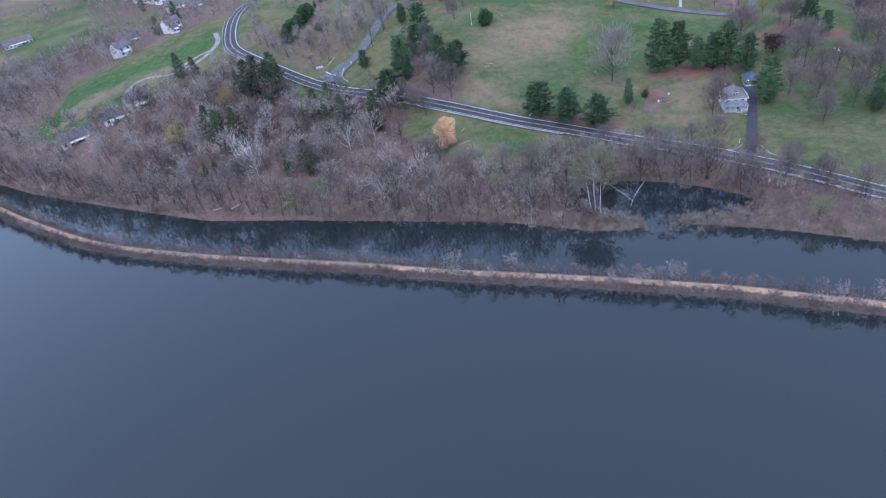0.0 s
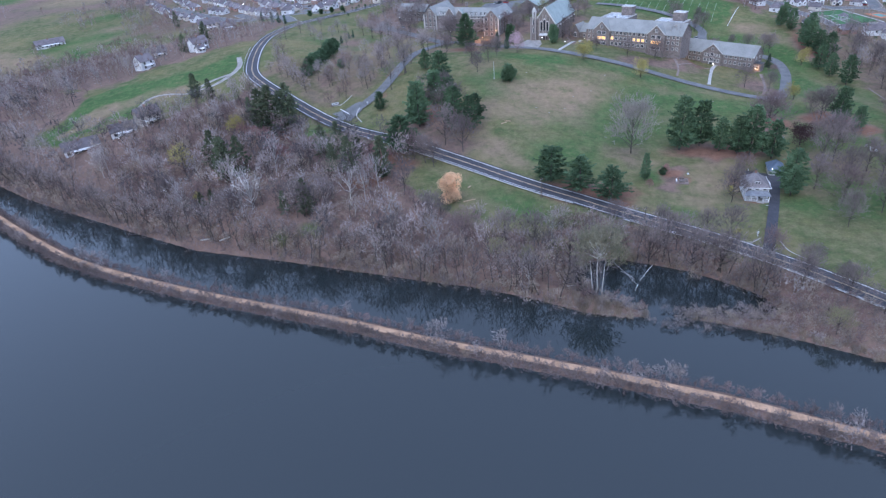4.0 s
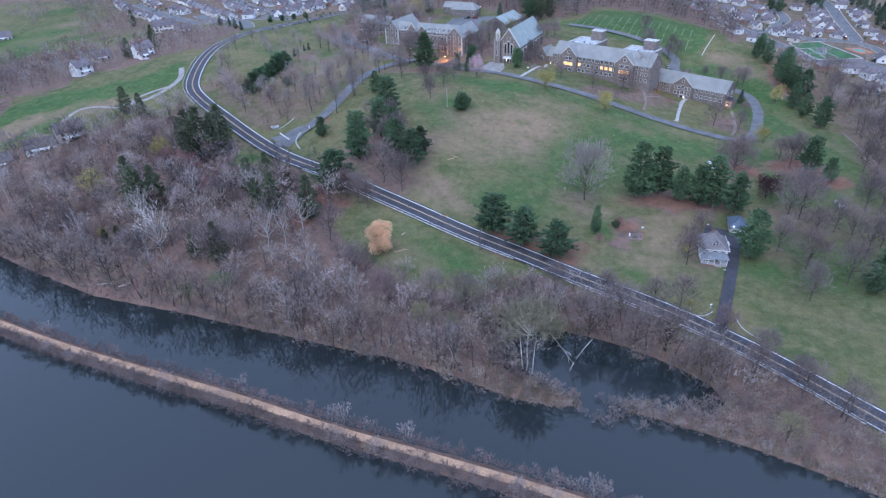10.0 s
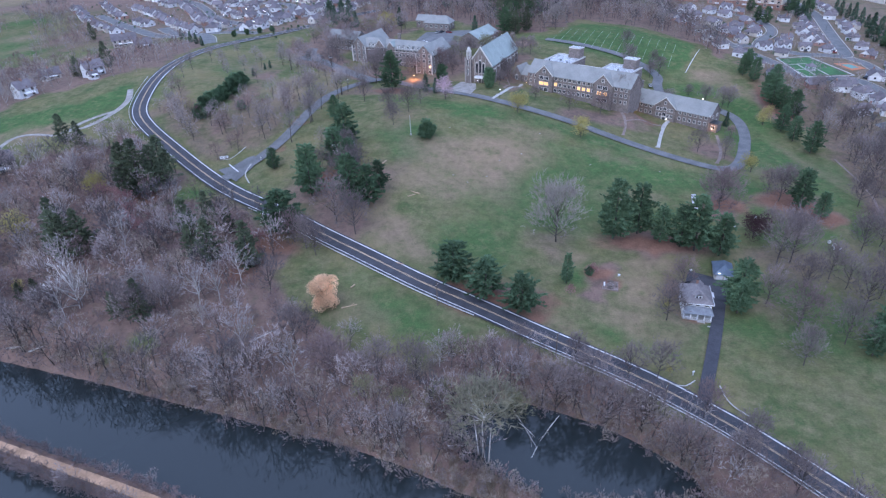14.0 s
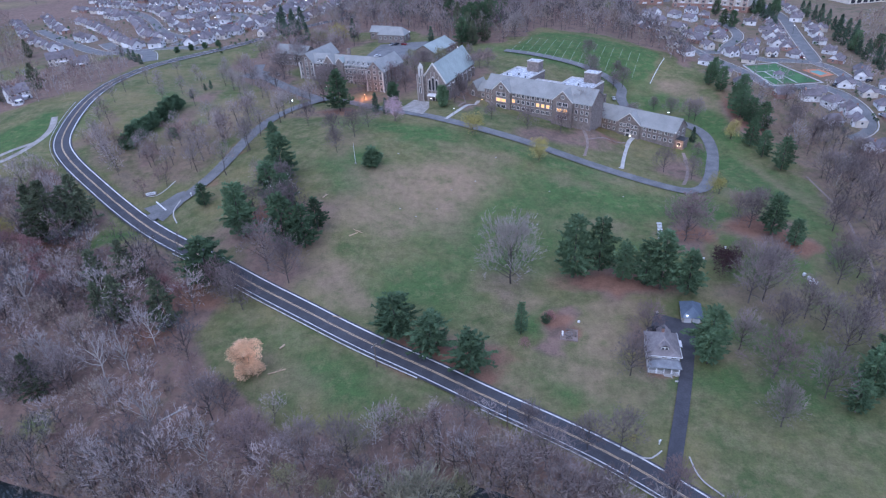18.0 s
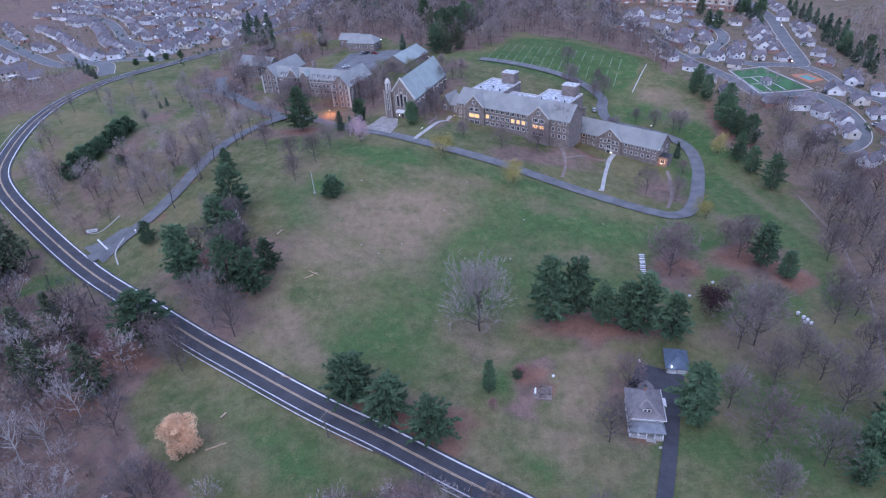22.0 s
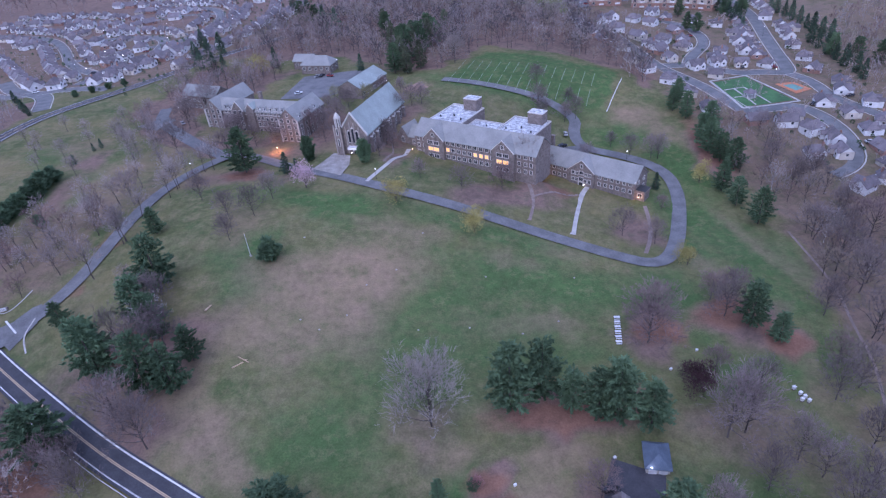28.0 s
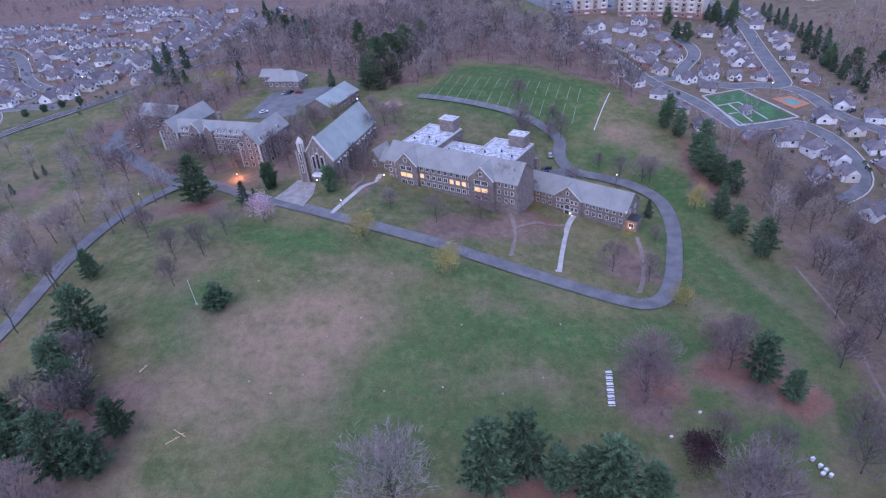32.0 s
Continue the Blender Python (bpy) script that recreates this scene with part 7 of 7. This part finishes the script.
# ---- beside the road
def utility_pole(x, y, h, turn):
    z = ground(x, y)
    e = thing("utility_pole", x, y, z, turn, "brown wooden utility pole with a crossarm", "utility pole", "utility poles")
    piece("pole", Solid().tube((0, 0, -0.5), (0, 0, h), 0.21, 0.15, 8), WOODM, e)
    piece("crossarm", Solid().box(-1.2, -0.08, h - 1.0, 1.2, 0.08, h - 0.82), WOODM, e)
    for k in (-1.05, -0.4, 0.4, 1.05):
        piece("insulator", Solid().tube((k, 0, h - 0.82), (k, 0, h - 0.6), 0.05, 0.05, 6), WHITEP, e)
    piece("street_light_arm", Solid().tube((0, 0, h - 1.6), (0, 2.2, h - 1.1), 0.04, 0.04, 5).box(-0.12, 2.1, h - 1.2, 0.12, 2.7, h - 1.05), DARKM, e)
    return (x, y, z + h - 0.7)


tops = [utility_pole(*p) for p in ((-92, 314, 9, 45), (-56, 284, 9, 50), (-18, 256, 9, 53), (26, 228.6, 8.6, 57), (61, 208, 8.5, 58), (87, 190, 8.5, 52), (116, 157, 8.5, 48))]
for a, b in zip(tops, tops[1:]):
    for o in (-1.0, -0.4, 0.4, 1.0):
        cu = bpy.data.curves.new("wire", "CURVE")
        cu.dimensions, cu.bevel_depth = "3D", 0.02
        sp_ = cu.splines.new("POLY")
        sp_.points.add(8)
        for k in range(9):
            t = k / 8
            sp_.points[k].co = (a[0] + (b[0] - a[0]) * t + o * 0.5, a[1] + (b[1] - a[1]) * t + o * 0.8, a[2] + (b[2] - a[2]) * t - 1.2 * 4 * t * (1 - t), 1)
        cu.materials.append(DARKM)
        tagged(new("wire", cu), "thin dark overhead wire", "wire", "overhead wires")


def guard_rail(line, side_, label):
    """A pale rail on short posts beside the road."""
    p = spread(line, 3.0)
    d = np.gradient(p, axis=0)
    d /= np.linalg.norm(d, axis=1)[:, None]
    q = p + np.stack([-d[:, 1], d[:, 0]], -1) * side_
    z = land(q[:, 0], q[:, 1])
    e = thing("guard_rail", 0, 0, 0, 0, label, "guard rail", "guard rails")
    s = Solid()
    for k in range(len(q) - 1):
        a, b = (*q[k], z[k]), (*q[k + 1], z[k + 1])
        for lo, hi in ((0.42, 0.74),):
            s.face((a[0], a[1], a[2] + lo), (b[0], b[1], b[2] + lo), (b[0], b[1], b[2] + hi), (a[0], a[1], a[2] + hi))
            o = np.array([-(b[1] - a[1]), b[0] - a[0]]) / 30
            s.face((a[0], a[1], a[2] + hi), (b[0], b[1], b[2] + hi), (b[0] + o[0], b[1] + o[1], b[2] + hi), (a[0] + o[0], a[1] + o[1], a[2] + hi))
    piece("rail", s, WHITEP, e)
    for k in range(0, len(q), 1):
        piece("post", Solid().box(q[k, 0] - 0.09, q[k, 1] - 0.09, z[k] - 0.3, q[k, 0] + 0.09, q[k, 1] + 0.09, z[k] + 0.72), WOODM, e)


guard_rail(MAIN[13:18], -4.9, "pale timber guard rail on the river side")
guard_rail(MAIN[18:24], -4.9, "pale timber guard rail above the inlet")
guard_rail(MAIN[7:11], -5.0, "pale guard rail on the bend")


def entrance_sign():
    x, y = -74, 325.5
    e = thing("entrance_sign", x, y, ground(x, y), 20, "stone entrance sign with a white board", "sign")
    piece("base", Solid().box(-2.2, -0.5, -0.3, 2.2, 0.5, 1.1), STONE, e)
    b = piece("board", Solid().box(-1.8, -0.62, 0.35, 1.8, -0.5, 1.5), WHITEP, e, "white board with plain dark bars")
    for k in range(2):
        piece("lettering_bar", Solid().box(-1.3, -0.66, 0.65 + k * 0.4, 1.3, -0.62, 0.8 + k * 0.4), DARKM, b)


entrance_sign()
setting(ribbon("stop_line", [(-70.5, 321), (-64.5, 315)], -0.3, 0.3, 0.16, WHITE, 1.5, 2), "white stop line at the driveway's mouth", "road marking")
setting(ribbon("kerb", [(-76, 325), (-72, 324), (-69, 327), (-66, 333)], -0.25, 0.25, 0.2, PALE, 1.5, 2), "pale curved kerb", "kerb")
setting(ribbon("kerb", [(-60, 320), (-61.5, 313), (-57, 305.5)], -0.25, 0.25, 0.2, PALE, 1.5, 2), "pale curved kerb", "kerb")
setting(ribbon("kerb", [(108, 186), (104, 191), (104, 197)], -0.2, 0.2, 0.2, PALE, 1.5, 2), "pale curved kerb", "kerb")
setting(ribbon("kerb", [(88, 200), (94, 196), (98, 199)], -0.2, 0.2, 0.2, PALE, 1.5, 2), "pale curved kerb", "kerb")

CUT_WOOD = mat("pale cut wood", (0.5, 0.38, 0.26), (0.36, 0.26, 0.17), 0.9, 1.0, fine=0.2)


def log(x, y, turn, length, r, material, label="pale fallen log on the grass"):
    s = Solid().tube((-length / 2, 0, r * 0.8), (length / 2, 0.2, r * 0.8), r, r * 0.7, 7)
    s.tube((length * 0.1, 0, r), (length * 0.35, length * 0.2, r * 1.6), r * 0.5, r * 0.2, 5)
    ob = piece("fallen_log", s, material, None)
    ob.matrix_basis = pose(x, y, ground(x, y), 0, 0, turn)
    tagged(ob, label, "log", "fallen logs")


for x, y, turn, ln, r in ((-2, 227, 20, 5, 0.2), (1, 310, 60, 3, 0.3), (15, 289, -40, 5, 0.2), (14, 287, 30, 3.5, 0.2), (-26.6, 214, 38, 7, 0.25), (12.5, 247.6, -30, 3, 0.2), (-104, 215, 10, 9, 0.3), (-96, 214, 40, 8, 0.25), (-2, 236, 50, 2, 0.3)):
    log(x, y, turn, ln, r, TWIG_WHITE if y < 220 else CUT_WOOD)
# leaning dead trunks over the inlet
for x, y, dx, dy, h in ((38.2, 176.5, -1.2, 2.5, 12), (40.4, 174.4, 0.6, 0.8, 13)):
    s = Solid().tube((0, 0, -0.5), (dx * 0.5, dy * 0.5, h * 0.5), 0.22, 0.16, 6).tube((dx * 0.5, dy * 0.5, h * 0.5), (dx, dy, h), 0.16, 0.06, 5)
    ob = piece("dead_trunk", s, TWIG_WHITE, None)
    ob.matrix_basis = pose(x, y, ground(x, y))
    tagged(ob, "bleached leaning trunk over the inlet", "dead tree", "dead trunks")


def fallen(a, b, r):
    """A bleached dead tree fallen from the bank into the water, with two snapped branches."""
    a, b = Vector(a), Vector(b)
    d = (b - a).normalized()
    side = Vector((-d.y, d.x, 0.2))
    ln = (b - a).length
    s = Solid().tube(a, a.lerp(b, 0.5) + Vector((0, 0, 0.35)), r, r * 0.8, 7).tube(a.lerp(b, 0.5) + Vector((0, 0, 0.35)), b, r * 0.8, r * 0.35, 6)
    s.tube(a.lerp(b, 0.62), a.lerp(b, 0.72) + side * (ln * 0.1), r * 0.45, r * 0.2, 5).tube(a.lerp(b, 0.78), a.lerp(b, 0.95) - side * (ln * 0.08), r * 0.4, r * 0.15, 5)
    tagged(piece("fallen_tree", s, TWIG_WHITE, None), "bleached dead tree fallen into the inlet", "dead tree", "dead trunks")


for a, b, r in (((47.5, 191, 1.0), (52.7, 178.8, 0.2), 0.1), ((59.6, 188.5, 1.2), (53.7, 180.7, 0.2), 0.09), ((52.9, 179, 0.25), (51.2, 175.6, 0.1), 0.1), ((49, 186.8, 0.3), (52.7, 182.1, 0.15), 0.08), ((30.2, 179, 0.5), (34.6, 179.4, 0.15), 0.16)):
    fallen(a, b, r)


# ---- on the lawn
def fire_pit():
    x, y = 83, 240.5
    e = thing("stone_patio", x, y, ground(x, y), -12, "square stone patio with benches round a fire ring", "patio")
    piece("paving", Solid().box(-2.6, -2.6, -0.4, 2.6, 2.6, 0.12), WALK, e)
    for a in range(8):
        t = a * math.tau / 8
        piece("ring_stone", Solid().box(-0.3, -0.22, 0.12, 0.3, 0.22, 0.5).turned(pose(0.9 * math.cos(t), 0.9 * math.sin(t), 0, 0, 0, math.degrees(t) + 90)), STONE, e)
    for k in range(4):
        piece("bench", Solid().box(-1.0, 1.7, 0.45, 1.0, 2.2, 0.55).box(-0.9, 1.75, 0.12, -0.7, 2.15, 0.45).box(0.7, 1.75, 0.12, 0.9, 2.15, 0.45).turned(pose(0, 0, 0, 0, 0, 90 * k)), WHITEP if k == 1 else WOODM, e)


fire_pit()


def flagpole():
    x, y = 10.6, 333.2
    e = thing("flagpole", x, y, ground(x, y), 0, "tall white flagpole on the lawn", "flagpole")
    piece("pole", Solid().tube((0, 0, -0.3), (0, 0, 9.0), 0.11, 0.06, 8), WHITEP, e)
    piece("base", Solid().tube((0, 0, -0.3), (0, 0, 0.35), 0.5, 0.4, 10), PALE, e)
    bm = bmesh.new()
    bmesh.ops.create_icosphere(bm, subdivisions=1, radius=0.14)
    part("finial", bm, YELLOW, e).matrix_basis = pose(0, 0, 9.1)


flagpole()


def picnic_table():
    e = thing("picnic_table", 0, 0, 0, 0, "white-topped picnic table on the lawn", "picnic table", "row of picnic tables")
    piece("tabletop", Solid().box(-0.9, -0.4, 0.72, 0.9, 0.4, 0.8), WHITEP, e)
    for y in (-0.7, 0.7):
        piece("bench", Solid().box(-0.9, y - 0.14, 0.42, 0.9, y + 0.14, 0.48), WHITEP, e)
    for x in (-0.7, 0.7):
        piece("leg", Solid().box(x - 0.05, -0.95, 0.34, x + 0.05, 0.95, 0.42).box(x - 0.05, -0.5, -0.1, x + 0.05, -0.4, 0.72).box(x - 0.05, 0.4, -0.1, x + 0.05, 0.5, 0.72), WOODM, e)
    return e


first = picnic_table()
for k in range(6):
    x, y = 125.6 + k * 0.5, 288.6 + k * 2.05
    m = pose(x, y, ground(x, y), 0, 0, -8 + 3 * (k % 2))
    if k:
        copy_thing(first, m)
    else:
        first.matrix_basis = m


def beehive(x, y, turn):
    e = thing("beehive", x, y, ground(x, y), turn, "white wooden beehive boxes on a stand", "beehive", "beehives")
    piece("stand", Solid().box(-0.45, -0.35, -0.1, 0.45, 0.35, 0.3), WOODM, e)
    piece("brood_box", Solid().box(-0.4, -0.32, 0.3, 0.4, 0.32, 0.8), WHITEP, e)
    piece("super", Solid().box(-0.4, -0.32, 0.81, 0.4, 0.32, 1.15), WHITEP, e)
    piece("lid", Solid().box(-0.46, -0.38, 1.16, 0.46, 0.38, 1.26), WHITEP, e)


for x, y, turn in ((167.0, 266.5, 10), (167.7, 264.6, 15), (167.1, 262.6, 5), (168.7, 262.0, 20), (168.3, 263.4, 0)):
    beehive(x, y, turn)
for x, y in ((137, 277), (147, 283), (113.5, 252.5), (87, 246)):
    ob = piece("white_box", Solid().box(-0.35, -0.25, -0.1, 0.35, 0.25, 0.5).box(-0.38, -0.28, 0.5, 0.38, 0.28, 0.56), WHITEP, None)
    ob.matrix_basis = pose(x, y, ground(x, y), 0, 0, 20)
    tagged(ob, "white painted box standing on the grass", "box", "white boxes")
for x, y in ((98, 201), (-56, 322)):
    ob = piece("roadside_post", Solid().box(-0.1, -0.1, 0, 0.1, 0.1, 1.1).box(-0.35, -0.15, 1.1, 0.35, 0.15, 1.5), WHITEP, None)
    ob.matrix_basis = pose(x, y, ground(x, y), 0, 0, 30)
    tagged(ob, "white mailbox on a post by the road", "mailbox")
# speckles of white litter on the lawn
rl = random.Random(3)
for x, y in ((50, 319), (44, 306), (60, 326), (82, 300), (66, 300), (98, 296), (36, 300), (70, 344), (28, 342), (110, 300), (90, 322), (120, 320), (30, 304)):
    ob = piece("grass_clod", Solid().box(-0.35, -0.2, 0, 0.3, 0.22, 0.14).box(-0.1, -0.3, 0, 0.2, 0.3, 0.1), LANE, None)
    ob.matrix_basis = pose(x, y, ground(x, y), 0, 0, rl.uniform(0, 180))
    tagged(ob, "pale dry clod on the lawn", "clod", "pale clods")


# ---- lamps that are lit
def lamp_post(x, y, h, power, globe=None, color=(1, 0.9, 0.8), label="slim dark lamp post with a white lit globe"):
    z = ground(x, y)
    e = thing("street_lamp", x, y, z, 0, label, "street lamp", "street lamps")
    piece("post", Solid().tube((0, 0, -0.3), (0, 0, h), 0.09, 0.06, 6), DARKM, e)
    piece("base", Solid().tube((0, 0, -0.3), (0, 0, 0.4), 0.2, 0.14, 8), DARKM, e)
    bm = bmesh.new()
    bmesh.ops.create_icosphere(bm, subdivisions=1, radius=0.17)
    part("globe", bm, globe or COOL, e, "glowing globe").matrix_basis = pose(0, 0, h + 0.2)
    if power:
        li = new("lamp_light", bpy.data.lights.new("lamp_light", "POINT"))
        li.data.energy, li.data.color, li.data.shadow_soft_size = power, color, 0.4
        li.parent = e
        li.location = (0, 0, h + 0.2)


for x, y, h, power in ((-55, 479, 6, 0), (-16, 431, 5, 0), (165, 403, 5, 0), (-30, 408, 4, 0), (53, 381, 4, 0), (58, 470, 7, 0), (28, 520, 6, 0), (-110, 545, 6, 0), (-128, 560, 6, 0), (-150, 585, 6, 0), (-135, 612, 6, 0), (-160, 640, 6, 0), (-118, 660, 6, 0), (-180, 700, 6, 0), (-140, 725, 6, 0), (-105, 720, 6, 0), (-210, 690, 6, 0), (-100, 760, 6, 0), (268, 470, 6, 0), (300, 545, 6, 0), (-125, 590, 6, 0), (-170, 610, 6, 0), (-145, 650, 6, 0), (-185, 660, 6, 0), (-200, 735, 6, 0), (-165, 755, 6, 0), (-120, 800, 6, 0), (-240, 760, 6, 0), (-90, 655, 6, 0), (-75, 700, 6, 0), (-155, 565, 6, 0), (-230, 640, 6, 0)):
    lamp_post(x, y, h, power)
# added post, standing in for the orange lamp on the hall's wall
lamp_post(5.5, 423.5, 2.2, 1500, WARM, (1, 0.36, 0.1), "added short post with an orange globe, standing in for the residence hall's wall lamp")


def wall_lamp(name, host_x, host_y, z, power, label, color=(1, 0.42, 0.12), material=None):
    return lamp_ball(name, host_x, host_y, z, 0.16, material or WARM, label, power, color)


wall_lamp("wall_lamp", 124.5, 397.0, 16.4, 900, "orange lamp at the wing's inner corner")
wall_lamp("wall_lamp", 157.9, 366.5, 13.0, 200, "orange lamp at the wing's end porch")
wall_lamp("wall_lamp", 68.6, 409.5, 25.8, 120, "lamp beside the hall's west door", (1, 0.6, 0.3))
wall_lamp("wall_lamp", 20.4, 524.5, 38.0, 250, "orange lamp on the rear building", (1, 0.5, 0.2))
wall_lamp("wall_lamp", 140.0, 382.5, 12.6, 60, "lamp above the wing's entrance", (1, 0.85, 0.7), COOL)
wall_lamp("wall_lamp", 42.0, 404.0, 29.5, 60, "lamp beside the chapel door", (1, 0.9, 0.8), COOL)


# ---- the village green
def gazebo():
    x, y = 243, 448
    e = thing("gazebo", x, y, ground(x, y), 0, "small dark-roofed gazebo on the green", "gazebo")
    piece("floor", Solid().tube((0, 0, -0.3), (0, 0, 0.35), 3.2, 3.2, 8), PALE, e)
    for k in range(8):
        t = k * math.tau / 8
        piece("post", Solid().box(-0.12, -0.12, 0.3, 0.12, 0.12, 2.8).turned(pose(2.7 * math.cos(t), 2.7 * math.sin(t), 0)), WHITEP, e)
    piece("roof", Solid().tube((0, 0, 2.7), (0, 0, 4.6), 3.5, 0.2, 8), SHINGLE, e)


gazebo()


# ---- the footbridge at the canal's end of the view
def footbridge():
    e = thing("footbridge", 122, 122, 1.6, -35, "pale footbridge over the canal", "bridge")
    piece("deck", Solid().box(-1.4, -11, 0.5, 1.4, 11, 0.8), PALE, e)
    for x in (-1.4, 1.3):
        piece("railing", Solid().box(x, -11, 1.6, x + 0.1, 11, 1.72).box(x, -11, 0.8, x + 0.1, -10.8, 1.6).box(x, 0, 0.8, x + 0.1, 0.2, 1.6).box(x, 10.8, 0.8, x + 0.1, 11, 1.6), WHITEP, e)
    for y in (-9, 9):
        piece("pier", Solid().box(-1.2, y - 0.4, -4, 1.2, y + 0.4, 0.5), STONE, e)


footbridge()
